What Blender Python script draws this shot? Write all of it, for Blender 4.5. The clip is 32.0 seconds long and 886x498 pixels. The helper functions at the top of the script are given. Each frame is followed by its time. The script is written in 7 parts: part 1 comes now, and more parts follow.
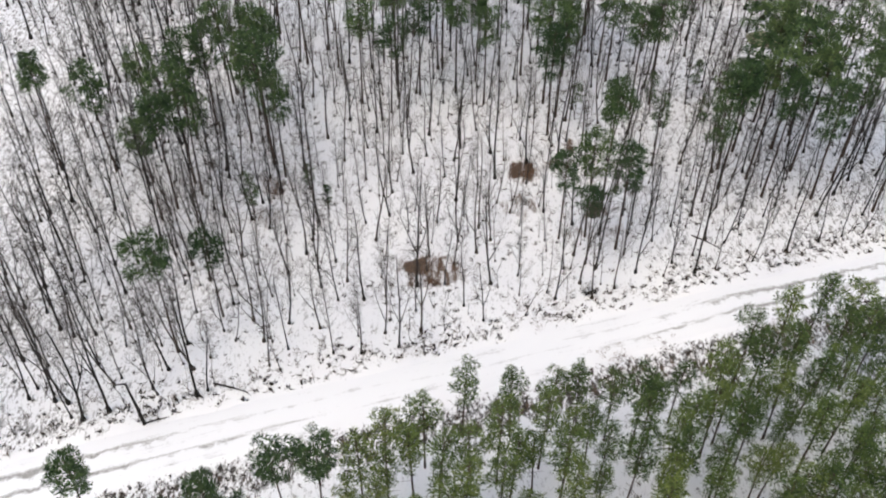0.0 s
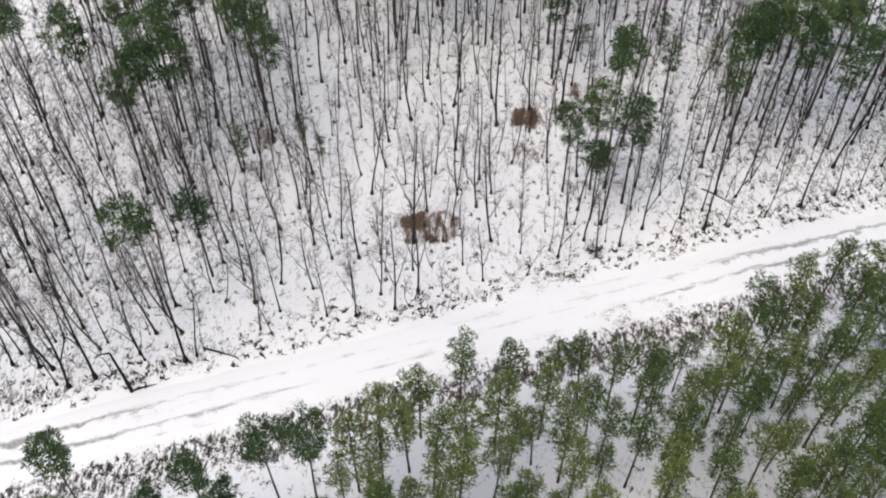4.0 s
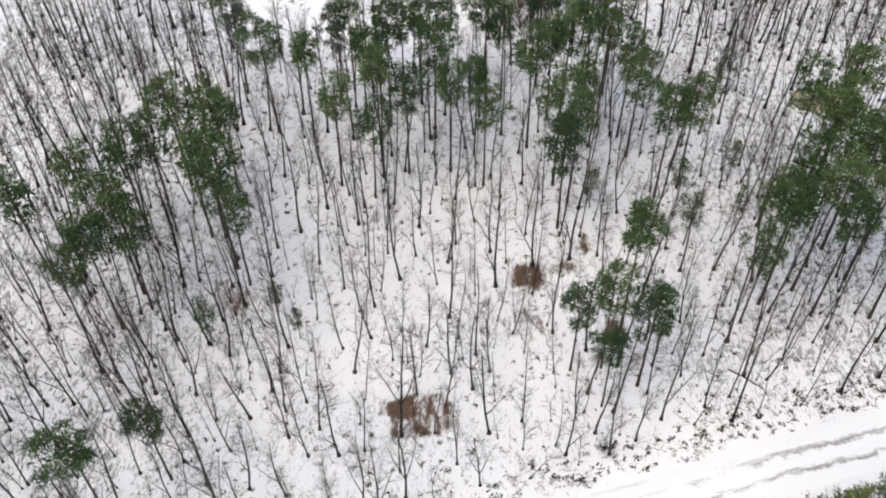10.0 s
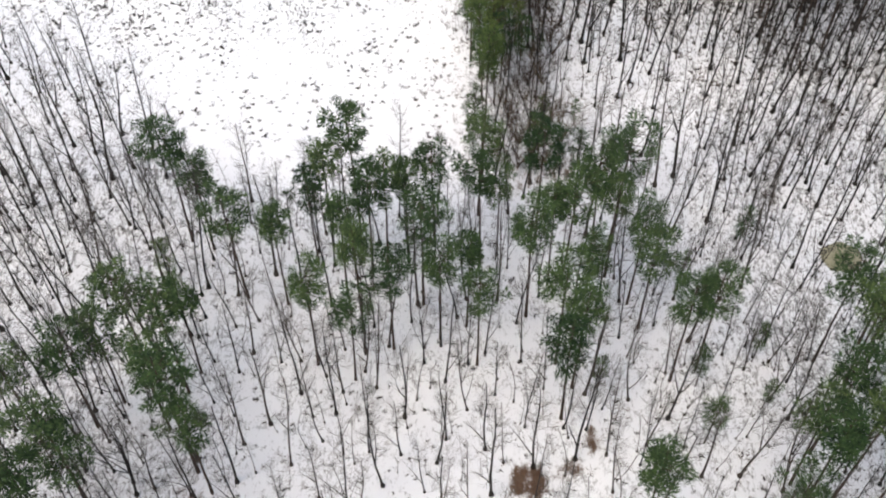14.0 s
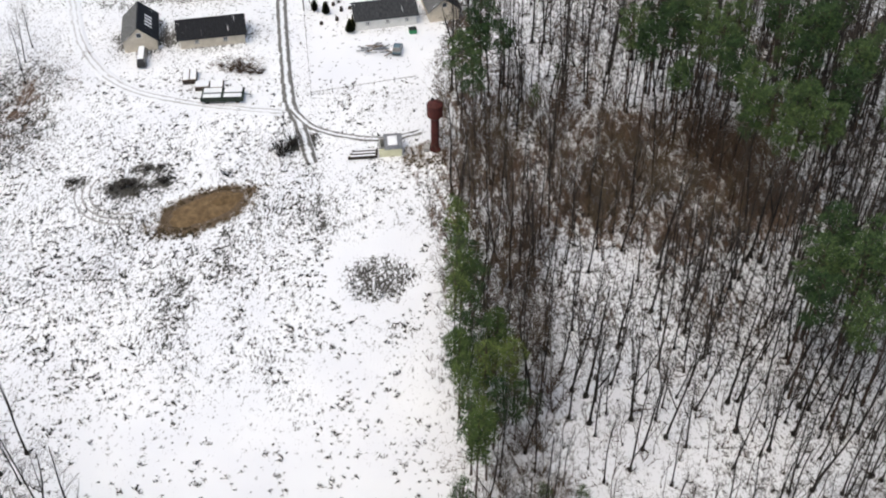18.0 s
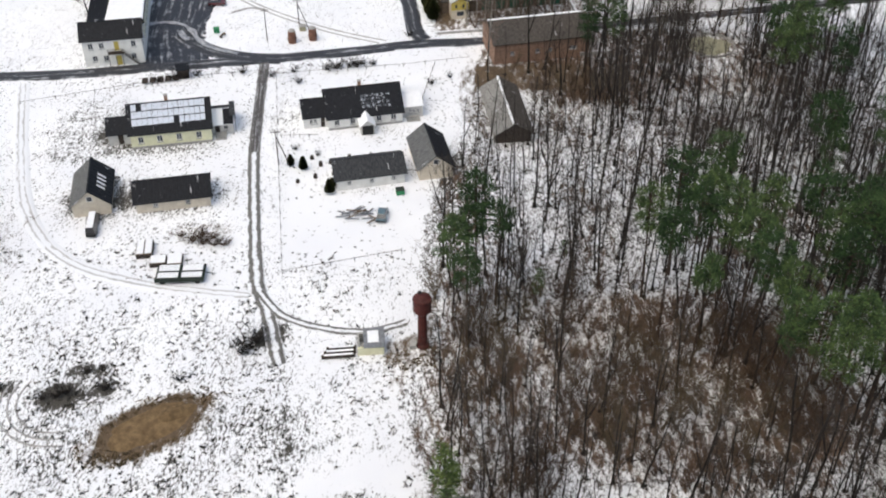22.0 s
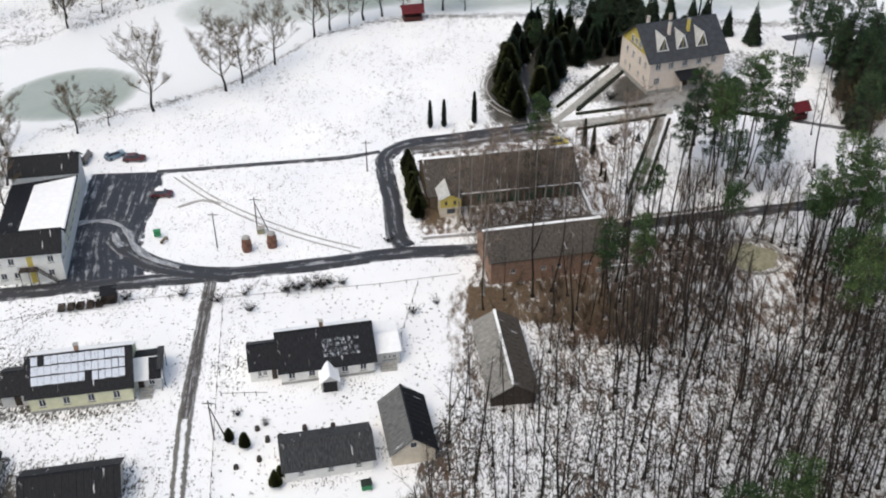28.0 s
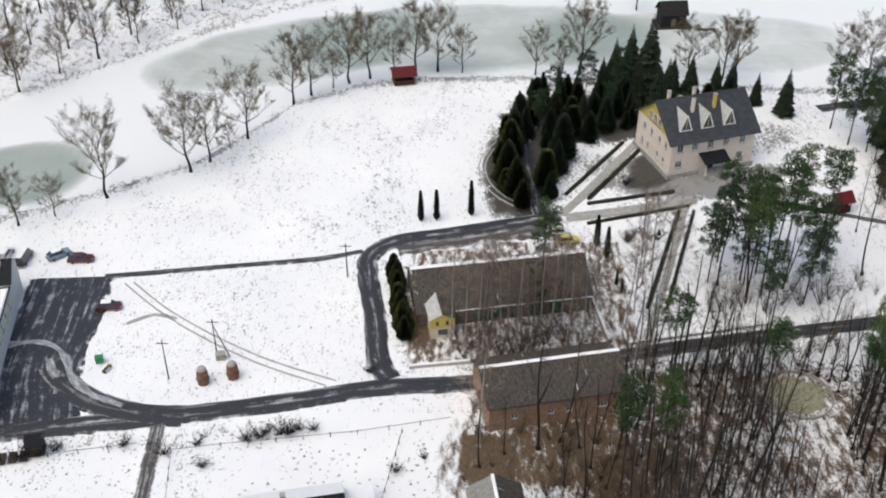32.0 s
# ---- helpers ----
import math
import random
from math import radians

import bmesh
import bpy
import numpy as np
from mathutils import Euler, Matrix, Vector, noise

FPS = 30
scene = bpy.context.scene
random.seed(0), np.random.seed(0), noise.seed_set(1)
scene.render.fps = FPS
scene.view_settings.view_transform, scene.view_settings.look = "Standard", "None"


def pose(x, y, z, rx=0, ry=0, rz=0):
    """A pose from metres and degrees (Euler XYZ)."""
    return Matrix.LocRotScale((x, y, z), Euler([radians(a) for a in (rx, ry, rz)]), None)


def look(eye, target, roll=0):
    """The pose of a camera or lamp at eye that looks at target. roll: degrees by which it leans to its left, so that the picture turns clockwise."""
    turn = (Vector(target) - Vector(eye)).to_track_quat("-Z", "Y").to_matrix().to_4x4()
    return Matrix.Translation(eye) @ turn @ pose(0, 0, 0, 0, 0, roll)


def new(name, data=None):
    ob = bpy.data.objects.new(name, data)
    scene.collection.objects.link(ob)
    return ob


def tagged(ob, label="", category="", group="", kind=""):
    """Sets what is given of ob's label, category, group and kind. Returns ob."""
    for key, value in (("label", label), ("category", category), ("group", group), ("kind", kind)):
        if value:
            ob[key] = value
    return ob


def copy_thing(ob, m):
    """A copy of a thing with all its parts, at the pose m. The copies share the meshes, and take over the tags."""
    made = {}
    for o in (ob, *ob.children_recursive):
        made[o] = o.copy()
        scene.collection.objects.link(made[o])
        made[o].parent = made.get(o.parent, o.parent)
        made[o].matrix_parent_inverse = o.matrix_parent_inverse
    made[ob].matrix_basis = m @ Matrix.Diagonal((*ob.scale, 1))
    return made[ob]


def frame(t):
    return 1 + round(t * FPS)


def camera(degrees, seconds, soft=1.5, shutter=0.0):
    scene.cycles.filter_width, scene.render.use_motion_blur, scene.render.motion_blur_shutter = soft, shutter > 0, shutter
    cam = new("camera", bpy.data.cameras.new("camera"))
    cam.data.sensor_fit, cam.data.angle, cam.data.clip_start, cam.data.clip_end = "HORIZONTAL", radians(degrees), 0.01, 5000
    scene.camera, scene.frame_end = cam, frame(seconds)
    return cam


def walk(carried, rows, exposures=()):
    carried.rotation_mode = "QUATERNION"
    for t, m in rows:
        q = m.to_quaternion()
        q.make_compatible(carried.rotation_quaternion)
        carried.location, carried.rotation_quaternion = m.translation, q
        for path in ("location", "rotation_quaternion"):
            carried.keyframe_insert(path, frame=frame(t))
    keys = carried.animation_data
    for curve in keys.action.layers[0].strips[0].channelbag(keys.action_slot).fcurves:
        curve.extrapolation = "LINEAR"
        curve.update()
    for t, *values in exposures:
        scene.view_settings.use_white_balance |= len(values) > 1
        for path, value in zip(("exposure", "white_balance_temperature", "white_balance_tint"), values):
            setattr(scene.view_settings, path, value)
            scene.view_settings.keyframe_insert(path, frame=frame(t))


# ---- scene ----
# ---- camera: flown level about 109 m up, tilting up on the way ----
cam = camera(45.03, 32.0, soft=2.0)
# seconds, x, y, z, yaw, pitch, roll
PATH = [
    (0.00, -3.41, -238.98, 109.50, 0.03, -48.48, -0.26),
    (0.15, -3.38, -238.72, 109.50, 0.05, -48.48, -0.26),
    (0.30, -3.35, -238.47, 109.50, 0.07, -49.79, -0.26),
    (0.40, -3.33, -238.30, 109.50, 0.09, -50.35, -0.26),
    (0.50, -3.32, -238.13, 109.50, 0.10, -50.35, -0.27),
    (1.00, -3.22, -237.26, 109.49, 0.11, -50.38, -0.23),
    (1.10, -3.20, -237.07, 109.48, 0.12, -50.38, -0.23),
    (1.20, -3.18, -236.89, 109.48, 0.13, -51.91, -0.22),
    (1.30, -3.16, -236.70, 109.47, 0.14, -53.44, -0.22),
    (1.50, -3.11, -236.34, 109.47, 0.16, -53.44, -0.21),
    (2.00, -2.98, -235.38, 109.43, 0.20, -53.45, -0.18),
    (2.50, -2.84, -234.37, 109.38, 0.22, -53.47, -0.13),
    (4.50, -1.92, -228.98, 108.82, 0.33, -53.31, 0.16),
    (5.00, -1.78, -227.44, 108.68, 0.35, -53.16, 0.22),
    (5.50, -1.66, -225.83, 108.53, 0.35, -53.06, 0.26),
    (6.00, -1.58, -224.08, 108.38, 0.35, -52.91, 0.28),
    (6.50, -1.53, -222.21, 108.24, 0.36, -52.83, 0.28),
    (7.00, -1.52, -220.19, 108.12, 0.34, -52.70, 0.29),
    (7.50, -1.50, -218.03, 108.00, 0.33, -52.64, 0.28),
    (8.00, -1.46, -215.74, 107.88, 0.34, -52.50, 0.26),
    (8.50, -1.38, -213.33, 107.79, 0.37, -52.45, 0.23),
    (9.00, -1.29, -210.75, 107.73, 0.36, -52.40, 0.24),
    (9.50, -1.19, -208.02, 107.70, 0.33, -52.47, 0.25),
    (10.00, -1.07, -205.14, 107.69, 0.31, -52.39, 0.23),
    (10.50, -0.95, -202.18, 107.70, 0.28, -52.39, 0.21),
    (11.00, -0.83, -199.15, 107.73, 0.24, -52.30, 0.18),
    (11.50, -0.72, -196.03, 107.76, 0.22, -52.29, 0.17),
    (12.00, -0.62, -192.77, 107.79, 0.19, -52.22, 0.17),
    (12.50, -0.51, -189.39, 107.82, 0.16, -52.23, 0.18),
    (13.00, -0.41, -185.84, 107.87, 0.12, -52.14, 0.19),
    (13.50, -0.31, -182.12, 107.96, 0.08, -52.16, 0.20),
    (14.00, -0.20, -178.21, 108.07, 0.06, -52.04, 0.22),
    (14.50, -0.09, -174.19, 108.19, 0.11, -52.07, 0.22),
    (16.50, 0.91, -157.71, 108.86, 0.05, -50.14, 0.22),
    (17.00, 1.19, -153.79, 108.82, -0.02, -45.02, 0.21),
    (17.50, 1.45, -149.93, 108.77, -0.01, -42.17, 0.21),
    (18.00, 1.67, -146.07, 108.72, -0.02, -41.99, 0.21),
    (18.50, 1.86, -142.21, 108.66, -0.00, -41.85, 0.19),
    (19.00, 2.04, -138.30, 108.59, -0.01, -41.75, 0.18),
    (19.50, 2.22, -134.33, 108.52, 0.00, -41.75, 0.16),
    (20.00, 2.41, -130.25, 108.47, -0.01, -41.72, 0.14),
    (20.50, 2.60, -126.09, 108.42, 0.02, -41.75, 0.12),
    (21.00, 2.81, -121.86, 108.39, 0.05, -41.65, 0.11),
    (21.50, 3.04, -117.62, 108.36, 0.09, -40.09, 0.08),
    (22.00, 3.30, -113.37, 108.36, 0.11, -38.54, 0.08),
    (22.50, 3.57, -109.09, 108.38, 0.14, -38.54, 0.06),
    (23.00, 3.85, -104.76, 108.45, 0.16, -38.47, 0.02),
    (23.50, 4.12, -100.40, 108.53, 0.19, -38.49, 0.00),
    (24.00, 4.37, -96.00, 108.63, 0.21, -38.42, 0.01),
    (24.50, 4.58, -91.61, 108.72, 0.27, -38.43, 0.05),
    (26.50, 5.68, -74.30, 109.11, 0.45, -36.82, 0.23),
    (27.00, 6.09, -70.05, 108.97, 0.44, -35.36, 0.22),
    (27.50, 6.50, -65.85, 108.79, 0.49, -34.87, 0.20),
    (28.00, 6.88, -61.68, 108.60, 0.51, -34.80, 0.16),
    (28.50, 7.19, -57.55, 108.42, 0.55, -34.82, 0.13),
    (29.00, 7.40, -53.39, 108.28, 0.58, -34.78, 0.09),
    (29.50, 7.53, -49.24, 108.21, 0.63, -34.80, 0.06),
    (30.00, 7.60, -45.03, 108.22, 0.66, -34.74, 0.06),
    (30.50, 7.68, -40.78, 108.31, 0.69, -34.72, 0.06),
    (31.00, 7.79, -36.46, 108.43, 0.71, -34.65, 0.05),
    (31.50, 7.94, -32.09, 108.59, 0.71, -34.60, 0.02),
    (32.00, 8.13, -27.67, 108.75, 0.69, -34.56, -0.03),
]
EXPOSURE = [(0.0, 0.48, 6950.0, 6.0), (6.0, 0.45, 6950.0, 6.0), (10.0, 0.56, 6950.0, 6.0), (14.0, 0.62, 6950.0, 6.0), (17.5, 0.34, 6900.0, 5.0), (24.0, 0.32, 6900.0, 4.5), (32.0, 0.26, 6900.0, 4.0)]
walk(cam, [(t, pose(x, y, z, 90 + pitch, roll, yaw)) for t, x, y, z, yaw, pitch, roll in PATH], EXPOSURE)


# ---- world and light: bright overcast winter day ----
world = bpy.data.worlds.new("overcast_sky")
scene.world = world
world.use_nodes = True
wn = world.node_tree
sky = wn.nodes.new("ShaderNodeTexSky")
sky.sky_type = "NISHITA"
sky.sun_disc = False
sky.sun_elevation = radians(62)
sky.sun_rotation = radians(228)
sky.air_density, sky.dust_density, sky.ozone_density = 1.0, 4.0, 1.0
wn.links.new(sky.outputs[0], wn.nodes["Background"].inputs[0])
wn.nodes["Background"].inputs[1].default_value = 0.15
sun = new("sun", bpy.data.lights.new("sun", "SUN"))
sun.data.energy, sun.data.angle, sun.data.color = 0.7, radians(80), (1.0, 0.97, 0.93)
sun.matrix_world = look((0, 0, 0), (0.35, 0.315, -0.883))


# ---- small library ----
rng = random.Random(11)


def mesh_object(name, bm, material, parent=None, label="", smooth=False):
    me = bpy.data.meshes.new(name)
    bm.to_mesh(me)
    bm.free()
    for m in (material if isinstance(material, (list, tuple)) else [material]):
        me.materials.append(m)
    if smooth:
        me.polygons.foreach_set("use_smooth", [True] * len(me.polygons))
    ob = new(name, me)
    if parent:
        ob.parent = parent
    return tagged(ob, label)


def part(name, bm, material, parent, label="", smooth=False):
    return mesh_object(name, bm, material, parent, label, smooth)


def thing(name, label, category, place=(0, 0, 0), turn=0.0, group="", kind=""):
    ob = new(name)
    ob.empty_display_size = 0.5
    ob.matrix_basis = pose(*place, 0, 0, turn)
    return tagged(ob, label, category, group, kind)


def box(x0, x1, y0, y1, z0, z1, bm=None, bevel=0.0):
    b = bmesh.new()
    bmesh.ops.create_cube(b, size=1.0)
    for v in b.verts:
        v.co = Vector((x0 + (v.co.x + 0.5) * (x1 - x0), y0 + (v.co.y + 0.5) * (y1 - y0), z0 + (v.co.z + 0.5) * (z1 - z0)))
    if bevel:
        bmesh.ops.bevel(b, geom=b.edges[:], offset=bevel, segments=1, affect="EDGES", profile=0.5)
    if bm is None:
        return b
    me = bpy.data.meshes.new("tmp")
    b.to_mesh(me)
    b.free()
    bm.from_mesh(me)
    bpy.data.meshes.remove(me)
    return bm


def solid(rows, bm=None):
    """Closed slab from eight corners: four below, four above, both anticlockwise."""
    bm = bm or bmesh.new()
    v = [bm.verts.new(p) for p in rows]
    for f in ((3, 2, 1, 0), (4, 5, 6, 7), (0, 1, 5, 4), (1, 2, 6, 5), (2, 3, 7, 6), (3, 0, 4, 7)):
        bm.faces.new([v[i] for i in f])
    return bm


def tube(bm, path, radii, sides=6, cap=True):
    rings = []
    n = len(path)
    for i, p in enumerate(path):
        p = Vector(p)
        d = (Vector(path[min(i + 1, n - 1)]) - Vector(path[max(i - 1, 0)])).normalized()
        a = d.orthogonal().normalized()
        if abs(d.z) > 0.7:
            a = (Vector((1, 0, 0)) - d * d.x).normalized()
        b = d.cross(a)
        rings.append([bm.verts.new(p + (a * math.cos(2 * math.pi * k / sides) + b * math.sin(2 * math.pi * k / sides)) * radii[i]) for k in range(sides)])
    for r0, r1 in zip(rings, rings[1:]):
        for k in range(sides):
            bm.faces.new((r0[k], r0[(k + 1) % sides], r1[(k + 1) % sides], r1[k]))
    if cap:
        bm.faces.new(rings[-1])
        bm.faces.new(rings[0][::-1])
    return bm


def lathe(profile, sides=20, bm=None, at=(0, 0)):
    """Turned body from (radius, z) pairs."""
    bm = bm or bmesh.new()
    rings = [[bm.verts.new((at[0] + r * math.cos(2 * math.pi * k / sides), at[1] + r * math.sin(2 * math.pi * k / sides), z)) for k in range(sides)] for r, z in profile]
    for r0, r1 in zip(rings, rings[1:]):
        for k in range(sides):
            bm.faces.new((r0[k], r0[(k + 1) % sides], r1[(k + 1) % sides], r1[k]))
    bm.faces.new(rings[-1])
    bm.faces.new(rings[0][::-1])
    return bm


# ---- materials ----
def node_material(name):
    m = bpy.data.materials.new(name)
    m.use_nodes = True
    t = m.node_tree
    return m, t, t.nodes["Principled BSDF"]


def noise_node(t, scale, detail=3.0, rough=0.6, coords="Object", dim="3D", stretch=None):
    tc = t.nodes.new("ShaderNodeTexCoord") if coords != "World" else t.nodes.new("ShaderNodeNewGeometry")
    n = t.nodes.new("ShaderNodeTexNoise")
    n.inputs["Scale"].default_value, n.inputs["Detail"].default_value, n.inputs["Roughness"].default_value = scale, detail, rough
    out = tc.outputs["Position"] if coords == "World" else tc.outputs[coords]
    if stretch:
        mp = t.nodes.new("ShaderNodeMapping")
        mp.inputs["Scale"].default_value = stretch
        t.links.new(out, mp.inputs["Vector"])
        out = mp.outputs["Vector"]
    t.links.new(out, n.inputs["Vector"])
    return n


def ramp_node(t, source, stops):
    r = t.nodes.new("ShaderNodeValToRGB")
    e = r.color_ramp.elements
    while len(e) < len(stops):
        e.new(0.5)
    for el, (pos, col) in zip(e, stops):
        el.position, el.color = pos, (*col, 1) if len(col) == 3 else col
    t.links.new(source, r.inputs[0])
    return r


def mix_node(t, fac, a, b, blend="MIX"):
    m = t.nodes.new("ShaderNodeMix")
    m.data_type, m.blend_type = "RGBA", blend
    for sock, val in ((0, fac), (6, a), (7, b)):
        if hasattr(val, "is_linked"):
            t.links.new(val, m.inputs[sock])
        else:
            m.inputs[sock].default_value = (*val, 1) if isinstance(val, tuple) else val
    return m.outputs[2]


def math_node(t, op, a, b=0.5, clamp=False):
    m = t.nodes.new("ShaderNodeMath")
    m.operation, m.use_clamp = op, clamp
    for i, val in enumerate((a, b)):
        if hasattr(val, "is_linked"):
            t.links.new(val, m.inputs[i])
        else:
            m.inputs[i].default_value = val
    return m.outputs[0]


def bump_node(t, source, p, strength=0.3, distance=0.05):
    b = t.nodes.new("ShaderNodeBump")
    b.inputs["Strength"].default_value, b.inputs["Distance"].default_value = strength, distance
    t.links.new(source, b.inputs["Height"])
    t.links.new(b.outputs[0], p.inputs["Normal"])


def plain(name, a, b, scale=3.0, rough=0.7, metal=0.0, bump=0.2, stretch=None, detail=4.0, per_object=0.0):
    """Two-tone surface with grain at two scales."""
    m, t, p = node_material(name)
    n1 = noise_node(t, scale, detail, 0.65, stretch=stretch)
    n2 = noise_node(t, scale * 9, 2.0, 0.5, stretch=stretch)
    f = math_node(t, "ADD", math_node(t, "MULTIPLY", n1.outputs[0], 0.75), math_node(t, "MULTIPLY", n2.outputs[0], 0.25))
    r = ramp_node(t, f, [(0.35, a), (0.65, b)])
    col = r.outputs[0]
    if per_object:
        oi = t.nodes.new("ShaderNodeObjectInfo")
        hsv = t.nodes.new("ShaderNodeHueSaturation")
        t.links.new(col, hsv.inputs["Color"])
        t.links.new(math_node(t, "ADD", math_node(t, "MULTIPLY", oi.outputs["Random"], per_object), 1.0 - per_object / 2), hsv.inputs["Value"])
        t.links.new(math_node(t, "ADD", math_node(t, "MULTIPLY", oi.outputs["Random"], 0.05), 0.475), hsv.inputs["Hue"])
        col = hsv.outputs[0]
    t.links.new(col, p.inputs["Base Color"])
    p.inputs["Roughness"].default_value, p.inputs["Metallic"].default_value = rough, metal
    p.inputs["Specular IOR Level"].default_value = 0.5 if rough < 0.5 else 0.22
    if bump:
        bump_node(t, f, p, bump)
    return m


def foliage(name, a, b, per_object=0.5, scale=0.9):
    """Needles: each spray has a tone of its own, clumps and whole trees differ too."""
    m, t, p = node_material(name)
    geo = t.nodes.new("ShaderNodeNewGeometry")
    oi = t.nodes.new("ShaderNodeObjectInfo")
    n = noise_node(t, scale, 3.0, 0.6)
    f = math_node(t, "ADD", math_node(t, "MULTIPLY", n.outputs[0], 0.7), math_node(t, "MULTIPLY", geo.outputs["Random Per Island"], 0.36))
    col = ramp_node(t, f, [(0.36, a), (0.82, b)]).outputs[0]
    hsv = t.nodes.new("ShaderNodeHueSaturation")
    t.links.new(col, hsv.inputs["Color"])
    t.links.new(math_node(t, "ADD", math_node(t, "MULTIPLY", oi.outputs["Random"], per_object), 1.0 - per_object / 2), hsv.inputs["Value"])
    t.links.new(math_node(t, "ADD", math_node(t, "MULTIPLY", oi.outputs["Random"], -0.045), 0.522), hsv.inputs["Hue"])
    t.links.new(hsv.outputs[0], p.inputs["Base Color"])
    p.inputs["Roughness"].default_value = 0.7
    p.inputs["Specular IOR Level"].default_value = 0.2
    return m


def snowy(name, a, b, cover, scale=0.8, rough=0.7, stretch=None, snow=(0.82, 0.83, 0.86)):
    """A surface partly covered with thin patchy snow; cover 0 to 1."""
    m, t, p = node_material(name)
    n1 = noise_node(t, 4.0, 4.0, 0.6, stretch=stretch)
    base = ramp_node(t, n1.outputs[0], [(0.35, a), (0.65, b)]).outputs[0]
    n2 = noise_node(t, scale, 6.0, 0.7, stretch=stretch)
    f = ramp_node(t, n2.outputs[0], [(max(0.0, 0.68 - cover * 0.42), (0, 0, 0)), (max(0.02, 0.76 - cover * 0.42), (1, 1, 1))]).outputs[0]
    t.links.new(mix_node(t, f, base, snow), p.inputs["Base Color"])
    p.inputs["Roughness"].default_value = rough
    p.inputs["Specular IOR Level"].default_value = 0.15
    bump_node(t, n2.outputs[0], p, 0.3)
    return m


def ground_material():
    """Snow with grass tufts, leaf litter and bare soil, by the cover attribute: red tufts, green litter, blue bare soil."""
    m, t, p = node_material("snow_ground")
    at = t.nodes.new("ShaderNodeAttribute")
    at.attribute_name = "cover"
    sep = t.nodes.new("ShaderNodeSeparateColor")
    t.links.new(at.outputs["Color"], sep.inputs[0])
    big = noise_node(t, 0.62, 4.0, 0.62, "World", stretch=(1.5, 0.55, 1.0))
    mid = noise_node(t, 2.3, 5.0, 0.68, "World", stretch=(1.35, 0.55, 1.0))
    fine = noise_node(t, 7.0, 3.0, 0.6, "World")
    drift = noise_node(t, 0.06, 3.0, 0.5, "World")
    snow = ramp_node(t, drift.outputs[0], [(0.3, (0.78, 0.79, 0.83)), (0.7, (0.86, 0.865, 0.88))]).outputs[0]
    grass = ramp_node(t, fine.outputs[0], [(0.3, (0.018, 0.017, 0.016)), (0.55, (0.062, 0.057, 0.049)), (0.75, (0.15, 0.135, 0.115))]).outputs[0]
    litter = ramp_node(t, fine.outputs[0], [(0.3, (0.042, 0.025, 0.016)), (0.55, (0.115, 0.069, 0.042)), (0.75, (0.21, 0.14, 0.09))]).outputs[0]
    soil = ramp_node(t, mid.outputs[0], [(0.3, (0.055, 0.037, 0.022)), (0.6, (0.125, 0.084, 0.048)), (0.75, (0.19, 0.136, 0.082))]).outputs[0]
    body = math_node(t, "ADD", math_node(t, "MULTIPLY", mid.outputs[0], 0.55), math_node(t, "MULTIPLY", big.outputs[0], 0.25))
    body = math_node(t, "ADD", body, math_node(t, "MULTIPLY", fine.outputs[0], 0.2))

    def cut(density, lo=0.30, hi=0.72, soft=0.035):
        edge = math_node(t, "SUBTRACT", hi, math_node(t, "MULTIPLY", density, hi - lo))
        return math_node(t, "DIVIDE", math_node(t, "SUBTRACT", body, edge), soft, clamp=True)

    c = mix_node(t, math_node(t, "MULTIPLY", cut(sep.outputs[0]), at.outputs["Alpha"]), snow, grass)
    body2 = math_node(t, "ADD", math_node(t, "MULTIPLY", big.outputs[0], 0.6), math_node(t, "MULTIPLY", fine.outputs[0], 0.4))
    edge2 = math_node(t, "SUBTRACT", 0.72, math_node(t, "MULTIPLY", sep.outputs[1], 0.45))
    c = mix_node(t, math_node(t, "DIVIDE", math_node(t, "SUBTRACT", body2, edge2), 0.09, clamp=True), c, litter)
    edge3 = math_node(t, "SUBTRACT", 0.76, math_node(t, "MULTIPLY", sep.outputs[2], 0.5))
    c = mix_node(t, math_node(t, "DIVIDE", math_node(t, "SUBTRACT", body2, edge3), 0.13, clamp=True), c, soil)
    t.links.new(c, p.inputs["Base Color"])
    p.inputs["Roughness"].default_value = 0.85
    bump_node(t, body, p, 0.5, 0.12)
    return m


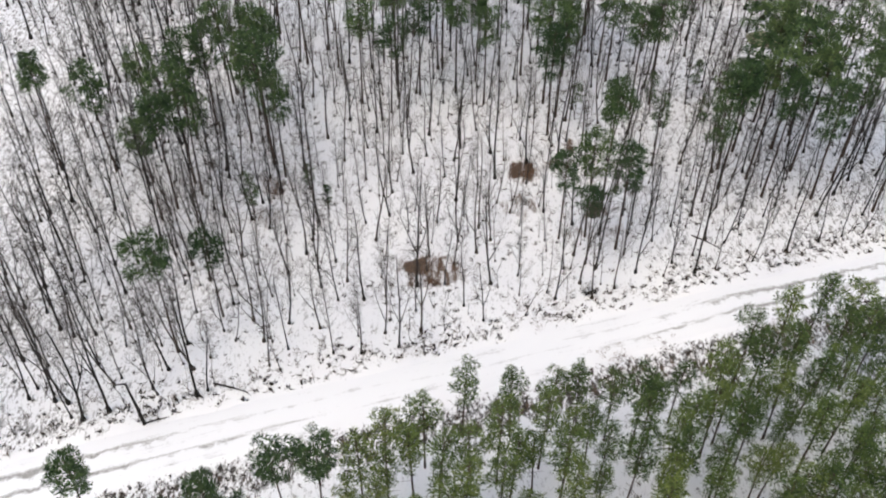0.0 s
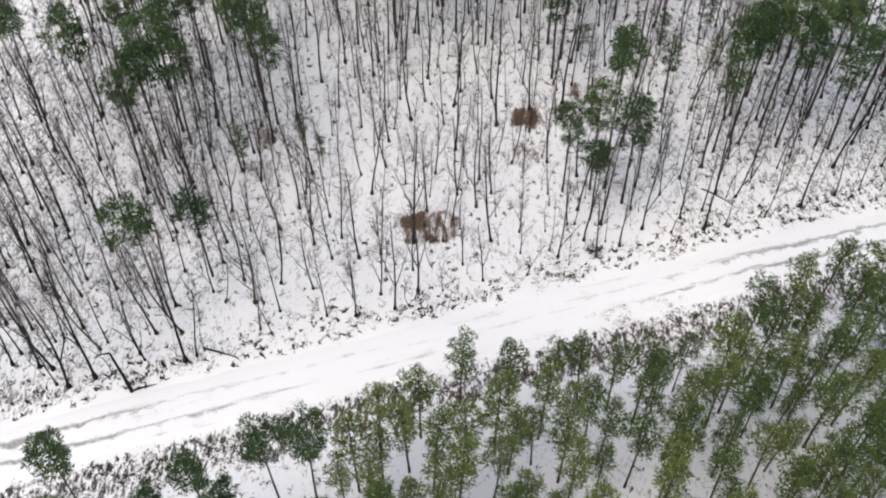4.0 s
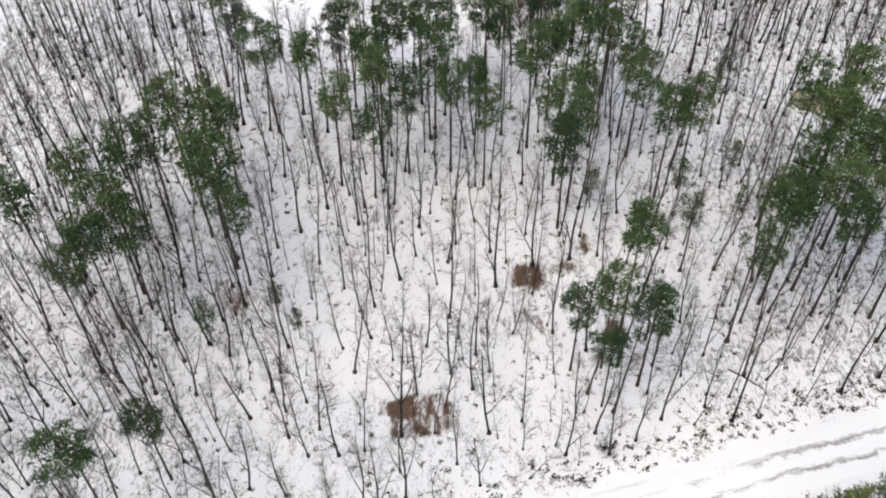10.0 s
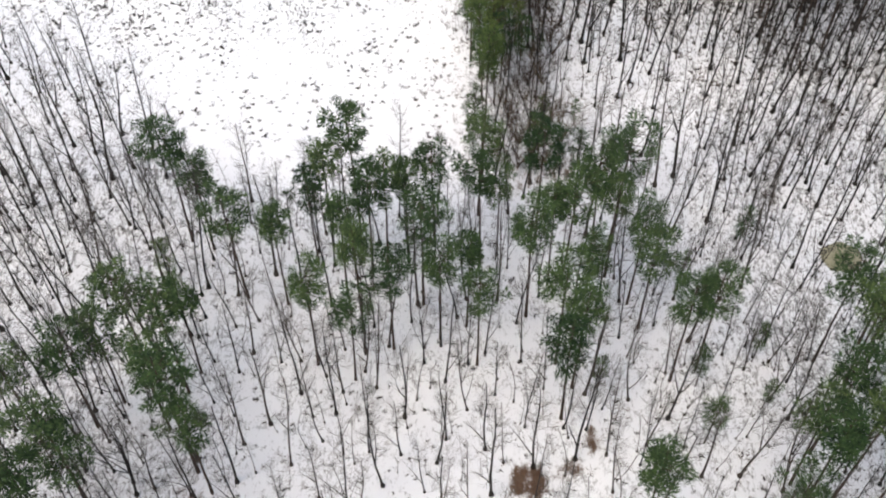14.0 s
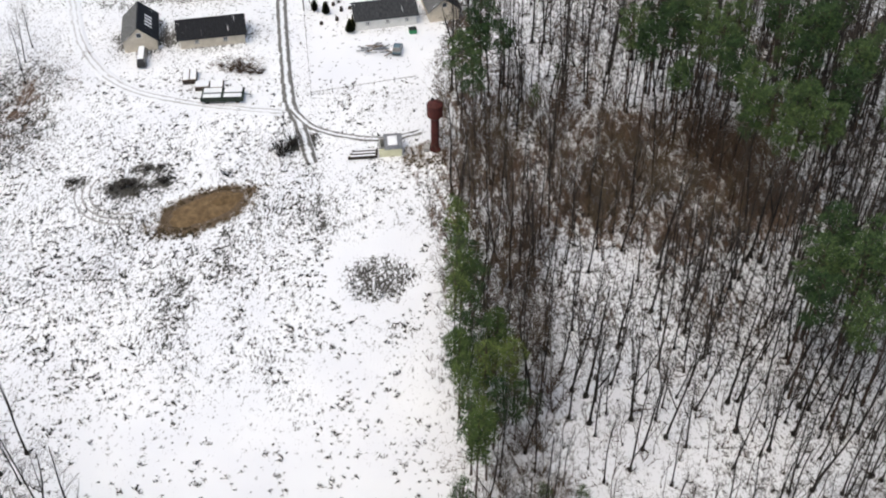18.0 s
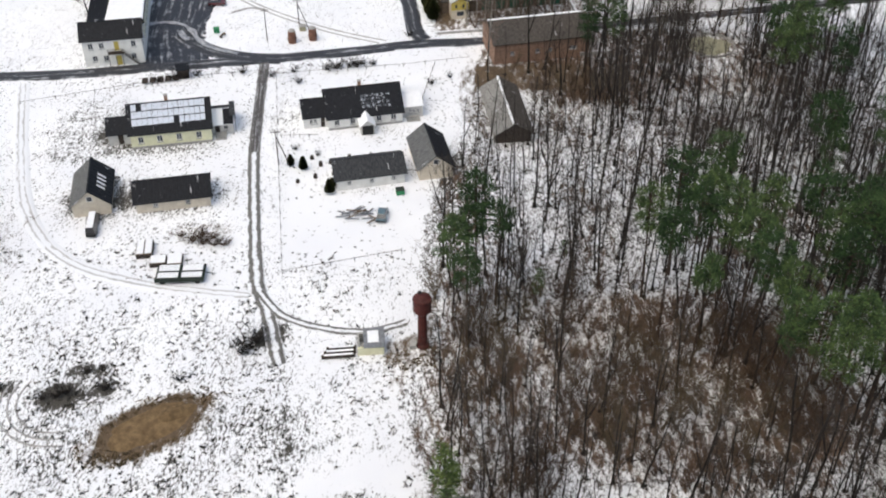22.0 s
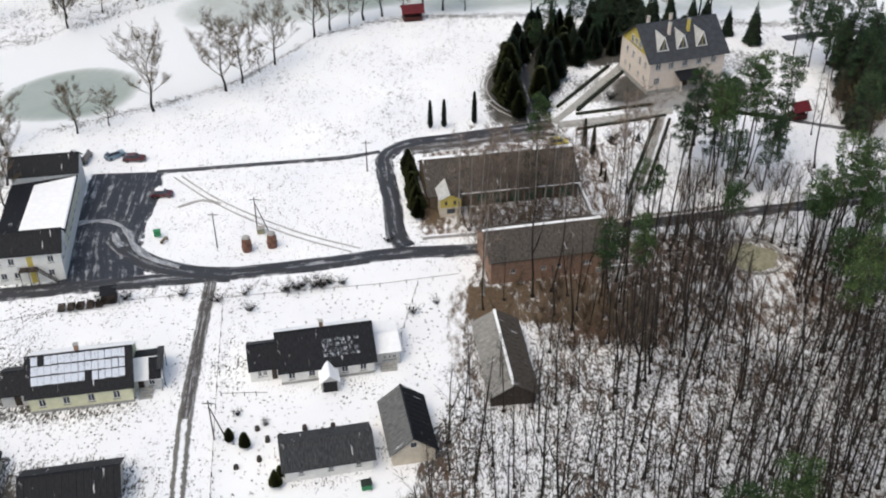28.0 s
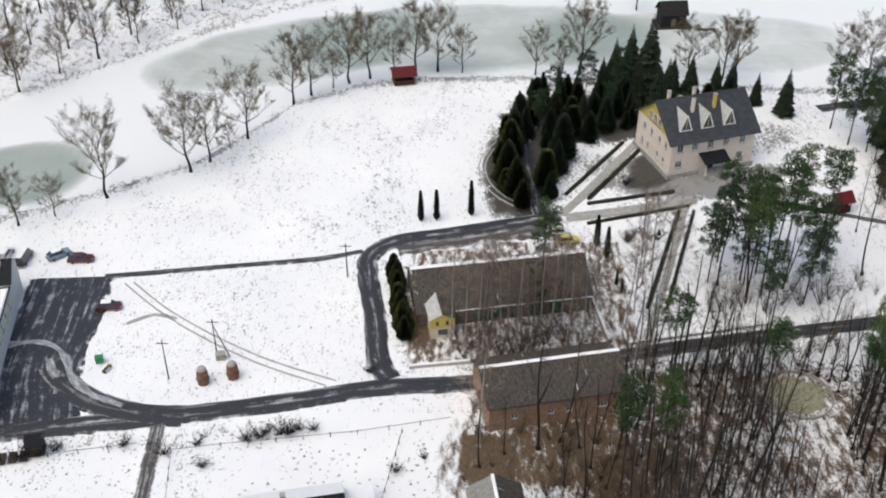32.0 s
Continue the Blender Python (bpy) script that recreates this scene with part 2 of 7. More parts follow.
def road_material(name, a, b, snow_amount, length_axis_stretch=(1, 1, 1), ruts=0.0, rut_at=0.24, rut_wide=0.12, soft=0.10, worn=None):
    """Wheel-worn surface: UV runs across (u) and along (v, metres); snow stays between and beside the wheel lines."""
    m, t, p = node_material(name)
    uv = t.nodes.new("ShaderNodeUVMap")
    sep = t.nodes.new("ShaderNodeSeparateXYZ")
    t.links.new(uv.outputs[0], sep.inputs[0])
    mp = t.nodes.new("ShaderNodeMapping")
    mp.inputs["Scale"].default_value = length_axis_stretch
    t.links.new(uv.outputs[0], mp.inputs["Vector"])
    n = t.nodes.new("ShaderNodeTexNoise")
    n.inputs["Scale"].default_value, n.inputs["Detail"].default_value, n.inputs["Roughness"].default_value = 1.0, 5.0, 0.65
    t.links.new(mp.outputs[0], n.inputs["Vector"])
    fine = noise_node(t, 5.0, 4.0, 0.65, "World")
    patch = noise_node(t, 0.45, 4.0, 0.6, "World")
    base = ramp_node(t, fine.outputs[0], [(0.3, a), (0.7, b)]).outputs[0]
    f = math_node(t, "ADD", math_node(t, "MULTIPLY", n.outputs[0], 0.55), math_node(t, "MULTIPLY", fine.outputs[0], 0.2))
    f = math_node(t, "ADD", f, math_node(t, "MULTIPLY", patch.outputs[0], 0.25))
    lim = 0.68 - 0.36 * snow_amount
    wander = math_node(t, "ADD", sep.outputs[0], math_node(t, "MULTIPLY", math_node(t, "SUBTRACT", patch.outputs[0], 0.5), 0.30))
    off = math_node(t, "ABSOLUTE", math_node(t, "SUBTRACT", math_node(t, "ABSOLUTE", wander), rut_at))
    line = math_node(t, "SUBTRACT", 1.0, math_node(t, "DIVIDE", off, rut_wide), clamp=True)
    depth = math_node(t, "MULTIPLY", line, ruts)
    if worn:
        far = math_node(t, "ABSOLUTE", math_node(t, "SUBTRACT", sep.outputs[1], worn[0]))
        depth = math_node(t, "MULTIPLY", depth, math_node(t, "DIVIDE", math_node(t, "SUBTRACT", far, worn[1]), worn[2], clamp=True))
    f = math_node(t, "SUBTRACT", f, depth)
    edge = math_node(t, "MULTIPLY", math_node(t, "SUBTRACT", math_node(t, "ABSOLUTE", wander), 0.40, clamp=True), 4.0)
    f = math_node(t, "ADD", f, edge)
    f = math_node(t, "DIVIDE", math_node(t, "SUBTRACT", f, lim), soft, clamp=True)
    c = mix_node(t, f, base, (0.8, 0.81, 0.84))
    t.links.new(c, p.inputs["Base Color"])
    p.inputs["Roughness"].default_value = 0.6
    bump_node(t, f, p, 0.35)
    return m


def ice_material():
    """Bare grey ice where the cover attribute is red, snow elsewhere, with a ragged border."""
    m, t, p = node_material("pond_ice")
    at = t.nodes.new("ShaderNodeAttribute")
    at.attribute_name = "cover"
    sep = t.nodes.new("ShaderNodeSeparateColor")
    t.links.new(at.outputs["Color"], sep.inputs[0])
    n = noise_node(t, 0.12, 5.0, 0.6, "World")
    n2 = noise_node(t, 0.5, 5.0, 0.6, "World")
    f = math_node(t, "ADD", math_node(t, "MULTIPLY", n.outputs[0], 0.7), math_node(t, "MULTIPLY", n2.outputs[0], 0.3))
    f = math_node(t, "SUBTRACT", math_node(t, "ADD", sep.outputs[0], math_node(t, "MULTIPLY", f, 0.5)), 0.55)
    r = ramp_node(t, f, [(0.0, (0.80, 0.81, 0.83)), (0.12, (0.66, 0.68, 0.68)), (0.34, (0.45, 0.48, 0.46)), (0.75, (0.27, 0.32, 0.29))])
    t.links.new(r.outputs[0], p.inputs["Base Color"])
    p.inputs["Roughness"].default_value = 0.4
    return m


M_GROUND = ground_material()
M_ICE = ice_material()
M_SNOWROAD = road_material("packed_snow_road", (0.20, 0.195, 0.19), (0.42, 0.415, 0.41), 1.10, (9.0, 0.07, 1), 0.23, 0.16, 0.08, 0.16, (112, 12, 34))
M_SNOWTRACK = road_material("packed_snow_track", (0.36, 0.35, 0.35), (0.56, 0.55, 0.55), 1.0, (9.0, 0.10, 1), 0.20, 0.15, 0.10)
M_RUT = road_material("muddy_wheel_rut", (0.05, 0.047, 0.042), (0.21, 0.20, 0.185), 1.0, (3.0, 1.5, 1), 0.34, 0.25, 0.17, 0.14)
M_TYRE = road_material("pressed_tyre_line", (0.20, 0.19, 0.185), (0.42, 0.41, 0.40), 0.5, (2.0, 0.9, 1), soft=0.25)
M_ASPHALT = road_material("wet_asphalt", (0.012, 0.013, 0.018), (0.042, 0.043, 0.050), 0.52, (5.0, 0.10, 1), 0.10, 0.2, 0.14, 0.2)
M_MUDLANE = road_material("muddy_lane", (0.030, 0.026, 0.025), (0.100, 0.088, 0.082), 0.58, (6.0, 0.10, 1), 0.08, 0.2, 0.14, 0.2)
M_LOT = road_material("asphalt_lot", (0.010, 0.012, 0.018), (0.034, 0.038, 0.052), 0.44, (17.0, 0.06, 1), soft=0.17)
M_SLUSH = road_material("grey_slush", (0.06, 0.065, 0.08), (0.24, 0.25, 0.28), 0.66, (4.0, 0.4, 1), soft=0.3)
M_SNOW = plain("snow", (0.78, 0.79, 0.82), (0.86, 0.865, 0.88), 1.2, 0.85, bump=0.4)
M_BARK = plain("grey_bark", (0.008, 0.007, 0.0065), (0.030, 0.025, 0.021), 5.0, 0.9, stretch=(1, 1, 0.25))
M_BARK_PALE = plain("pale_grey_bark", (0.028, 0.022, 0.019), (0.085, 0.068, 0.056), 5.0, 0.9, stretch=(1, 1, 0.25))
M_TWIG = plain("twigs", (0.028, 0.024, 0.022), (0.088, 0.075, 0.066), 3.0, 0.9, bump=0)
M_TWIG_RED = plain("brown_twigs", (0.040, 0.026, 0.018), (0.112, 0.076, 0.054), 3.0, 0.9, bump=0)
M_TWIG_PALE = plain("pale_birch_twigs", (0.10, 0.075, 0.062), (0.27, 0.21, 0.175), 3.0, 0.9, bump=0)
M_TWIG_TAN = plain("tan_twigs", (0.062, 0.046, 0.028), (0.155, 0.118, 0.075), 3.0, 0.9, bump=0)
M_BIRCH = plain("birch_bark", (0.16, 0.145, 0.13), (0.48, 0.45, 0.41), 6.0, 0.8, stretch=(1, 1, 0.3))
M_PINEBARK = plain("pine_bark", (0.022, 0.016, 0.013), (0.085, 0.055, 0.040), 4.0, 0.9, stretch=(1, 1, 0.3))
M_NEEDLE = foliage("pine_needles", (0.010, 0.026, 0.011), (0.105, 0.170, 0.058), 0.8)
M_NEEDLE_YOUNG = foliage("young_pine_needles", (0.020, 0.042, 0.011), (0.180, 0.240, 0.070), 0.7)
M_ROOF_WHITE = plain("pale_zinc_roof", (0.36, 0.36, 0.35), (0.55, 0.55, 0.54), 1.5, 0.6)
M_SPRUCE_PINE = foliage("dark_pine_needles", (0.010, 0.024, 0.014), (0.060, 0.100, 0.042), 0.4)
M_SPRUCE = foliage("dark_needles", (0.008, 0.015, 0.010), (0.034, 0.047, 0.022), 0.5)
M_THUJA = foliage("thuja_foliage", (0.016, 0.023, 0.008), (0.085, 0.092, 0.030), 0.6)
M_HEDGE = foliage("hedge_leaves", (0.006, 0.009, 0.005), (0.030, 0.036, 0.020), 0.4)
M_DEADLEAF = plain("dead_leaves", (0.055, 0.025, 0.014), (0.15, 0.072, 0.038), 2.0, 0.9, bump=0)
M_ROOF_DARK = snowy("dark_slate_roof", (0.006, 0.007, 0.009), (0.017, 0.018, 0.023), 0.10, 0.9, 0.6, stretch=(2.2, 0.35, 0.35))
M_ROOF_GREY = snowy("grey_corrugated_roof", (0.020, 0.022, 0.025), (0.065, 0.067, 0.072), 0.08, 0.9, 0.8, stretch=(2.2, 0.3, 0.3))
M_ROOF_MANOR = plain("slate_blue_roof", (0.028, 0.031, 0.038), (0.055, 0.06, 0.07), 1.0, 0.6, bump=0.2)
M_RED_ROOF = plain("red_metal_roof", (0.085, 0.008, 0.014), (0.13, 0.018, 0.022), 1.5, 0.5)
M_WHITE = plain("white_render", (0.64, 0.635, 0.61), (0.78, 0.775, 0.755), 0.9, 0.85)
M_YELLOW = plain("pale_yellow_render", (0.60, 0.59, 0.40), (0.72, 0.71, 0.52), 0.9, 0.85)
M_BEIGE = plain("beige_render", (0.50, 0.44, 0.36), (0.66, 0.60, 0.50), 0.9, 0.85)
M_CREAM = plain("cream_render", (0.62, 0.535, 0.465), (0.72, 0.64, 0.575), 0.8, 0.85)
M_GOLD = plain("yellow_boards", (0.46, 0.36, 0.08), (0.60, 0.48, 0.14), 2.0, 0.6)
M_BRICK = plain("orange_brick", (0.22, 0.135, 0.098), (0.36, 0.235, 0.175), 1.5, 0.9)
# white render greyed in its colour to look like a wall in shade
M_SHADEDWALL = plain("shaded_white_render", (0.40, 0.40, 0.395), (0.54, 0.54, 0.53), 0.9, 0.85)
M_THINSNOW = snowy("thin_melting_snow", (0.05, 0.055, 0.07), (0.12, 0.13, 0.16), 0.80, 1.3, 0.7, stretch=(2.6, 0.9, 0.9), snow=(0.56, 0.60, 0.68))
M_ROOFLINES = snowy("slate_with_snow_specks", (0.012, 0.014, 0.018), (0.04, 0.044, 0.052), 0.40, 1.5, 0.6, stretch=(2.8, 0.8, 0.8), snow=(0.45, 0.48, 0.54))
# lighter copy of the dark garage roof, for slopes facing the western light
M_ROOF_LIT = snowy("lit_slope_grey_roof", (0.075, 0.077, 0.08), (0.16, 0.16, 0.16), 0.08, 0.9, 0.75, stretch=(2.0, 0.3, 0.3))
# pale sheet roof for the shed's west slope, brightness of the lit side included
M_SHEDROOF_LIT = snowy("lit_slope_sheet_roof", (0.16, 0.155, 0.145), (0.30, 0.29, 0.275), 0.10, 0.9, 0.7, stretch=(2.0, 0.3, 0.3))
# brown roof darkened in its colour for tree shade and the shed's shaded slope
M_ROOF_SHADED = snowy("shaded_brown_roof", (0.040, 0.035, 0.031), (0.105, 0.093, 0.083), 0.10, 0.7, 0.8, stretch=(2.0, 0.4, 0.4))
M_BROWNWALL = plain("dark_brown_render", (0.10, 0.075, 0.055), (0.2, 0.155, 0.12), 1.2, 0.9)
M_DOORGREEN = plain("dull_green_door", (0.012, 0.07, 0.045), (0.03, 0.12, 0.08), 1.5, 0.6)
M_WOOD = plain("weathered_boards", (0.09, 0.065, 0.045), (0.2, 0.15, 0.11), 2.5, 0.85, stretch=(1, 1, 0.2))
M_DARKWOOD = plain("dark_boards", (0.025, 0.02, 0.018), (0.07, 0.055, 0.045), 2.5, 0.85)
M_TAR = plain("tarred_boards", (0.008, 0.008, 0.009), (0.026, 0.025, 0.027), 2.5, 0.8)
M_GLASS = plain("window_glass", (0.03, 0.035, 0.045), (0.09, 0.10, 0.12), 1.0, 0.12, bump=0)
M_FRAME = plain("white_frame", (0.7, 0.7, 0.68), (0.82, 0.82, 0.8), 3.0, 0.5, bump=0)
M_CONCRETE = plain("concrete", (0.25, 0.245, 0.235), (0.42, 0.41, 0.39), 1.5, 0.9)
M_RUST = plain("rust_red_paint", (0.035, 0.010, 0.009), (0.10, 0.026, 0.022), 1.2, 0.6)
M_RUSTY = plain("rusty_iron", (0.085, 0.042, 0.030), (0.24, 0.125, 0.090), 1.2, 0.8)
M_STEEL = plain("dull_steel", (0.16, 0.165, 0.17), (0.3, 0.3, 0.31), 2.0, 0.45, metal=0.6)
M_BLACK = plain("black_rubber", (0.012, 0.012, 0.013), (0.03, 0.03, 0.032), 3.0, 0.8)
M_DKGREEN = plain("dark_green_paint", (0.012, 0.018, 0.013), (0.035, 0.048, 0.038), 2.0, 0.6)
M_GREEN = plain("bright_green_paint", (0.02, 0.16, 0.06), (0.05, 0.26, 0.12), 2.0, 0.5)
M_STRAW = plain("dead_grass", (0.20, 0.19, 0.13), (0.36, 0.345, 0.245), 1.2, 0.95)
M_MOUNDGRASS = plain("brown_mound_grass", (0.06, 0.043, 0.024), (0.19, 0.14, 0.078), 1.5, 0.95, bump=0)
M_TUFT = plain("dark_dead_grass", (0.022, 0.021, 0.020), (0.085, 0.078, 0.066), 3.0, 0.95, bump=0)
M_VERGE = plain("brown_dead_stalks", (0.018, 0.015, 0.014), (0.075, 0.059, 0.050), 1.2, 0.95, bump=0)
M_MOUND = plain("brown_soil", (0.085, 0.054, 0.027), (0.21, 0.142, 0.075), 0.9, 0.95, bump=0.6)


def paint(name, col):
    m, t, p = node_material(name)
    n = noise_node(t, 2.0, 3.0)
    r = ramp_node(t, n.outputs[0], [(0.3, tuple(c * 0.8 for c in col)), (0.7, col)])
    t.links.new(r.outputs[0], p.inputs["Base Color"])
    p.inputs["Roughness"].default_value = 0.28
    p.inputs["Coat Weight"].default_value = 0.5
    return m


# ---- ground ----
def smooth(a, b, x):
    k = min(1.0, max(0.0, (x - a) / (b - a)))
    return k * k * (3 - 2 * k)


def height(x, y):
    """Gentle relief: a shallow hollow in the wood, rising to the forest road and to the pond meadow."""
    z = -1.25 * math.exp(-((y + 113) / 24.0) ** 2) + 1.5 * smooth(-142, -168, y)
    if x > 0:
        z += min(1.9, 0.0019 * x * x) * smooth(-85, -110, y) * smooth(-175, -150, y)
    return z + 1.0 * smooth(118, 150, y)


def road_y(x):
    """Centre line of the forest road."""
    return -163.4 + 0.297 * x - 0.0002 * x * x


def inside(x, y, poly):
    hit, n = False, len(poly)
    for i in range(n):
        (x0, y0), (x1, y1) = poly[i], poly[(i + 1) % n]
        if (y0 > y) != (y1 > y) and x < (x1 - x0) * (y - y0) / (y1 - y0) + x0:
            hit = not hit
    return hit


def blob(x, y, cx, cy, rx, ry, turn=0.0):
    c, s = math.cos(radians(turn)), math.sin(radians(turn))
    dx, dy = x - cx, y - cy
    d = math.hypot((dx * c + dy * s) / rx, (-dx * s + dy * c) / ry)
    return smooth(1.25, 0.7, d + 0.25 * (noise.noise((x * 0.35, y * 0.35, 3.0))))


FIELD = [(-140, 40), (-72, -48), (-61, -56), (-47, -66), (-39, -77), (-31, -84), (-19, -86), (3, -82), (1.5, -62), (-0.5, -44),
         (-1, -24), (-5, -11), (-3, 0), (-3, 28), (2, 50), (8, 60), (8, 86), (-150, 86)]


def edge_east(y):
    """West edge of the eastern wood."""
    return np.interp(y, [-90, -62, -44, -24, -11, 0, 28, 45, 60, 80, 95], [3, 1.5, 0.5, 0, -3, 0, -1, 3, 8, 9, 12])


def wooded(x, y):
    """How far a place lies in the wood, 0 to 1."""
    if y < road_y(x) + 5:
        return 1.0 if y < road_y(x) - 9 else 0.3
    if y < -86:
        return 1.0
    if y < 100 and x > edge_east(y):
        return 1.0
    if y < -40 and x < -20 and not inside(x, y, FIELD):
        return 1.0
    return 0.0


POND_EDGE = [(-140, 118), (-95, 130), (-72, 141), (-60, 148), (-45, 158), (-36, 171), (-27, 186), (-14, 195), (0, 199), (25, 200), (60, 197), (100, 193), (170, 188)]


def pond_bank(x):
    """South shore of the frozen pond."""
    return np.interp(x, [p[0] for p in POND_EDGE], [p[1] for p in POND_EDGE])


def pond_far(x):
    """North shore of the frozen pond."""
    return np.interp(x, [-140, -100, -72, -52, -30, 0, 60, 170], [150, 178, 205, 226, 243, 258, 262, 250])


# trodden lines across the field: from, to, strength
TRODDEN = [(-20.5, -4, -17.5, -20, 0.12), (-17.5, -20, -17, -60, 0.10), (-33, -14, -31, -30, 0.12), (-31, -30, -20, -56, 0.13), (-37, -15, -38.5, -44, 0.10), (-44, -14, -52, -30, 0.08), (-28, -12, -24, -30, 0.09)]
# darker ground round the buildings: x, y, two radii, turn, strength
HALOS = [(-49, 58, 12.5, 8, 12, 0.22), (-14, 64, 12.5, 8, 14, 0.12), (-44, 37.5, 9, 6, 12, 0.16), (-10.5, 43.5, 9, 6, 14, 0.14), (-57, 36.5, 6, 7, 0, 0.22), (1, 47, 6, 7, 0, 0.12),
         (47.5, 154.5, 4.0, 6.0, 40, 0.26), (58, 153, 9, 2.4, 18, 0.24), (-68, 98, 10, 20, 10, 0.12), (42, 155, 7, 9, 40, 0.2), (-63, 60, 9, 14, 0, 0.12)]


def cover(x, y):
    """Grass tufts, leaf litter, bare soil; tuft colour also stands in for shade under the thujas."""
    w = wooded(x, y)
    lump = noise.noise((x * 0.09, y * 0.09, 5.0))
    tuft = litter = soil = 0.0
    thin = 1.0
    if w > 0.5:
        tuft = 0.40 + 0.10 * lump + 0.09 * smooth(12, 45, abs(x)) * smooth(-60, -90, y)
        thin = 0.42 + 0.28 * smooth(20, 50, abs(x)) + 0.2 * smooth(-100, -70, y)
        if y > -84:
            k = smooth(-80, -25, y)
            tuft += 0.15 * k
            thin += 0.35 * k
            litter = 0.16 + 0.20 * k + 0.08 * smooth(30, 60, x) * k * smooth(70, 40, y) + 0.22 * lump
        litter += 0.62 * blob(x, y, -3.8, -146, 4.6, 3.8) + 0.8 * blob(x, y, 8.7, -125.8, 2.6, 2.8) + 0.6 * blob(x, y, -27.5, -129.5, 2.6, 3.4) + 0.5 * blob(x, y, -27.5, -135.7, 2.2, 3)
        litter += 0.5 * blob(x, y, 8.2, -133.5, 3.4, 3.4) + 0.75 * blob(x, y, 16.3, -120.8, 1.2, 2.4) + 0.65 * blob(x, y, 13.7, -124.4, 1.6, 2.2) + 0.7 * blob(x, y, 18.4, -134.5, 2, 2.6) + 0.5 * blob(x, y, 15, -138.5, 2.2, 1.8) + 0.5 * blob(x, y, -7.8, -144.8, 2, 1.4) + 0.5 * blob(x, y, 21.4, -160.6, 3, 2)
        litter += 0.30 * blob(x, y, 12, -76, 7, 10) + 0.26 * blob(x, y, 36, -8, 25, 20) + 0.14 * blob(x, y, 7, -15, 8, 42)
        soil += 0.60 * blob(x, y, 11, 72, 5, 18) + 0.84 * blob(x, y, 25, 79, 17, 6.5) + 0.3 * blob(x, y, 3, 16, 5, 8)
        litter += 0.30 * blob(x, y, 42, 84, 34, 17)
        soil += 0.34 * blob(x, y, 9, -46, 6, 30)
    elif y < road_y(x) + 12:
        d = y - road_y(x)
        tuft = 0.26 + 0.22 * smooth(3.4, 6, d) * smooth(11, 8, d) + 0.3 * smooth(-3.4, -5, d)
        litter = 0.42 * smooth(-3.8, -6, d)
    elif y < 88:
        tuft = 0.26 + 0.16 * smooth(-76, -48, y) + 0.09 * lump + 0.04 * blob(x, y, -55, -14, 42, 24) + 0.05 * smooth(-70, -100, -x)
        tuft -= 0.06 * smooth(-26, -10, x) * smooth(-30, -50, y) + 0.02 * smooth(-2, 12, y)
        if y > 18 and x > -25:
            tuft = 0.27 + 0.12 * lump
        if x < -36 and 44 < y < 80:
            tuft = 0.35 + 0.06 * lump + 0.04 * blob(x, y, -62, 55, 9, 14)
        soil = 0.6 * blob(x, y, -36.2, -15.6, 9.5, 4.8, 33) + 0.36 * blob(x, y, -38, -18, 12, 7, 33)
        tuft += 0.20 * blob(x, y, -8, -31.5, 5.2, 5) - 0.16 * smooth(3, 0, abs(math.hypot(x + 8, (y + 31.5) * 1.1) - 8.5)) + 0.34 * blob(x, y, -50.5, -10.2, 3.2, 2.6) + 0.32 * blob(x, y, -44.3, -8.8, 1.9, 1.9) + 0.26 * blob(x, y, -59, -9, 2.0, 1.8) + 0.22 * blob(x, y, -47, -5.6, 3.4, 1.5)
        for ax, ay, bx, by, k in TRODDEN:
            u = min(1, max(0, ((x - ax) * (bx - ax) + (y - ay) * (by - ay)) / ((bx - ax) ** 2 + (by - ay) ** 2)))
            tuft += k * smooth(1.9, 0.2, math.hypot(x - ax - u * (bx - ax), y - ay - u * (by - ay))) * (0.6 + 0.8 * noise.noise((x * 0.25, y * 0.25, 2.0))) + 0.08 * blob(x, y, -22.5, 2, 2.4, 2.6)
        tuft += 0.18 * blob(x, y, -76, 12, 9, 20) + 0.10 * blob(x, y, -38.5, -39, 5, 9)
        litter = 0.45 * blob(x, y, -0.5, -6, 6, 10) + 0.4 * blob(x, y, -72, 10, 5, 16) + 0.35 * blob(x, y, -80, 18, 7, 14) + 0.42 * blob(x, y, -38, 27, 7, 4)
        soil += 0.62 * blob(x, y, 9.5, 72, 4.5, 17) + 0.7 * blob(x, y, -1.5, -1.5, 5.5, 4) + 0.4 * blob(x, y, -16, 37.6, 3, 3)
    else:
        tuft = 0.375 + 0.12 * lump
        thin = 0.75
        if x < 0 and y < 128:
            tuft = 0.395 + 0.08 * lump
        tuft += 0.25 * blob(x, y, 2.5, 112, 3, 14)
        if 0 < x < 38 and 98 < y < 132:
            litter += 0.62
            soil += 0.5
        if x > 38 and y < 128:
            litter += 0.05 + 0.10 * lump
            tuft += 0.02
        tuft += 0.22 * blob(x, y, 66, 172, 14, 9) + 0.18 * blob(x, y, 24, 160, 10, 24) + 0.4 * blob(x, y, 60, 152, 16, 5, 18)
        # shade under the thujas and beside the manor, painted as solid tuft cover
        dark = max(blob(x, y, 20.5, 156, 6.5, 17), blob(x, y, 36, 179, 17, 11), blob(x, y, 24, 164, 7, 14), blob(x, y, 48.5, 158, 4.5, 10, -28))
        tuft += 0.55 * dark
        thin = max(thin, min(1, dark * 2))
        litter += 0.35 * blob(x, y, 34, 176, 16, 9)
        soil += 0.4 * blob(x, y, 3, 108, 2.5, 7) + 0.45 * blob(x, y, 47, 153.6, 3.4, 5.5, 30) + 0.4 * blob(x, y, 58, 152.5, 9, 2.4, 18)
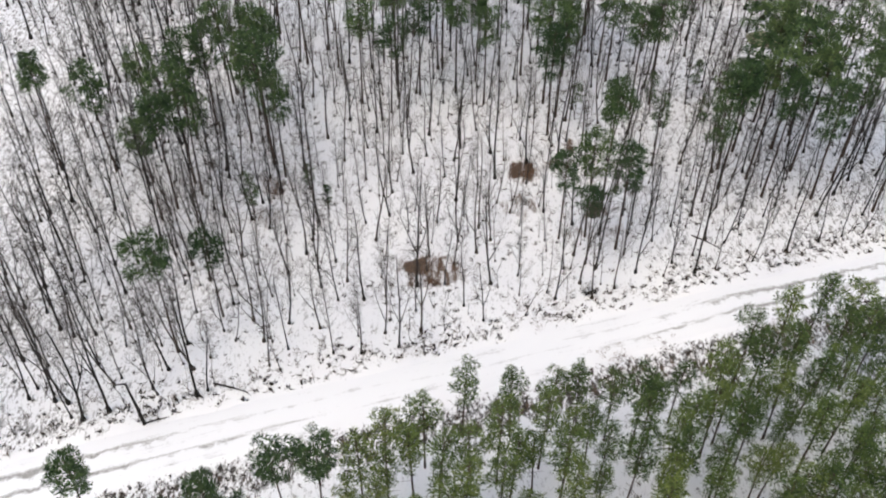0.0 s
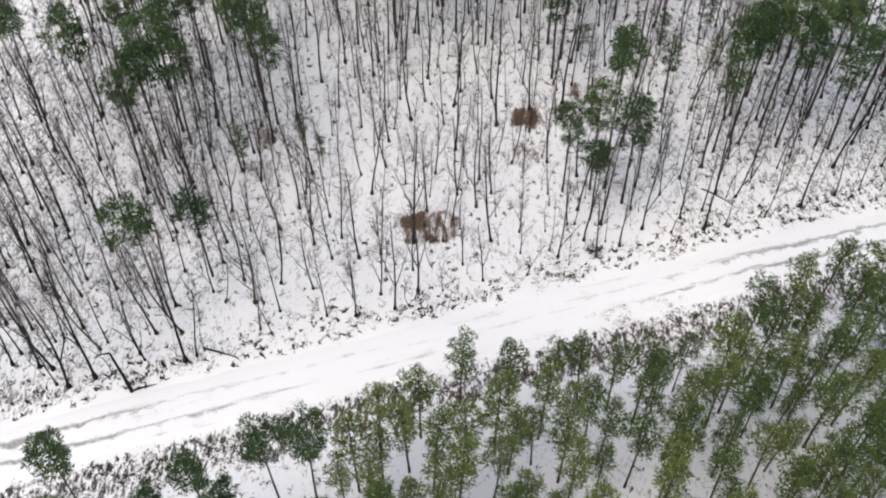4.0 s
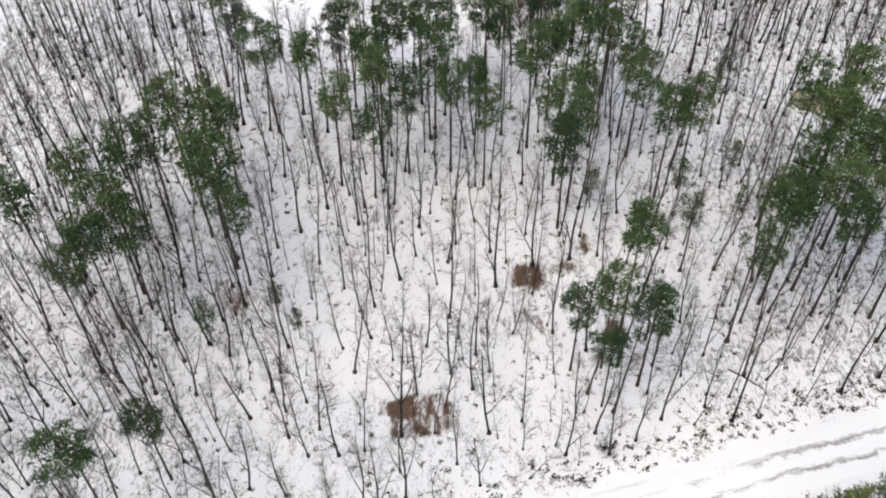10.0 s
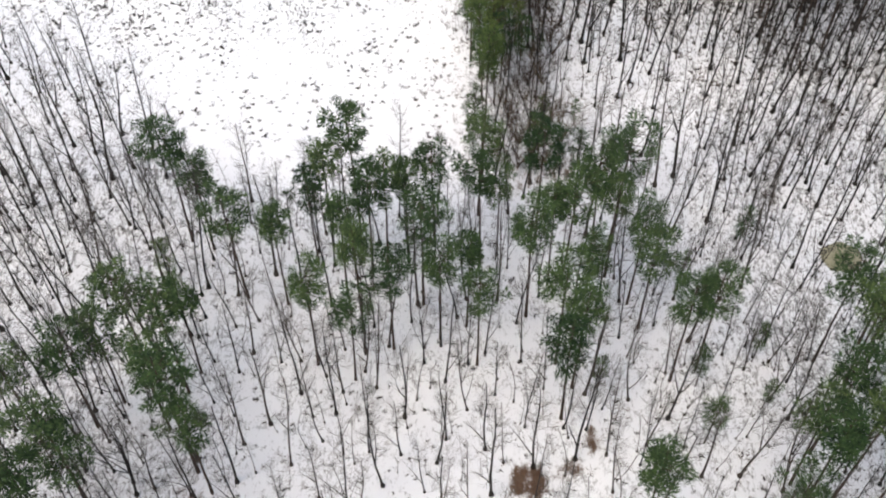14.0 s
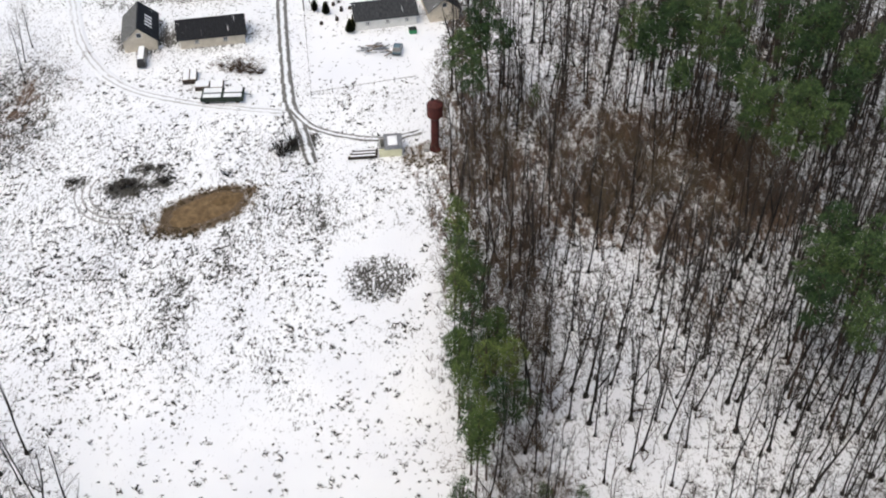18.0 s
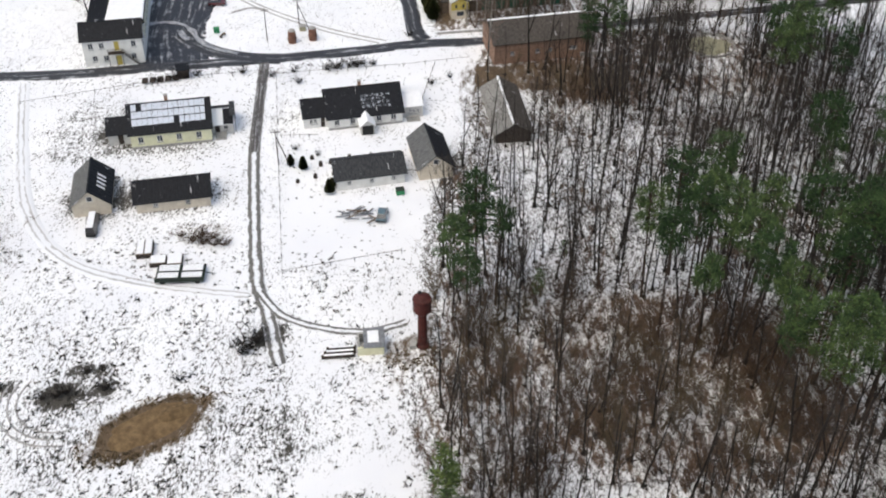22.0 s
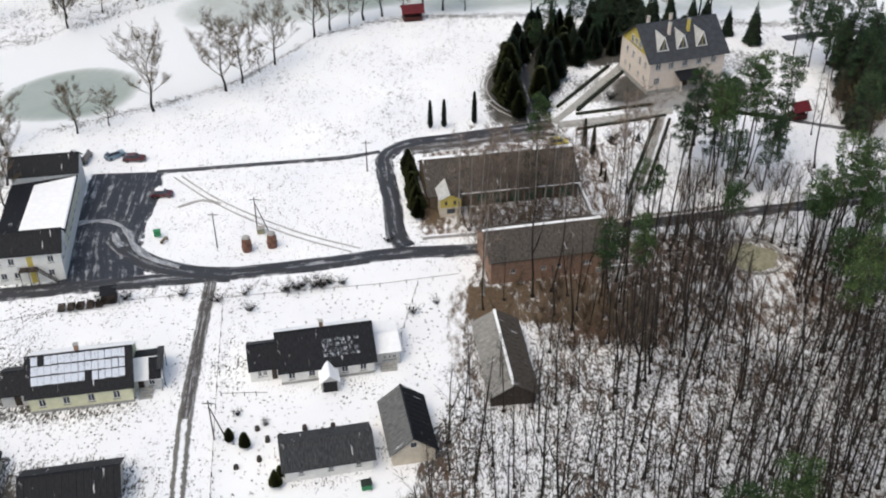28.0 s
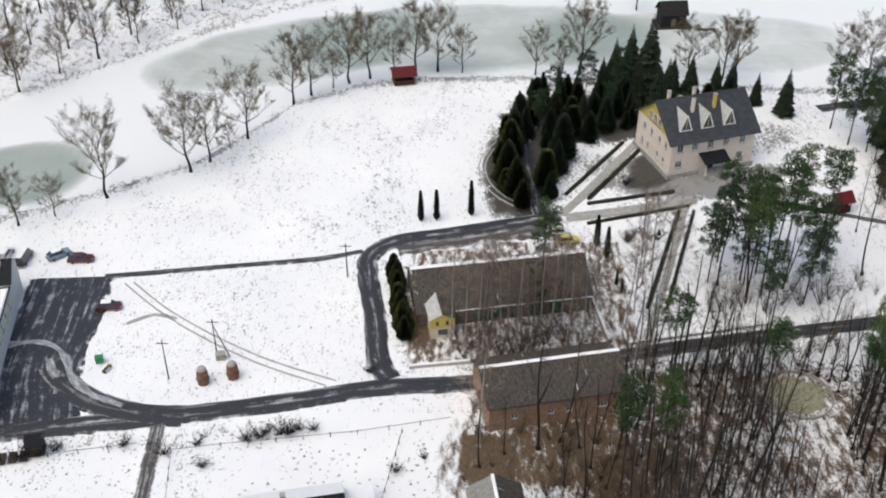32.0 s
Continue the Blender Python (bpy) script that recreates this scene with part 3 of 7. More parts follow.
        tuft += 0.5 * blob(x, y, 37.6, 151.6, 2.6, 1.3, 20)
        tuft += 0.22 * smooth(3.0, 0.3, abs(y - pond_bank(x) + 1.2)) * smooth(-84, -70, x)
        if y > pond_far(x):
            tuft = 0.42 + 0.16 * lump
    for hx, hy, rx, ry, ta, k in HALOS:
        if abs(x - hx) < 2 * rx and abs(y - hy) < 2 * rx:
            tuft += k * blob(x, y, hx, hy, rx, ry, ta)
    return min(1, max(0, tuft)), min(1, max(0, litter)), min(1, max(0, soil)), min(1, thin)


def axis_lines(lo, hi, step, far):
    mid = list(np.arange(lo, hi + step / 2, step))
    out, d = [], step * 2
    a = hi
    while a < far:
        a += d
        d *= 1.5
        out.append(a)
    low, d, a = [], step * 2, lo
    while a > -far:
        a -= d
        d *= 1.5
        low.append(a)
    return low[::-1] + mid + out


xs = axis_lines(-100, 110, 1.25, 2500)
ys = axis_lines(-212, 270, 1.25, 2500)
verts, cols = [], []
for yy in ys:
    for xx in xs:
        z = height(xx, yy) + 0.10 * noise.noise((xx * 0.15, yy * 0.15, 1.0)) + 0.05 * noise.noise((xx * 0.6, yy * 0.6, 4.0))
        if 110 < yy < 270 and -140 < xx < 170:
            d = min(yy - pond_bank(xx), pond_far(xx) - yy)
            z -= 0.9 * smooth(-0.6, 1.6, d)
        verts.append((xx, yy, z))
        cols.append(cover(xx, yy))
nx = len(xs)
faces = [(j * nx + i, j * nx + i + 1, (j + 1) * nx + i + 1, (j + 1) * nx + i) for j in range(len(ys) - 1) for i in range(nx - 1)]
me = bpy.data.meshes.new("ground")
me.from_pydata(verts, [], faces)
att = me.color_attributes.new("cover", "FLOAT_COLOR", "POINT")
att.data.foreach_set("color", np.array(cols, dtype=np.float32).ravel())
me.materials.append(M_GROUND)
me.polygons.foreach_set("use_smooth", [True] * len(me.polygons))
tagged(new("ground", me), "snow-covered ground with grass tufts and leaf litter", "ground", kind="structure")


def strip(name, line, width, material, lift, label, category="road", step=1.5, wobble=0.0, crown=0.0):
    """A road laid along a line of (x, y), with UV across and along in metres."""
    pts = [Vector((p[0], p[1], 0)) for p in line]
    fine = []
    for i in range(len(pts) - 1):
        p0, p1, p2, p3 = pts[max(i - 1, 0)], pts[i], pts[i + 1], pts[min(i + 2, len(pts) - 1)]
        n = max(2, int((p2 - p1).length / step))
        for k in range(n):
            t = k / n
            fine.append(0.5 * (2 * p1 + (p2 - p0) * t + (2 * p0 - 5 * p1 + 4 * p2 - p3) * t * t + (3 * p1 - p0 - 3 * p2 + p3) * t ** 3))
    fine.append(pts[-1])
    bm = bmesh.new()
    uvl = bm.loops.layers.uv.new("UVMap")
    across = 6
    rows, along, last = [], 0.0, None
    for i, p in enumerate(fine):
        d = (fine[min(i + 1, len(fine) - 1)] - fine[max(i - 1, 0)]).normalized()
        side = Vector((d.y, -d.x, 0))
        if last is not None:
            along += (p - last).length
        last = p
        w = width * (1 + wobble * noise.noise((p.x * 0.3, p.y * 0.3, width)))
        row = []
        for k in range(across + 1):
            u = k / across - 0.5
            q = p + side * (u * w)
            z = height(q.x, q.y) + lift + crown * (1 - 4 * u * u)
            if k in (0, across):
                z -= lift + 0.12
            row.append((bm.verts.new((q.x, q.y, z)), (u, along)))
        rows.append(row)
    for r0, r1 in zip(rows, rows[1:]):
        for k in range(across):
            quad = (r0[k], r0[k + 1], r1[k + 1], r1[k])
            f = bm.faces.new([q[0] for q in quad])
            f.smooth = True
            for loop, q in zip(f.loops, quad):
                loop[uvl].uv = q[1]
    ob = mesh_object(name, bm, material)
    return tagged(ob, label, category, kind="structure")


strip("road_1", [(x, road_y(x)) for x in range(-110, 121, 10)], 7.4, M_SNOWROAD, 0.16, "snow-packed forest road with two wheel lines")
strip("road_2", [(-110, 77.5), (-75, 80.0), (-56, 83.0), (-35, 86.2), (-18, 89.5), (-3, 93.0), (10, 94.2), (24, 96.6)], 4.6, M_ASPHALT, 0.17, "wet black asphalt village road with snow slush")
strip("road_3", [(24, 98.6), (36, 101.4), (60, 106.6), (90, 112.5), (130, 122)], 3.8, M_ASPHALT, 0.17, "dark wet asphalt lane leading into the wood")
strip("road_4", [(-1.5, 95), (-3.5, 100), (-4.6, 110), (-6.6, 122), (-6.6, 127.5), (-2, 132), (8, 134.5), (28, 140)], 4.4, M_ASPHALT, 0.21, "curved asphalt lane round a walled yard")
strip("road_5", [(-52, 121), (-32, 124), (-16, 126.5), (-8, 128.8)], 1.6, M_ASPHALT, 0.16, "narrow asphalt path across the snowy green")
lot = strip("parking_lot", [(-53.2, 84.6), (-54.2, 88.5), (-56.2, 97), (-56.6, 108), (-57.4, 120.5)], 17.2, M_LOT, 0.15, "asphalt parking lot streaked with slush", "parking lot")
strip("road_6", [(-54, 97.5), (-51, 93.8), (-45.5, 89.6), (-38, 87.0), (-31, 86.6)], 5.4, M_ASPHALT, 0.19, "asphalt bend between lot and village road")
strip("slush_band_1", [(-63, 102), (-58.5, 103.2), (-55, 102.2), (-52.2, 99.4), (-50.4, 95.6), (-46.4, 91.4), (-40.5, 88.6)], 1.7, M_SLUSH, 0.23, "pale curved band of slush on asphalt", "slush", wobble=0.9)
strip("slush_band_2", [(-54.6, 99.0), (-53.6, 96.6), (-52.2, 94.6)], 1.6, M_SLUSH, 0.235, "pale patch of slush on asphalt", "slush", wobble=0.9)
strip("farm_track_1", [(-34.4, 85), (-33.2, 68), (-31.9, 52), (-29.9, 37), (-27.9, 24), (-26.0, 13.5), (-23.6, 7), (-20.6, -4)], 2.9, M_RUT, 0.13, "muddy farm track with slushy wheel ruts", "track")
strip("farm_track_3", [(-34.6, 87), (-33.6, 74), (-32.7, 62), (-31.8, 51)], 2.1, M_MUDLANE, 0.16, "dark wet stretch of the farm track", "track", wobble=0.5)
strip("yard_lane", [(-2, 130.4), (8, 132.6), (18, 135), (28, 138.0)], 6.6, M_MUDLANE, 0.19, "wide muddy lane behind the yard building", "road", wobble=0.3)
strip("farm_track_2", [(-25.5, 12), (-21.5, 6.5), (-15, 3.6), (-8, 2.9), (-2.5, 5)], 2.0, M_RUT, 0.16, "muddy wheel ruts leading to the tower", "track")
strip("snow_path_1", [(-82, 76), (-75, 52), (-68, 33), (-58, 20), (-44, 14), (-27, 11)], 3.4, M_SNOWTRACK, 0.13, "snow-packed track round the farmyard", "track")
strip("tyre_track_1", [(-48, 119), (-41, 112), (-33, 105.5), (-22, 98.5), (-11, 93.5)], 0.35, M_TYRE, 0.12, "wheel line pressed into the snow", "track")
strip("tyre_track_2", [(-46.6, 119.4), (-39.8, 112.6), (-32, 106.5), (-21, 99.6), (-9.5, 94.6)], 0.35, M_TYRE, 0.12, "wheel line pressed into the snow", "track")
strip("tyre_track_3", [(-45, 108), (-41, 110.5), (-37, 109.4)], 0.9, M_TYRE, 0.12, "short muddy wheel marks in the snow", "track")

for i, (cx, cy, r0, a0, a1) in enumerate(((-49.5, -10.5, 6.4, 150, 290), (-49.5, -10.5, 7.6, 160, 285), (-49.5, -10.5, 8.8, 165, 280), (31, 157, 16.6, 125, 232), (31, 157, 17.9, 128, 230))):
    strip("tyre_track_%d" % (4 + i), [(cx + r0 * math.cos(radians(a)), cy + r0 * math.sin(radians(a))) for a in np.linspace(a0, a1, 9)], 0.35, M_TYRE, 0.10, "curved wheel line pressed into the snow", "track")

def pool(x, y, cx, cy, rx, ry, turn):
    c, q = math.cos(radians(turn)), math.sin(radians(turn))
    dx, dy = x - cx, y - cy
    d = math.hypot((dx * c + dy * q) / rx, (-dx * q + dy * c) / ry)
    return smooth(1.15, 0.8, d + 0.10 * noise.noise((x * 0.06, y * 0.06, 8.0)))


ice_v, ice_c, ice_f = [], [], []
n0, n1 = 150, 60
for j in range(n1):
    for i in range(n0):
        x = -139 + 308 * i / (n0 - 1)
        a, b = pond_bank(x) - 0.3, pond_far(x) + 0.3
        y = a + (b - a) * j / (n1 - 1)
        bare = 0.9 * pool(x, y, -79, 155, 16, 12.5, 28) + 0.62 * pool(x, y, -34, 214, 36, 19, 28) + 0.6 * pool(x, y, 12, 225, 46, 21, 4) + 0.5 * pool(x, y, 68, 222, 44, 20, 0)
        bare += 0.25 * pool(x, y, -47, 178, 12, 9, 40) + 0.30 * smooth(12, 2, y - pond_bank(x)) * smooth(-84, -70, x)
        ice_v.append((x, y, 0.45))
        ice_c.append((max(0, min(1, bare)), 0, 0, 1))
ice_f = [(j * n0 + i, j * n0 + i + 1, (j + 1) * n0 + i + 1, (j + 1) * n0 + i) for j in range(n1 - 1) for i in range(n0 - 1)]
me = bpy.data.meshes.new("water")
me.from_pydata(ice_v, [], ice_f)
att = me.color_attributes.new("cover", "FLOAT_COLOR", "POINT")
att.data.foreach_set("color", np.array(ice_c, dtype=np.float32).ravel())
me.materials.append(M_ICE)
tagged(new("water", me), "grey frozen pond partly covered with snow", "pond", kind="structure")


# ---- buildings ----
def wall_mesh(length, tall, thick, openings):
    """A wall along x from 0, outer face at y = 0, with real openings (x0, x1, z0, z1); one closed mesh."""
    bm = bmesh.new()
    gx = sorted({0.0, length, *(o[0] for o in openings), *(o[1] for o in openings)})
    gz = sorted({0.0, tall, *(o[2] for o in openings), *(o[3] for o in openings)})
    made = {}

    def at(x, y, z):
        if (x, y, z) not in made:
            made[(x, y, z)] = bm.verts.new((x, y, z))
        return made[(x, y, z)]

    def full(i, j):
        if not (0 <= i < len(gx) - 1 and 0 <= j < len(gz) - 1):
            return False
        cx, cz = (gx[i] + gx[i + 1]) / 2, (gz[j] + gz[j + 1]) / 2
        return not any(o[0] < cx < o[1] and o[2] < cz < o[3] for o in openings)

    for i in range(len(gx) - 1):
        for j in range(len(gz) - 1):
            if not full(i, j):
                continue
            x0, x1, z0, z1 = gx[i], gx[i + 1], gz[j], gz[j + 1]
            bm.faces.new((at(x0, 0, z0), at(x1, 0, z0), at(x1, 0, z1), at(x0, 0, z1)))
            bm.faces.new((at(x0, thick, z1), at(x1, thick, z1), at(x1, thick, z0), at(x0, thick, z0)))
            for di, dj, p, q in ((-1, 0, (x0, z0), (x0, z1)), (1, 0, (x1, z1), (x1, z0)), (0, -1, (x1, z0), (x0, z0)), (0, 1, (x0, z1), (x1, z1))):
                if not full(i + di, j + dj):
                    bm.faces.new((at(p[0], 0, p[1]), at(q[0], 0, q[1]), at(q[0], thick, q[1]), at(p[0], thick, p[1])))
    return bm


def add_window(parent, x0, x1, z0, z1, m, frame_mat=None, bars=1):
    """A window in a wall: m brings the wall's own axes into the building's."""
    frame_mat = frame_mat or M_FRAME
    w = part("window", frame_bars(x0, x1, z0, z1, bars), frame_mat, parent, "window in a white frame")
    w.matrix_basis = m
    p = part("pane", box(x0 + 0.05, x1 - 0.05, 0.16, 0.18, z0 + 0.05, z1 - 0.05), M_GLASS, w)
    s = part("sill", box(x0 - 0.08, x1 + 0.08, -0.10, 0.10, z0 - 0.08, z0 - 0.003), M_STEEL, w)
    return w


def frame_bars(x0, x1, z0, z1, bars):
    bm = bmesh.new()
    t = 0.07
    box(x0, x1, 0.08, 0.2, z0, z0 + t, bm)
    box(x0, x1, 0.08, 0.2, z1 - t, z1, bm)
    box(x0, x0 + t, 0.08, 0.2, z0 + t, z1 - t, bm)
    box(x1 - t, x1, 0.08, 0.2, z0 + t, z1 - t, bm)
    for k in range(bars):
        xm = x0 + (x1 - x0) * (k + 1) / (bars + 1)
        box(xm - t / 2, xm + t / 2, 0.09, 0.19, z0 + t, z1 - t, bm)
    return bm


def gable_mesh(width, rise, thick):
    bm = bmesh.new()
    pts = [(0, 0), (width, 0), (width / 2, rise)]
    a = [bm.verts.new((x, 0, z)) for x, z in pts]
    b = [bm.verts.new((x, thick, z)) for x, z in pts]
    bm.faces.new(a)
    bm.faces.new(b[::-1])
    for i in range(3):
        bm.faces.new((a[(i + 1) % 3], a[i], b[i], b[(i + 1) % 3]))
    return bm


def slope_mesh(length, half, rise, over, thick, sheets=0):
    """One roof slope from the eave at y = -over to the ridge at y = half, along x; sheets: spacing of the raised seams."""
    bm = bmesh.new()
    k = rise / half
    y0, z0 = -over, -over * k
    x0, x1 = -over, length + over
    prof = [(x0, 0.0)]
    if sheets:
        n = int((x1 - x0) / sheets)
        for i in range(1, n):
            x = x0 + (x1 - x0) * i / n
            prof += [(x - 0.06, 0.0), (x - 0.03, 0.05), (x + 0.03, 0.05), (x + 0.06, 0.0)]
    prof.append((x1, 0.0))
    lo = [bm.verts.new((x, y0, z0 + thick + d)) for x, d in prof]
    hi = [bm.verts.new((x, half, rise + thick + d)) for x, d in prof]
    a, b, c, d = (bm.verts.new(p) for p in ((x0, y0, z0), (x1, y0, z0), (x1, half, rise), (x0, half, rise)))
    for i in range(len(prof) - 1):
        bm.faces.new((lo[i], lo[i + 1], hi[i + 1], hi[i]))
    bm.faces.new((d, c, b, a))
    bm.faces.new([a, b] + lo[::-1])
    bm.faces.new([c, d] + hi)
    bm.faces.new((b, c, hi[-1], lo[-1]))
    bm.faces.new((d, a, lo[0], hi[0]))
    return bm


def house(name, label, place, turn, length, depth, eave, rise, wall_mat, roof_mat, south=(), east=(), north=(), west=(), doors=(), over=0.45,
          category="house", roof_mat2=None, gable_mat=None, gable_window=False, plinth=None, seams=0.0):
    """A gabled house; its south-west corner stands at place, its long side runs along x and is then turned. Openings: (x0, x1, z0, z1)."""
    h = thing(name, label, category, (place[0], place[1], height(*place) - 0.05), turn)
    t = 0.3
    sides = (("south", length, south, Matrix.Identity(4)),
             ("east", depth, east, Matrix.Translation((length, 0, 0)) @ Matrix.Rotation(radians(90), 4, "Z")),
             ("north", length, north, Matrix.Translation((length, depth, 0)) @ Matrix.Rotation(radians(180), 4, "Z")),
             ("west", depth, west, Matrix.Translation((0, depth, 0)) @ Matrix.Rotation(radians(270), 4, "Z")))
    for side, span, holes, m in sides:
        cut = list(holes) + ([d[:4] for d in doors] if side == "south" else [])
        inset = 0.0 if side in ("south", "north") else t + 0.002
        bm = wall_mesh(span, eave, t, cut)
        for v in bm.verts:
            v.co.x = min(max(v.co.x, inset), span - inset)
        w = part("wall", bm, wall_mat, h)
        w.matrix_basis = m
        for o in holes:
            add_window(h, *o, m, bars=1 if o[1] - o[0] < 1.3 else 2)
        if side in ("east", "west"):
            g = part("gable", gable_mesh(depth, rise - 0.03, t), gable_mat or wall_mat, h)
            g.matrix_basis = m @ Matrix.Translation((0, 0, eave))
            if gable_window:
                gw = part("window", frame_bars(depth / 2 - 0.5, depth / 2 + 0.5, eave + 0.5, eave + 1.5, 1), M_FRAME, h)
                gw.matrix_basis = m @ Matrix.Translation((0, -0.1, 0))
                part("pane", box(depth / 2 - 0.45, depth / 2 + 0.45, 0.085, 0.095, eave + 0.55, eave + 1.45), M_GLASS, gw)
    for x0, x1, z0, z1, mat in doors:
        d = part("door", box(x0, x1, 0.12, 0.2, z0, z1 - 0.01), mat, h)
        part("handle", box(x1 - 0.2, x1 - 0.08, 0.06, 0.115, z0 + 0.95, z0 + 1.05), M_STEEL, d)
    s = part("roof", slope_mesh(length, depth / 2, rise, over, 0.12, seams), roof_mat, h)
    s.matrix_basis = Matrix.Translation((0, 0, eave))
    n = part("roof", slope_mesh(length, depth / 2, rise, over, 0.12, seams), roof_mat2 or roof_mat, h)
    n.matrix_basis = Matrix.Translation((length, depth, eave)) @ Matrix.Rotation(radians(180), 4, "Z")
    part("ridge_cap", box(-over, length + over, depth / 2 - 0.16, depth / 2 + 0.16, eave + rise + 0.08, eave + rise + 0.17, bevel=0.03), roof_mat, h)
    part("floor_slab", box(0.31, length - 0.31, 0.31, depth - 0.31, 0, 0.2), M_CONCRETE, h)
    if plinth:
        for y0, y1, x0, x1 in ((-0.06, -0.004, -0.06, length + 0.06), (depth + 0.004, depth + 0.06, -0.06, length + 0.06)):
            part("plinth", box(x0, x1, y0, y1, 0, 0.5), plinth, h)
    return h


def chimney(parent, x, y, z0, z1, mat=None):
    c = part("chimney", box(x - 0.3, x + 0.3, y - 0.3, y + 0.3, z0, z1, bevel=0.02), mat or M_BRICK, parent, "brick chimney")
    part("chimney_cap", box(x - 0.38, x + 0.38, y - 0.38, y + 0.38, z1 + 0.002, z1 + 0.1), M_CONCRETE, c)
    return c


def row(xs0, w, z0, z1):
    return [(x - w / 2, x + w / 2, z0, z1) for x in xs0]


def snow_pads(parent, length, half, rise, eave, cols, lines, y0, y1, x0, x1, seed, material, gap=0.0):
    """Pads of snow left on the slates between the melted joints."""
    r = random.Random(seed)
    k = rise / half
    dx, dy = (x1 - x0) / cols, (y1 - y0) / lines
    for i in range(cols):
        for j in range(lines):
            if r.random() < 0.04:
                continue
            open_joint = gap + (0.0 if i < cols * 0.45 else 0.05)
            a, b = x0 + i * dx + 0.005 + open_joint * r.random(), x0 + (i + 1) * dx - 0.005 - open_joint * r.random()
            c, d = y0 + j * dy + 0.05 + 0.12 * r.random(), y0 + (j + 1) * dy - 0.04 - 0.05 * r.random()
            p = part("snow_pad", solid([(a, c, eave + c * k + 0.123), (b, c, eave + c * k + 0.123), (b, d, eave + d * k + 0.123), (a, d, eave + d * k + 0.123),
                                        (a + 0.06, c + 0.06, eave + c * k + 0.16), (b - 0.06, c + 0.06, eave + c * k + 0.16), (b - 0.06, d - 0.06, eave + d * k + 0.16), (a + 0.06, d - 0.06, eave + d * k + 0.16)]), material, parent)


# pale yellow farmhouse
yh = house("farmhouse", "pale yellow rendered farmhouse with dark slate roof under patchy snow", (-54.4, 52.1), 10.8, 14.6, 10.2, 3.3, 3.2, M_YELLOW, M_ROOF_DARK,
           south=row([1.8, 5.2, 8.7, 12.3], 1.0, 1.1, 2.5), roof_mat2=M_SNOW, plinth=M_CONCRETE)
snow_pads(yh, 14.6, 5.1, 3.2, 3.3, 14, 3, 1.1, 5.0, 0.5, 13.9, 3, M_THINSNOW, 0.02)
chimney(yh, 7.0, 5.6, 6.4, 7.6)
# white farmhouse
wh = house("farmhouse", "white rendered farmhouse with black slate roof and a small porch", (-18.7, 58.6), 11.8, 14.1, 10.0, 2.7, 3.3, M_WHITE, M_ROOF_DARK,
           south=row([1.6, 4.6, 9.6, 12.4], 1.0, 0.9, 2.1), roof_mat2=M_SNOW, plinth=M_CONCRETE)
snow_pads(wh, 14.1, 5.0, 3.3, 2.7, 6, 4, 0.9, 3.5, 6.6, 12.2, 5, M_ROOFLINES, 0.12)
chimney(wh, 6.8, 5.4, 5.8, 7.0)
# long barn, shed, garages
house("barn", "long beige barn with dark corrugated roof", (-49.0, 32.3), 11.2, 12.3, 6.4, 2.4, 2.0, M_BEIGE, M_ROOF_DARK, south=row([3.2, 8.6], 0.8, 1.0, 1.7), over=0.5, category="barn", seams=0.9)
house("shed", "long white shed with grey corrugated roof", (-15.6, 39.0), 12.2, 12.0, 6.6, 2.4, 1.8, M_WHITE, M_ROOF_GREY, south=row([2.2, 6.2, 10.0], 0.7, 1.1, 1.7), category="shed", seams=0.9)


def merge(main, sub):
    """Make the parts of one thing parts of another."""
    m = main.matrix_basis.inverted() @ sub.matrix_basis
    for c in list(sub.children):
        keep = c.matrix_basis.copy()
        c.parent = main
        c.matrix_basis = m @ keep
    bpy.data.objects.remove(sub)


def at_local(base, x, y):
    p = base.matrix_basis @ Vector((x, y, 0))
    return (p.x, p.y)


def wing(main, x, y, turn, *args, **kw):
    a = math.degrees(main.matrix_basis.to_euler().z) + turn
    merge(main, house("wing", "wing", at_local(main, x, y), a, *args, **kw))


# wings of the two farmhouses
# wing walls use the greyed render, so their shade is in the colour
wing(yh, 14.62, 2.2, 0, 4.0, 6.6, 2.3, 1.2, M_SHADEDWALL, M_SNOW, south=row([2.6], 0.9, 0.9, 1.9), doors=[(0.6, 1.5, 0.1, 2.0, M_DARKWOOD)], over=0.3, roof_mat2=M_ROOF_DARK)
wing(yh, -4.22, 2.0, 0, 4.2, 6.2, 2.4, 1.7, M_SHADEDWALL, M_ROOF_DARK, doors=[(1.8, 2.8, 0.1, 2.1, M_DARKWOOD)], over=0.3)
part("roof", solid([(16.9, 1.86, 2.31), (18.74, 1.86, 2.31), (18.74, 5.4, 3.6), (16.9, 5.4, 3.6), (16.9, 1.86, 2.4), (18.74, 1.86, 2.4), (18.74, 5.4, 3.69), (16.9, 5.4, 3.69)]), M_ROOF_DARK, yh, "dark bare strip of roof")
part("canopy", box(18.2, 19.2, 2.3, 7.6, 3.75, 3.85), M_ROOF_GREY, yh)
for y in (2.5, 7.3):
    part("post", box(19.0, 19.1, y, y + 0.1, 0.0, 3.745), M_DARKWOOD, yh)
for k in range(4):
    part("step", box(15.2, 17.2, 0.2 + 0.45 * k, 2.15, 0.02 + 0.17 * k, 0.17 + 0.17 * k), M_CONCRETE, yh)
wing(wh, -4.52, 1.4, 0, 4.5, 6.6, 2.4, 2.1, M_WHITE, M_ROOF_DARK, south=row([1.4, 2.2], 0.6, 1.0, 1.9), doors=[(3.2, 4.0, 0.1, 2.1, M_DARKWOOD)], over=0.25)
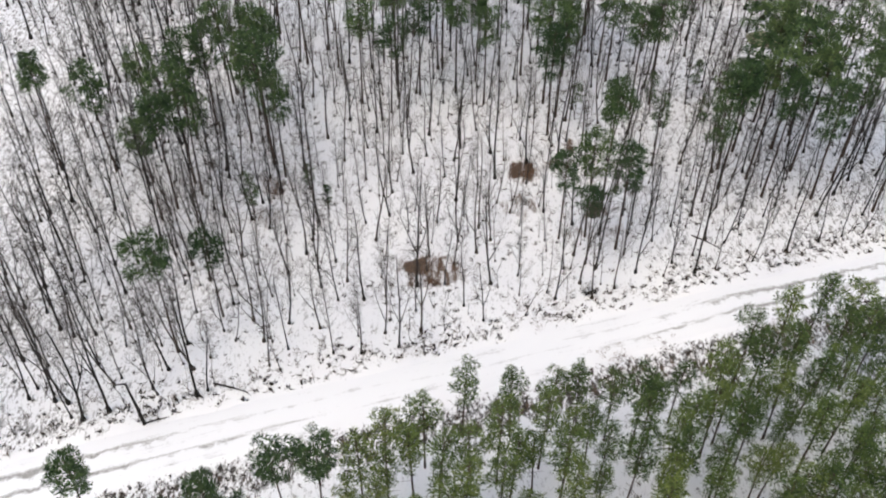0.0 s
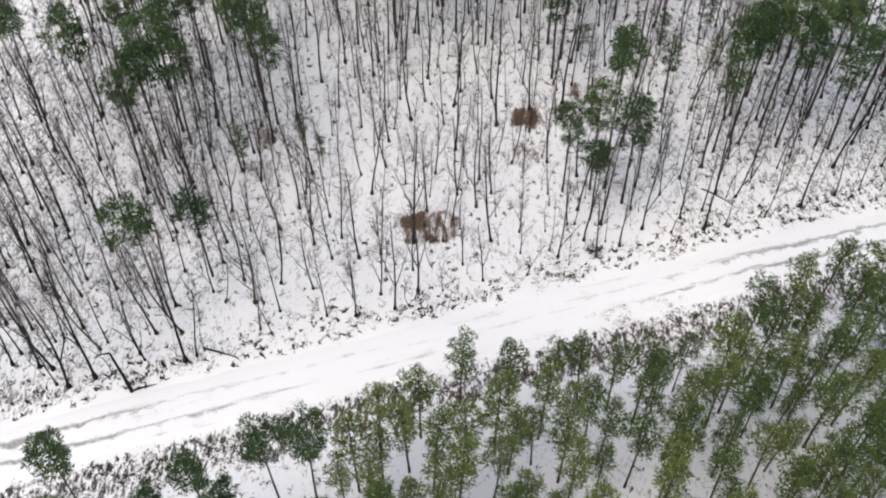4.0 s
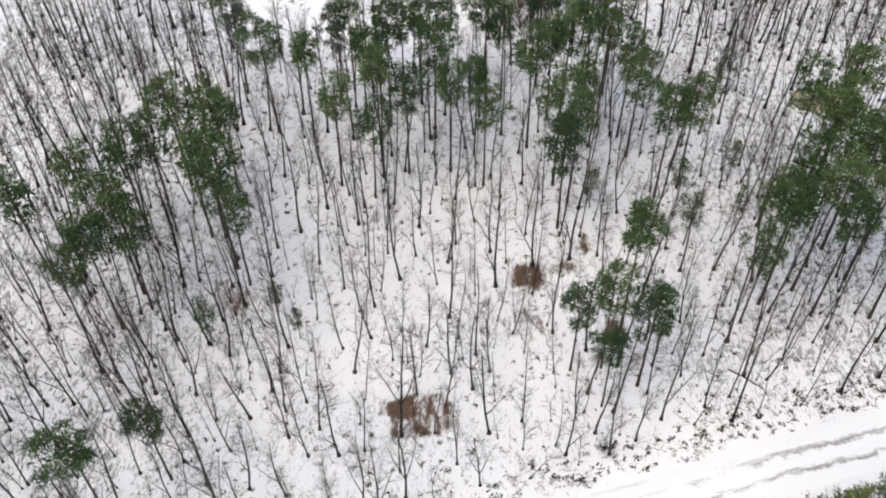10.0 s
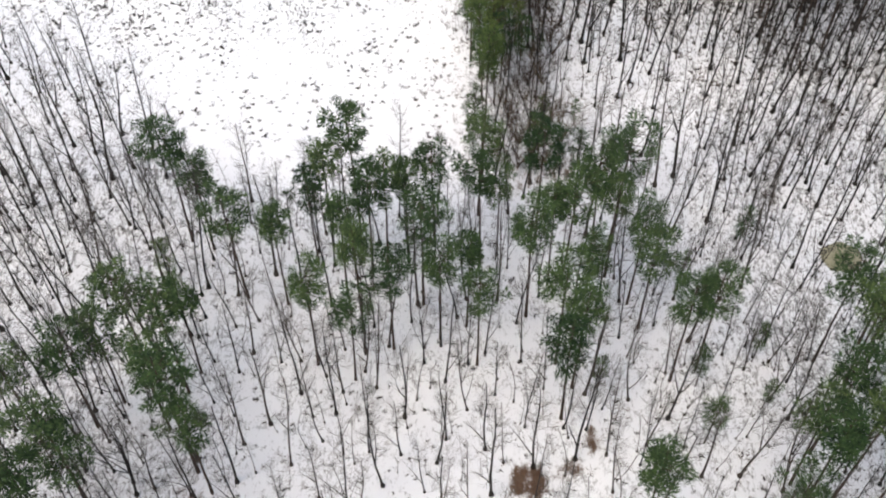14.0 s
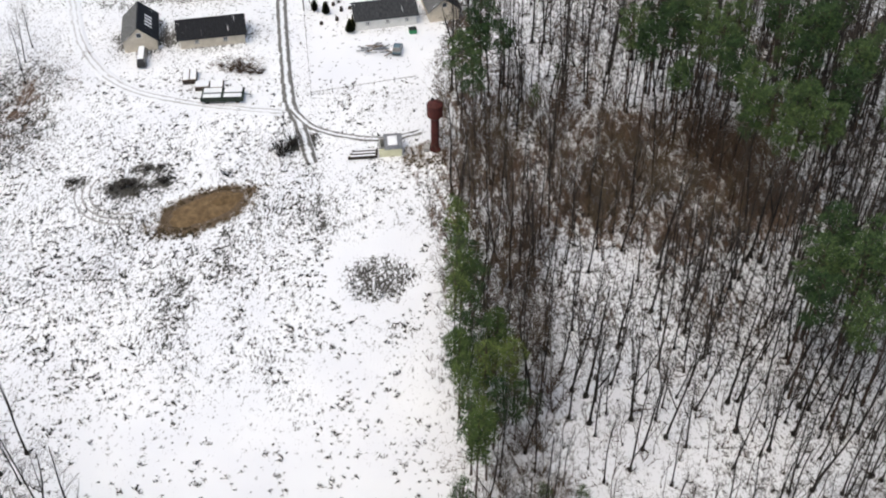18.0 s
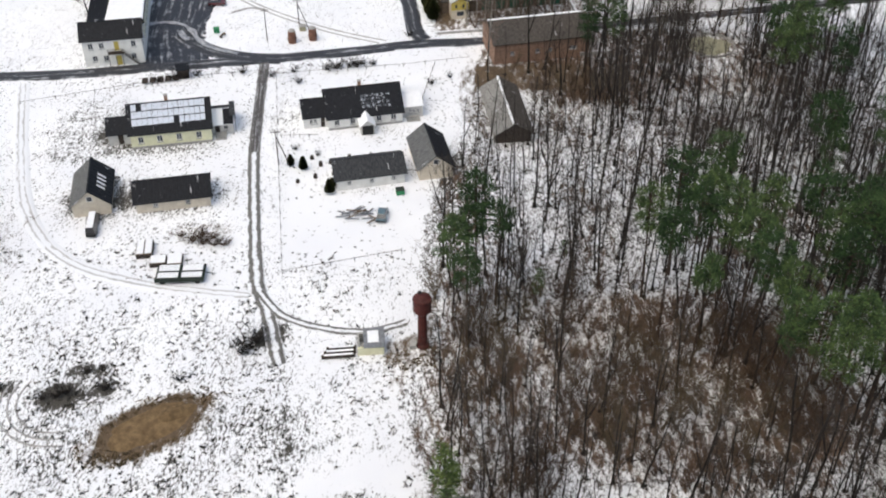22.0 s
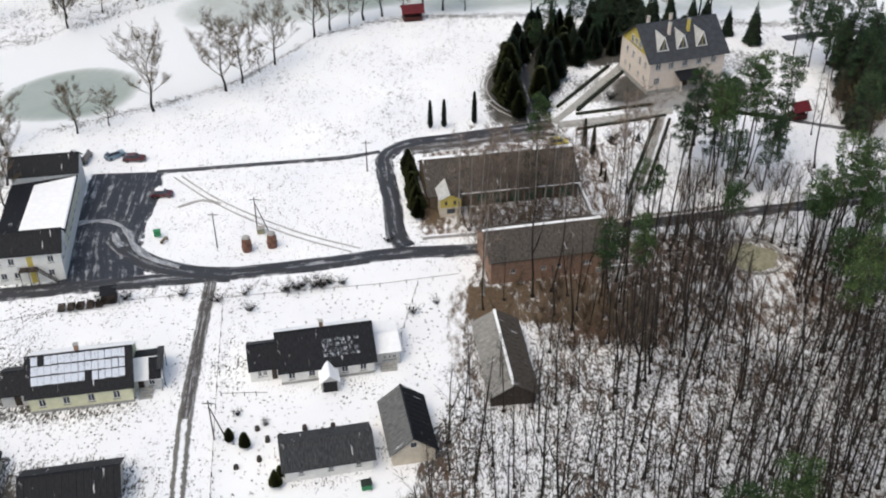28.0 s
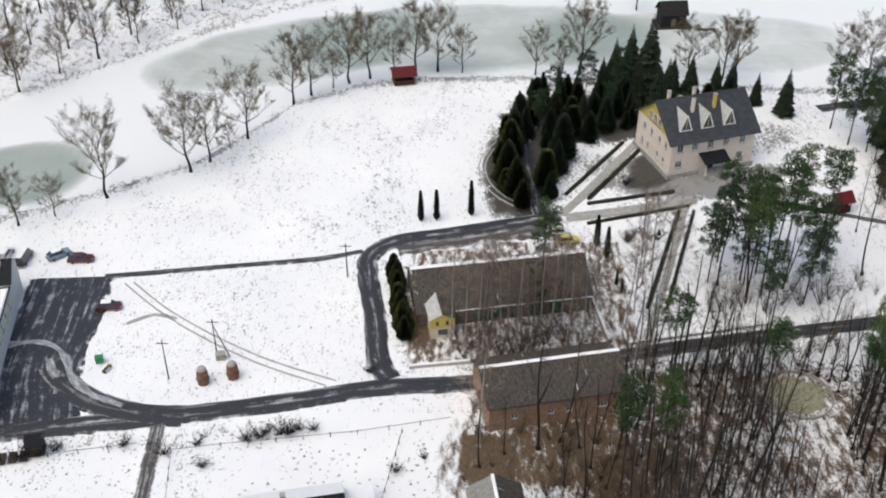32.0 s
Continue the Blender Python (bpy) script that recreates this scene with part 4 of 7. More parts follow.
wing(wh, 14.12, 1.5, 0, 4.2, 7.6, 2.5, 0.9, M_SHADEDWALL, M_SNOW, south=row([1.8, 2.6, 3.3], 0.55, 1.0, 1.8), over=0.2)
wing(wh, 8.3, -3.0, 90, 3.0, 2.6, 2.1, 1.1, M_SHADEDWALL, M_SNOW, over=0.25)
# black sheet over the porch front imitates the dark inside of the open porch
part("porch_door", box(5.95, 8.05, -3.05, -3.005, 0.05, 2.05), M_BLACK, wh, "black sheet standing for the shade inside the open porch")
for k in range(3):
    part("step", box(15.0, 17.6, -0.2 + 0.5 * k, 1.45, 0.02 + 0.15 * k, 0.15 + 0.15 * k), M_CONCRETE, wh)

# garages with their gables to the south
# west slopes get the lighter roof colour: side light put into the material
gw = house("garage", "beige garage with dark corrugated roof and snow streaks", (-53.4, 32.4), 101, 9.8, 6.2, 2.4, 2.7, M_BEIGE, M_ROOF_DARK, category="garage", gable_window=True, roof_mat2=M_ROOF_LIT, seams=1.0)
for k in range(4):
    a = 2.6 + 1.15 * k
    part("snow_streak", solid([(a, 0.7, 2.4 + 0.7 * 0.871 + 0.17), (a + 0.5, 0.7, 2.4 + 0.7 * 0.871 + 0.17), (a + 0.5, 1.9, 2.4 + 1.9 * 0.871 + 0.17), (a, 1.9, 2.4 + 1.9 * 0.871 + 0.17),
                               (a, 0.75, 2.4 + 0.7 * 0.871 + 0.24), (a + 0.45, 0.75, 2.4 + 0.7 * 0.871 + 0.24), (a + 0.45, 1.85, 2.4 + 1.9 * 0.871 + 0.24), (a, 1.85, 2.4 + 1.9 * 0.871 + 0.24)]), M_SNOW, gw)
house("garage", "beige garage with grey corrugated roof beside pines", (4.6, 43.3), 102, 10.4, 6.0, 2.6, 2.4, M_BEIGE, M_ROOF_DARK, category="garage", gable_window=True, roof_mat2=M_ROOF_LIT, seams=1.0)
# open grey shed at the edge of the wood
# pale west and dark east slope: light and shade put into two roof colours
gs = house("shed", "long weathered wooden shed with grey sheet roof among brown grass", (19.2, 54.9), 97.4, 17.0, 6.6, 2.2, 2.0, M_DARKWOOD, M_ROOF_SHADED, category="shed", roof_mat2=M_SHEDROOF_LIT, over=0.5, seams=1.1)
part("snow_ridge", box(-0.4, 17.4, 3.3, 3.75, 4.36, 4.44, bevel=0.03), M_SNOW, gs)

# brick stable
br = house("stable", "long orange brick stable with dark roof and snow along the ridge", (13.4, 84.0), 12, 20.4, 10.4, 4.8, 2.6, M_BRICK, M_ROOF_SHADED,
           south=row([3.8, 9.2, 11.9], 0.9, 1.8, 2.7) + row([16.9], 1.5, 1.8, 2.7), west=row([5.2], 1.0, 1.6, 2.8), category="stable", seams=1.2)
part("snow_ridge", box(-0.4, 20.8, 5.05, 5.75, 7.58, 7.66, bevel=0.03), M_SNOW, br)
# low yard building with yellow dormer wing
nb = house("workshop", "long grey yard building with green doors and a yellow gabled wing", (2.6, 107.6), 10.5, 28.6, 12.6, 3.2, 4.0, M_BROWNWALL, M_ROOF_SHADED, category="building", seams=1.2,
           doors=[(9 + 3.2 * i, 11.2 + 3.2 * i, 0.05, 2.4, M_DOORGREEN) for i in range(6)])
part("snow_ridge", box(-0.4, 29.0, 6.0, 6.9, 7.38, 7.46, bevel=0.03), M_SNOW, nb)
part("snow_eave", box(6.0, 29.0, -0.55, -0.2, 2.98, 3.12, bevel=0.03), M_SNOW, nb)
wing(nb, 5.3, -3.2, 90, 7.0, 3.8, 4.0, 0.95, M_BEIGE, M_ROOF_SHADED, over=0.3, gable_mat=M_GOLD, roof_mat2=M_ROOF_WHITE)
up = part("upper_storey", box(1.42, 5.38, -3.27, -3.205, 2.2, 3.98), M_GOLD, nb, "yellow boarded upper storey")
part("pane", box(2.3, 2.75, -3.30, -3.275, 2.7, 3.5), M_GLASS, up)
part("pane", box(3.9, 4.35, -3.30, -3.275, 2.7, 3.5), M_GLASS, up)
part("pane", box(2.7, 4.2, -3.24, -3.205, 0.8, 1.8), M_GLASS, nb)

# white two-storey block with a snowed flat roof between two gabled wings
ab = house("apartment_building", "white two-storey block with dark gables and a snowed flat roof", (-71.0, 83.0), 10, 12.0, 6.0, 6.2, 2.4, M_WHITE, M_ROOF_DARK,
           south=row([1.6, 3.8, 10.2], 1.0, 3.9, 5.3) + row([2.1, 4.3, 9.9], 1.0, 1.1, 2.4), doors=[(6.3, 7.3, 3.3, 5.4, M_GOLD)],
           east=row([1.6, 4.2], 1.0, 3.8, 5.2), category="apartment building")
d0 = part("door", box(6.4, 7.4, -0.06, -0.01, 0.1, 2.2), M_GOLD, ab, "yellow-brown wooden door")
part("handle", box(7.2, 7.3, -0.10, -0.065, 1.0, 1.1), M_STEEL, d0)
part("landing", box(5.0, 7.9, -1.3, -0.005, 3.1, 3.25), M_DARKWOOD, ab, "dark balcony landing")
for k in range(11):
    part("step", box(7.92 + 0.27 * k, 8.17 + 0.27 * k, -1.2, -0.2, 3.0 - 0.27 * k, 3.06 - 0.27 * k), M_DARKWOOD, ab)
part("stair_rail", tube(bmesh.new(), [(5.0, -1.25, 4.2), (7.9, -1.25, 4.2), (10.9, -1.25, 1.2)], [0.05, 0.05, 0.05], 6), M_DARKWOOD, ab)
for x in (5.05, 6.5, 7.85):
    part("post", box(x - 0.05, x + 0.05, -1.28, -1.18, 0.0, 4.2), M_DARKWOOD, ab)
wing(ab, 0.0, 26.0, 0, 12.0, 6.4, 6.4, 2.2, M_WHITE, M_ROOF_DARK)
ew = part("wall", wall_mesh(20.0, 5.4, 0.3, row([2, 5, 8, 11, 14, 17], 1.1, 3.3, 4.7)), M_WHITE, ab)
em = Matrix.Translation((12.0, 6.002, 0)) @ Matrix.Rotation(radians(90), 4, "Z")
ew.matrix_basis = em
for x in (2, 5, 8, 11, 14, 17):
    add_window(ab, x - 0.55, x + 0.55, 3.3, 4.7, em)
for x in (0.4, 3.5, 6.5, 9.5, 12.5, 15.5, 18.5):
    y0 = part("panel", box(x - 0.45, x + 0.45, -0.06, -0.004, 2.7, 5.1), M_YELLOW, ab, "yellow cladding panel")
    y0.matrix_basis = em
part("wall", box(0.0, 0.3, 6.01, 25.98, 0, 4.4), M_WHITE, ab)
part("flat_roof", solid([(-0.2, 6.3, 4.4), (12.1, 6.3, 5.4), (12.1, 25.9, 5.4), (-0.2, 25.9, 4.4), (-0.2, 6.3, 4.6), (12.1, 6.3, 5.6), (12.1, 25.9, 5.6), (-0.2, 25.9, 4.6)]), M_ROOF_DARK, ab)
part("snow_blanket", solid([(3.6, 6.6, 4.92), (11.9, 6.6, 5.6), (11.9, 25.6, 5.6), (4.2, 24.6, 4.97), (3.8, 6.9, 5.08), (11.7, 6.9, 5.76), (11.7, 25.3, 5.76), (4.4, 24.3, 5.12)]), M_SNOW, ab, "unbroken snow on the flat roof")

# cream manor with steep slate roof
mn = house("manor_house", "cream two-storey manor with steep slate-blue roof and dormers", (50.1, 153.6), 18.2, 18.3, 14.4, 8.2, 5.4, M_CREAM, M_ROOF_MANOR,
           south=row([2.0, 5.2, 8.6, 12.0, 15.6], 1.3, 5.6, 7.1) + row([2.0, 15.4], 1.4, 2.2, 3.7), west=row([3.0, 6.0, 9.4, 12.0], 1.1, 5.4, 6.9) + row([2.6, 5.0, 9.0, 11.6], 1.0, 2.0, 3.4), east=row([3.6, 7.2, 10.8], 1.1, 5.4, 6.9), over=0.8, category="house", gable_mat=M_GOLD)
wm = Matrix.Translation((0, 14.4, 0)) @ Matrix.Rotation(radians(270), 4, "Z")
for x in (5.3, 7.2, 9.1):
    add_window(mn, x - 0.6, x + 0.6, 8.9, 10.6, wm @ Matrix.Translation((0, -0.21, 0)))
part("plinth", box(-0.35, 18.65, -0.35, -0.005, 0, 1.0), M_CONCRETE, mn)
part("plinth", box(-0.35, -0.005, 0.0, 14.7, 0, 1.0), M_CONCRETE, mn)
def wedge(x, half, y0, z0, z1, slope, base):
    """A pointed dormer that runs back into a roof of the given slope."""
    bm = bmesh.new()
    fl, fr, ft = (bm.verts.new(p) for p in ((x - half, y0, z0), (x + half, y0, z0), (x, y0, z1)))
    bl, br, bt = (bm.verts.new(p) for p in ((x - half, (z0 - base) / slope, z0), (x + half, (z0 - base) / slope, z0), (x, (z1 - base) / slope, z1)))
    for f in ((fl, fr, ft), (fr, br, bt, ft), (bl, fl, ft, bt), (fl, bl, br, fr), (bl, bt, br)):
        bm.faces.new(f)
    return bm


for x in (3.4, 8.1, 12.9):
    dm = part("dormer", wedge(x, 1.3, 1.35, 9.55, 12.7, 0.75, 8.2), M_ROOF_WHITE, mn, "pale pointed dormer with a glazed gable")
    for sx in (-1, 1):
        part("dormer_frame", solid([(x + sx * 1.3 - 0.1, 1.27, 9.5), (x + sx * 1.3 + 0.1, 1.27, 9.5), (x + sx * 1.3 + 0.1, 1.345, 9.5), (x + sx * 1.3 - 0.1, 1.345, 9.5), (x - 0.1, 1.27, 12.75), (x + 0.1, 1.27, 12.75), (x + 0.1, 1.345, 12.75), (x - 0.1, 1.345, 12.75)]), M_FRAME, dm)
    part("dormer_sill", box(x - 1.4, x + 1.4, 1.2, 1.34, 9.42, 9.52), M_FRAME, dm)
    part("pane", solid([(x - 1.0, 1.30, 9.65), (x + 1.0, 1.30, 9.65), (x + 1.0, 1.34, 9.65), (x - 1.0, 1.34, 9.65), (x - 0.06, 1.30, 12.2), (x + 0.06, 1.30, 12.2), (x + 0.06, 1.34, 12.2), (x - 0.06, 1.34, 12.2)]), M_GLASS, dm)
    part("mullion", box(x - 0.05, x + 0.05, 1.25, 1.295, 9.6, 12.1), M_GOLD, dm)
chimney(mn, 6.2, 4.6, 10.6, 14.4, M_CREAM)
chimney(mn, 11.0, 4.8, 10.8, 14.6, M_GOLD)
chimney(mn, 3.0, 8.6, 12.4, 14.6, M_CREAM)
chimney(mn, 8.5, 8.6, 12.4, 14.6, M_CREAM)
part("porch", box(6.6, 11.4, -2.6, -0.36, 0.0, 1.0), M_CONCRETE, mn)
part("porch_roof", solid([(6.2, -3.0, 3.6), (11.8, -3.0, 3.6), (11.8, -0.01, 4.6), (6.2, -0.01, 4.6), (6.2, -3.0, 3.8), (11.8, -3.0, 3.8), (11.8, -0.01, 4.85), (6.2, -0.01, 4.85)]), M_ROOF_DARK, mn, "dark sloping porch roof")
for x in (6.8, 11.2):
    part("column", lathe([(0.16, 1.0), (0.13, 1.2), (0.13, 3.4), (0.17, 3.6)], 10, at=(x, -2.4)), M_CREAM, mn)
part("door", box(8.3, 9.7, -0.06, -0.01, 1.0, 3.2), M_DARKWOOD, mn)
for k in range(4):
    part("step", box(7.4, 10.6, -2.9 - 0.32 * k, -2.61 - 0.32 * k, 0.0, 0.8 - 0.2 * k), M_CONCRETE, mn)

# garden paths and walls by the manor
strip("path_1", [(28, 140.5), (31.5, 145), (38.5, 156), (46.0, 168)], 2.2, M_CONCRETE, 0.16, "concrete garden path to the manor", "path")
strip("path_2", [(29, 139.6), (40, 142.0), (54, 146.0)], 3.2, M_CONCRETE, 0.18, "concrete garden path to the manor porch", "path")
strip("path_3", [(38.6, 103), (42.0, 113), (46.6, 127), (52.0, 144)], 1.5, M_CONCRETE, 0.16, "narrow concrete path uphill through the garden", "path")
strip("path_4", [(72, 145), (84, 140), (95, 137)], 1.6, M_ASPHALT, 0.16, "dark garden path", "path")
strip("drive_1", [(88, 184), (100, 187), (120, 189)], 4.0, M_ASPHALT, 0.16, "dark drive beyond the manor", "road")
strip("drive_2", [(25, 138), (24.2, 142), (23.6, 150), (22.9, 160), (22.8, 170), (25, 178)], 3.6, M_ASPHALT, 0.16, "dark drive between thujas", "road")


def low_wall(label, a, b, thick, tall, material, cap=True):
    d = Vector((b[0] - a[0], b[1] - a[1], 0))
    w = thing("low_wall", label, "wall", (a[0], a[1], height(*a) - 0.1), math.degrees(math.atan2(d.y, d.x)))
    dz = height(*b) - height(*a)
    n = max(1, int(d.length / 3.0))
    for i in range(n):
        x0, x1 = d.length * i / n, d.length * (i + 1) / n - 0.01
        part("wall_block", box(x0, x1, -thick / 2, thick / 2, dz * i / n, tall + dz * i / n), material, w)
        if cap:
            part("snow_cap", box(x0, x1, -thick / 2 - 0.03, thick / 2 + 0.03, tall + dz * i / n + 0.003, tall + dz * i / n + 0.09, bevel=0.03), M_SNOW, w)
    return w


low_wall("low concrete wall with a snow cap along the lane", (1.5, 97.6), (13.0, 99.4), 0.35, 0.7, M_CONCRETE)
low_wall("low concrete wall with a snow cap along the lane", (36.0, 103.8), (60, 109.2), 0.35, 0.6, M_CONCRETE)
low_wall("low concrete wall with a snow cap in the wood", (31.5, 88.0), (38.0, 89.0), 0.4, 0.9, M_CONCRETE)
low_wall("low concrete wall with a snow cap beside the yard", (33.0, 104.0), (30.6, 121.0), 0.4, 1.0, M_CONCRETE)


def hedge(label, a, b, thick, tall):
    """A clipped hedge: short twiggy leaf sprays packed round a low core, in sections."""
    d = Vector((b[0] - a[0], b[1] - a[1], 0))
    h = thing("hedge", label, "hedge", (a[0], a[1], height(*a)), math.degrees(math.atan2(d.y, d.x)))
    r = random.Random(int(a[0] * 10))
    n = max(1, int(d.length / 3.0))
    for i in range(n):
        x0, x1 = d.length * i / n, d.length * (i + 1) / n
        dz = (height(*b) - height(*a)) * i / n
        bm = box(x0 + 0.05, x1 - 0.05, -thick * 0.36, thick * 0.36, dz - 0.1, dz + tall * 0.8)
        for q in range(260):
            p = Vector((r.uniform(x0, x1), r.uniform(-0.5, 0.5) * thick, dz + r.uniform(0.05, 0.95) * tall))
            dd = Vector((r.gauss(0, 1), r.gauss(0, 1), r.gauss(0.3, 0.8))).normalized()
            sd = dd.orthogonal().normalized() * 0.06
            bm.faces.new((bm.verts.new(p - sd), bm.verts.new(p + sd), bm.verts.new(p + dd * r.uniform(0.15, 0.3))))
        part("hedge_section", bm, M_HEDGE, h)
    return h


hedge("dark clipped hedge bordering a garden path", (33.8, 145.6), (47.2, 166.4), 0.9, 0.7)
hedge("dark clipped hedge bordering a garden path", (29.6, 147.2), (43.2, 168.0), 0.8, 0.6)
hedge("dark clipped hedge bordering a garden path", (33.4, 144.0), (50.6, 148.6), 0.8, 0.6)
hedge("dark clipped hedge under the garden wall", (32.8, 137.6), (52.6, 143.6), 0.7, 0.6)
hedge("dark clipped hedge bordering a narrow path", (40.4, 113), (50.4, 142), 0.8, 0.6)
hedge("dark clipped hedge bordering a narrow path", (43.6, 113), (53.2, 142), 0.6, 0.5)
hedge("dark clipped hedge across the garden snow", (60.0, 147.6), (78.0, 141.6), 0.8, 0.7)


def fence(label, line, tall=0.95, gap=3.6, material=None, rails=1):
    material = material or M_DARKWOOD
    f = thing("fence", label, "fence", (line[0][0], line[0][1], 0))
    o = Vector((line[0][0], line[0][1], 0))
    for a, b in zip(line, line[1:]):
        a, b = Vector((*a, 0)), Vector((*b, 0))
        n = max(1, int((b - a).length / gap))
        for i in range(n):
            p, q = a.lerp(b, i / n), a.lerp(b, (i + 1) / n)
            p.z, q.z = height(p.x, p.y), height(q.x, q.y)
            part("post", box(p.x - o.x - 0.05, p.x - o.x + 0.05, p.y - o.y - 0.05, p.y - o.y + 0.05, p.z - 0.2, p.z + tall), material, f)
            for k in range(rails):
                h = Vector((0, 0, tall * (0.75 - 0.4 * k)))
                part("rail", tube(bmesh.new(), [p - o + h, q - o + h], [0.035, 0.035], 4), material, f)
    return f


fence("dark wooden post and rail fence in snow", [(-80, 68), (-73.7, 70.1), (-52.3, 77.4), (-36.3, 80.4)])
fence("dark wooden post and rail fence in snow", [(-31.3, 79.2), (-24.5, 80.4), (-5.4, 83.2), (8.0, 86.2)])
fence("dark wooden garden fence in snow", [(-3.8, 21.6), (-22.5, 16.3), (-26.4, 44.0), (-28.4, 58.0), (-31.0, 78)])
fence("dark wooden garden fence in snow", [(-27.4, 56.0), (-20.5, 56.2)], 0.9, 1.4)
fence("dark wooden garden fence in snow", [(1.0, 83.5), (-1.2, 70), (-1.0, 67)], 1.0, 2.0)


# ---- tower, vehicles and yard things ----
tw = thing("water_tower", "rust-red steel water tower with wide tank on a column", "water tower", (0, 0, 0))
part("column", lathe([(0.95, -0.2), (0.95, 0.25), (0.72, 0.5), (0.68, 6.2), (0.72, 6.4)], 20), M_RUST, tw)
tk = part("tank", lathe([(0.72, 6.402), (1.32, 7.0), (1.34, 9.1), (1.28, 9.3), (0.4, 9.75), (0.1, 9.8)], 24), M_RUST, tw)
part("hatch", lathe([(0.28, 9.7), (0.28, 9.95), (0.05, 10.0)], 12, at=(-0.35, 0.5)), M_BLACK, tk)
part("rim", lathe([(1.37, 9.0), (1.39, 9.05), (1.39, 9.12), (1.36, 9.16)], 24), M_RUST, tk)
part("ladder", tube(bmesh.new(), [(0.85, -0.6, 0.3), (0.85, -0.6, 6.2), (1.25, -0.75, 7.0), (1.25, -0.75, 9.4)], [0.05] * 4, 5), M_RUST, tw)
part("footing", box(-1.9, -0.96, -0.8, 0.6, -0.1, 0.7, bevel=0.04), M_CONCRETE, tw)


def profile_body(side, half, bm=None, inset=0.0):
    """Body pressed from a side outline (x, z) with a narrower top."""
    bm = bm or bmesh.new()
    zmax = max(z for x, z in side)
    zmin = min(z for x, z in side)
    a, b = [], []
    for x, z in side:
        w = half - inset * ((z - zmin) / (zmax - zmin)) ** 1.5
        a.append(bm.verts.new((x, -w, z)))
        b.append(bm.verts.new((x, w, z)))
    n = len(side)
    bm.faces.new(a)
    bm.faces.new(b[::-1])
    for i in range(n):
        bm.faces.new((a[(i + 1) % n], a[i], b[i], b[(i + 1) % n]))
    bmesh.ops.recalc_face_normals(bm, faces=bm.faces[:])
    return bm


def car(label, place, turn, colour, length=4.3, van=False, snow=False):
    c = thing("car", label, "car", (place[0], place[1], height(*place) + 0.05), turn)
    k = length / 4.3
    body = [(-2.1 * k, 0.35), (2.1 * k, 0.35), (2.15 * k, 0.6), (2.0 * k, 0.82), (1.1 * k, 0.92), (-1.6 * k, 0.95), (-2.1 * k, 0.85)]
    part("body", profile_body(body, 0.85, inset=0.06), colour, c)
    top = [(-1.95 * k, 0.952), (1.05 * k, 0.93), (0.45 * k, 1.42), (-1.3 * k, 1.45)] if not van else [(-2.05 * k, 0.952), (1.6 * k, 0.93), (1.2 * k, 1.85), (-2.0 * k, 1.9)]
    cab = part("glasshouse", profile_body(top, 0.78, inset=0.16), colour if van else M_GLASS, c)
    zt = top[2][1]
    rf = part("roof", box(top[3][0] + 0.02, top[2][0] - 0.02, -0.6, 0.6, zt + 0.03, zt + 0.09, bevel=0.02), colour, c)
    if snow:
        part("snow_cap", box(top[3][0] + 0.05, top[2][0] + 0.1, -0.55, 0.55, zt + 0.093, zt + 0.2, bevel=0.04), M_SNOW, rf)
    for x in (-1.3 * k, 1.35 * k):
        for y in (-0.8, 0.8):
            w = part("wheel", tube(bmesh.new(), [(x, y - 0.1, 0.31), (x, y + 0.1, 0.31)], [0.31, 0.31], 14), M_BLACK, c)
            part("rim", tube(bmesh.new(), [(x, y - 0.115, 0.31), (x, y + 0.115, 0.31)], [0.18, 0.18], 10), M_STEEL, w)
    for y in (-0.6, 0.6):
        part("headlight", box(2.08 * k, 2.16 * k, y - 0.16, y + 0.16, 0.58, 0.72), M_FRAME, c)
    part("bumper", box(2.1 * k, 2.22 * k, -0.8, 0.8, 0.32, 0.52, bevel=0.03), M_BLACK, c)
    part("bumper", box(-2.22 * k, -2.1 * k, -0.8, 0.8, 0.32, 0.52, bevel=0.03), M_BLACK, c)
    return c


M_CAR_RED = paint("dark_red_paint", (0.085, 0.008, 0.012))
M_CAR_BLUE = paint("pale_blue_paint", (0.22, 0.32, 0.40))
M_CAR_DARK = paint("black_paint", (0.012, 0.012, 0.014))
M_CAR_WHITE = paint("white_paint", (0.7, 0.71, 0.72))
M_CAR_YELLOW = paint("yellow_paint", (0.62, 0.5, 0.08))
M_CAR_TEAL = paint("grey_blue_paint", (0.12, 0.18, 0.21))
car("black van with snow on its roof", (-55.5, 28.4), 98, M_CAR_DARK, 6.0, van=True, snow=True)
car("dark red car on snow", (-57.4, 125.4), 5, M_CAR_RED, 4.4)
car("pale blue car on snow", (-61.6, 126.6), 40, M_CAR_BLUE, 4.2, snow=True)
car("black van with a snowed roof", (-67.4, 125.4), 88, M_CAR_DARK, 4.6, van=True, snow=True)
car("white car covered with snow", (-71.0, 126.4), 88, M_CAR_WHITE, 4.2, snow=True)
car("dark red car parked on slushy asphalt", (-48.8, 112.0), 6, M_CAR_RED, 4.0, snow=True)
car("grey-blue car beside scrap in the snowy yard", (-7.4, 31.2), 85, M_CAR_TEAL, 3.6)
car("yellow car by the yard wall", (28.6, 131.9), 8, M_CAR_YELLOW, 4.2)
car("silver car with snow by the yard wall", (27.2, 134.4), 8, M_CAR_WHITE, 4.2, snow=True)

# long flat wagon and crates under snow
wg = thing("wagon", "dark green flat farm wagon with snowed deck boards", "wagon", (-38.3, 15.6, 0.0), 3)
part("chassis", box(-3.8, 3.8, -1.9, 1.9, 0.75, 1.0, bevel=0.03), M_DKGREEN, wg)
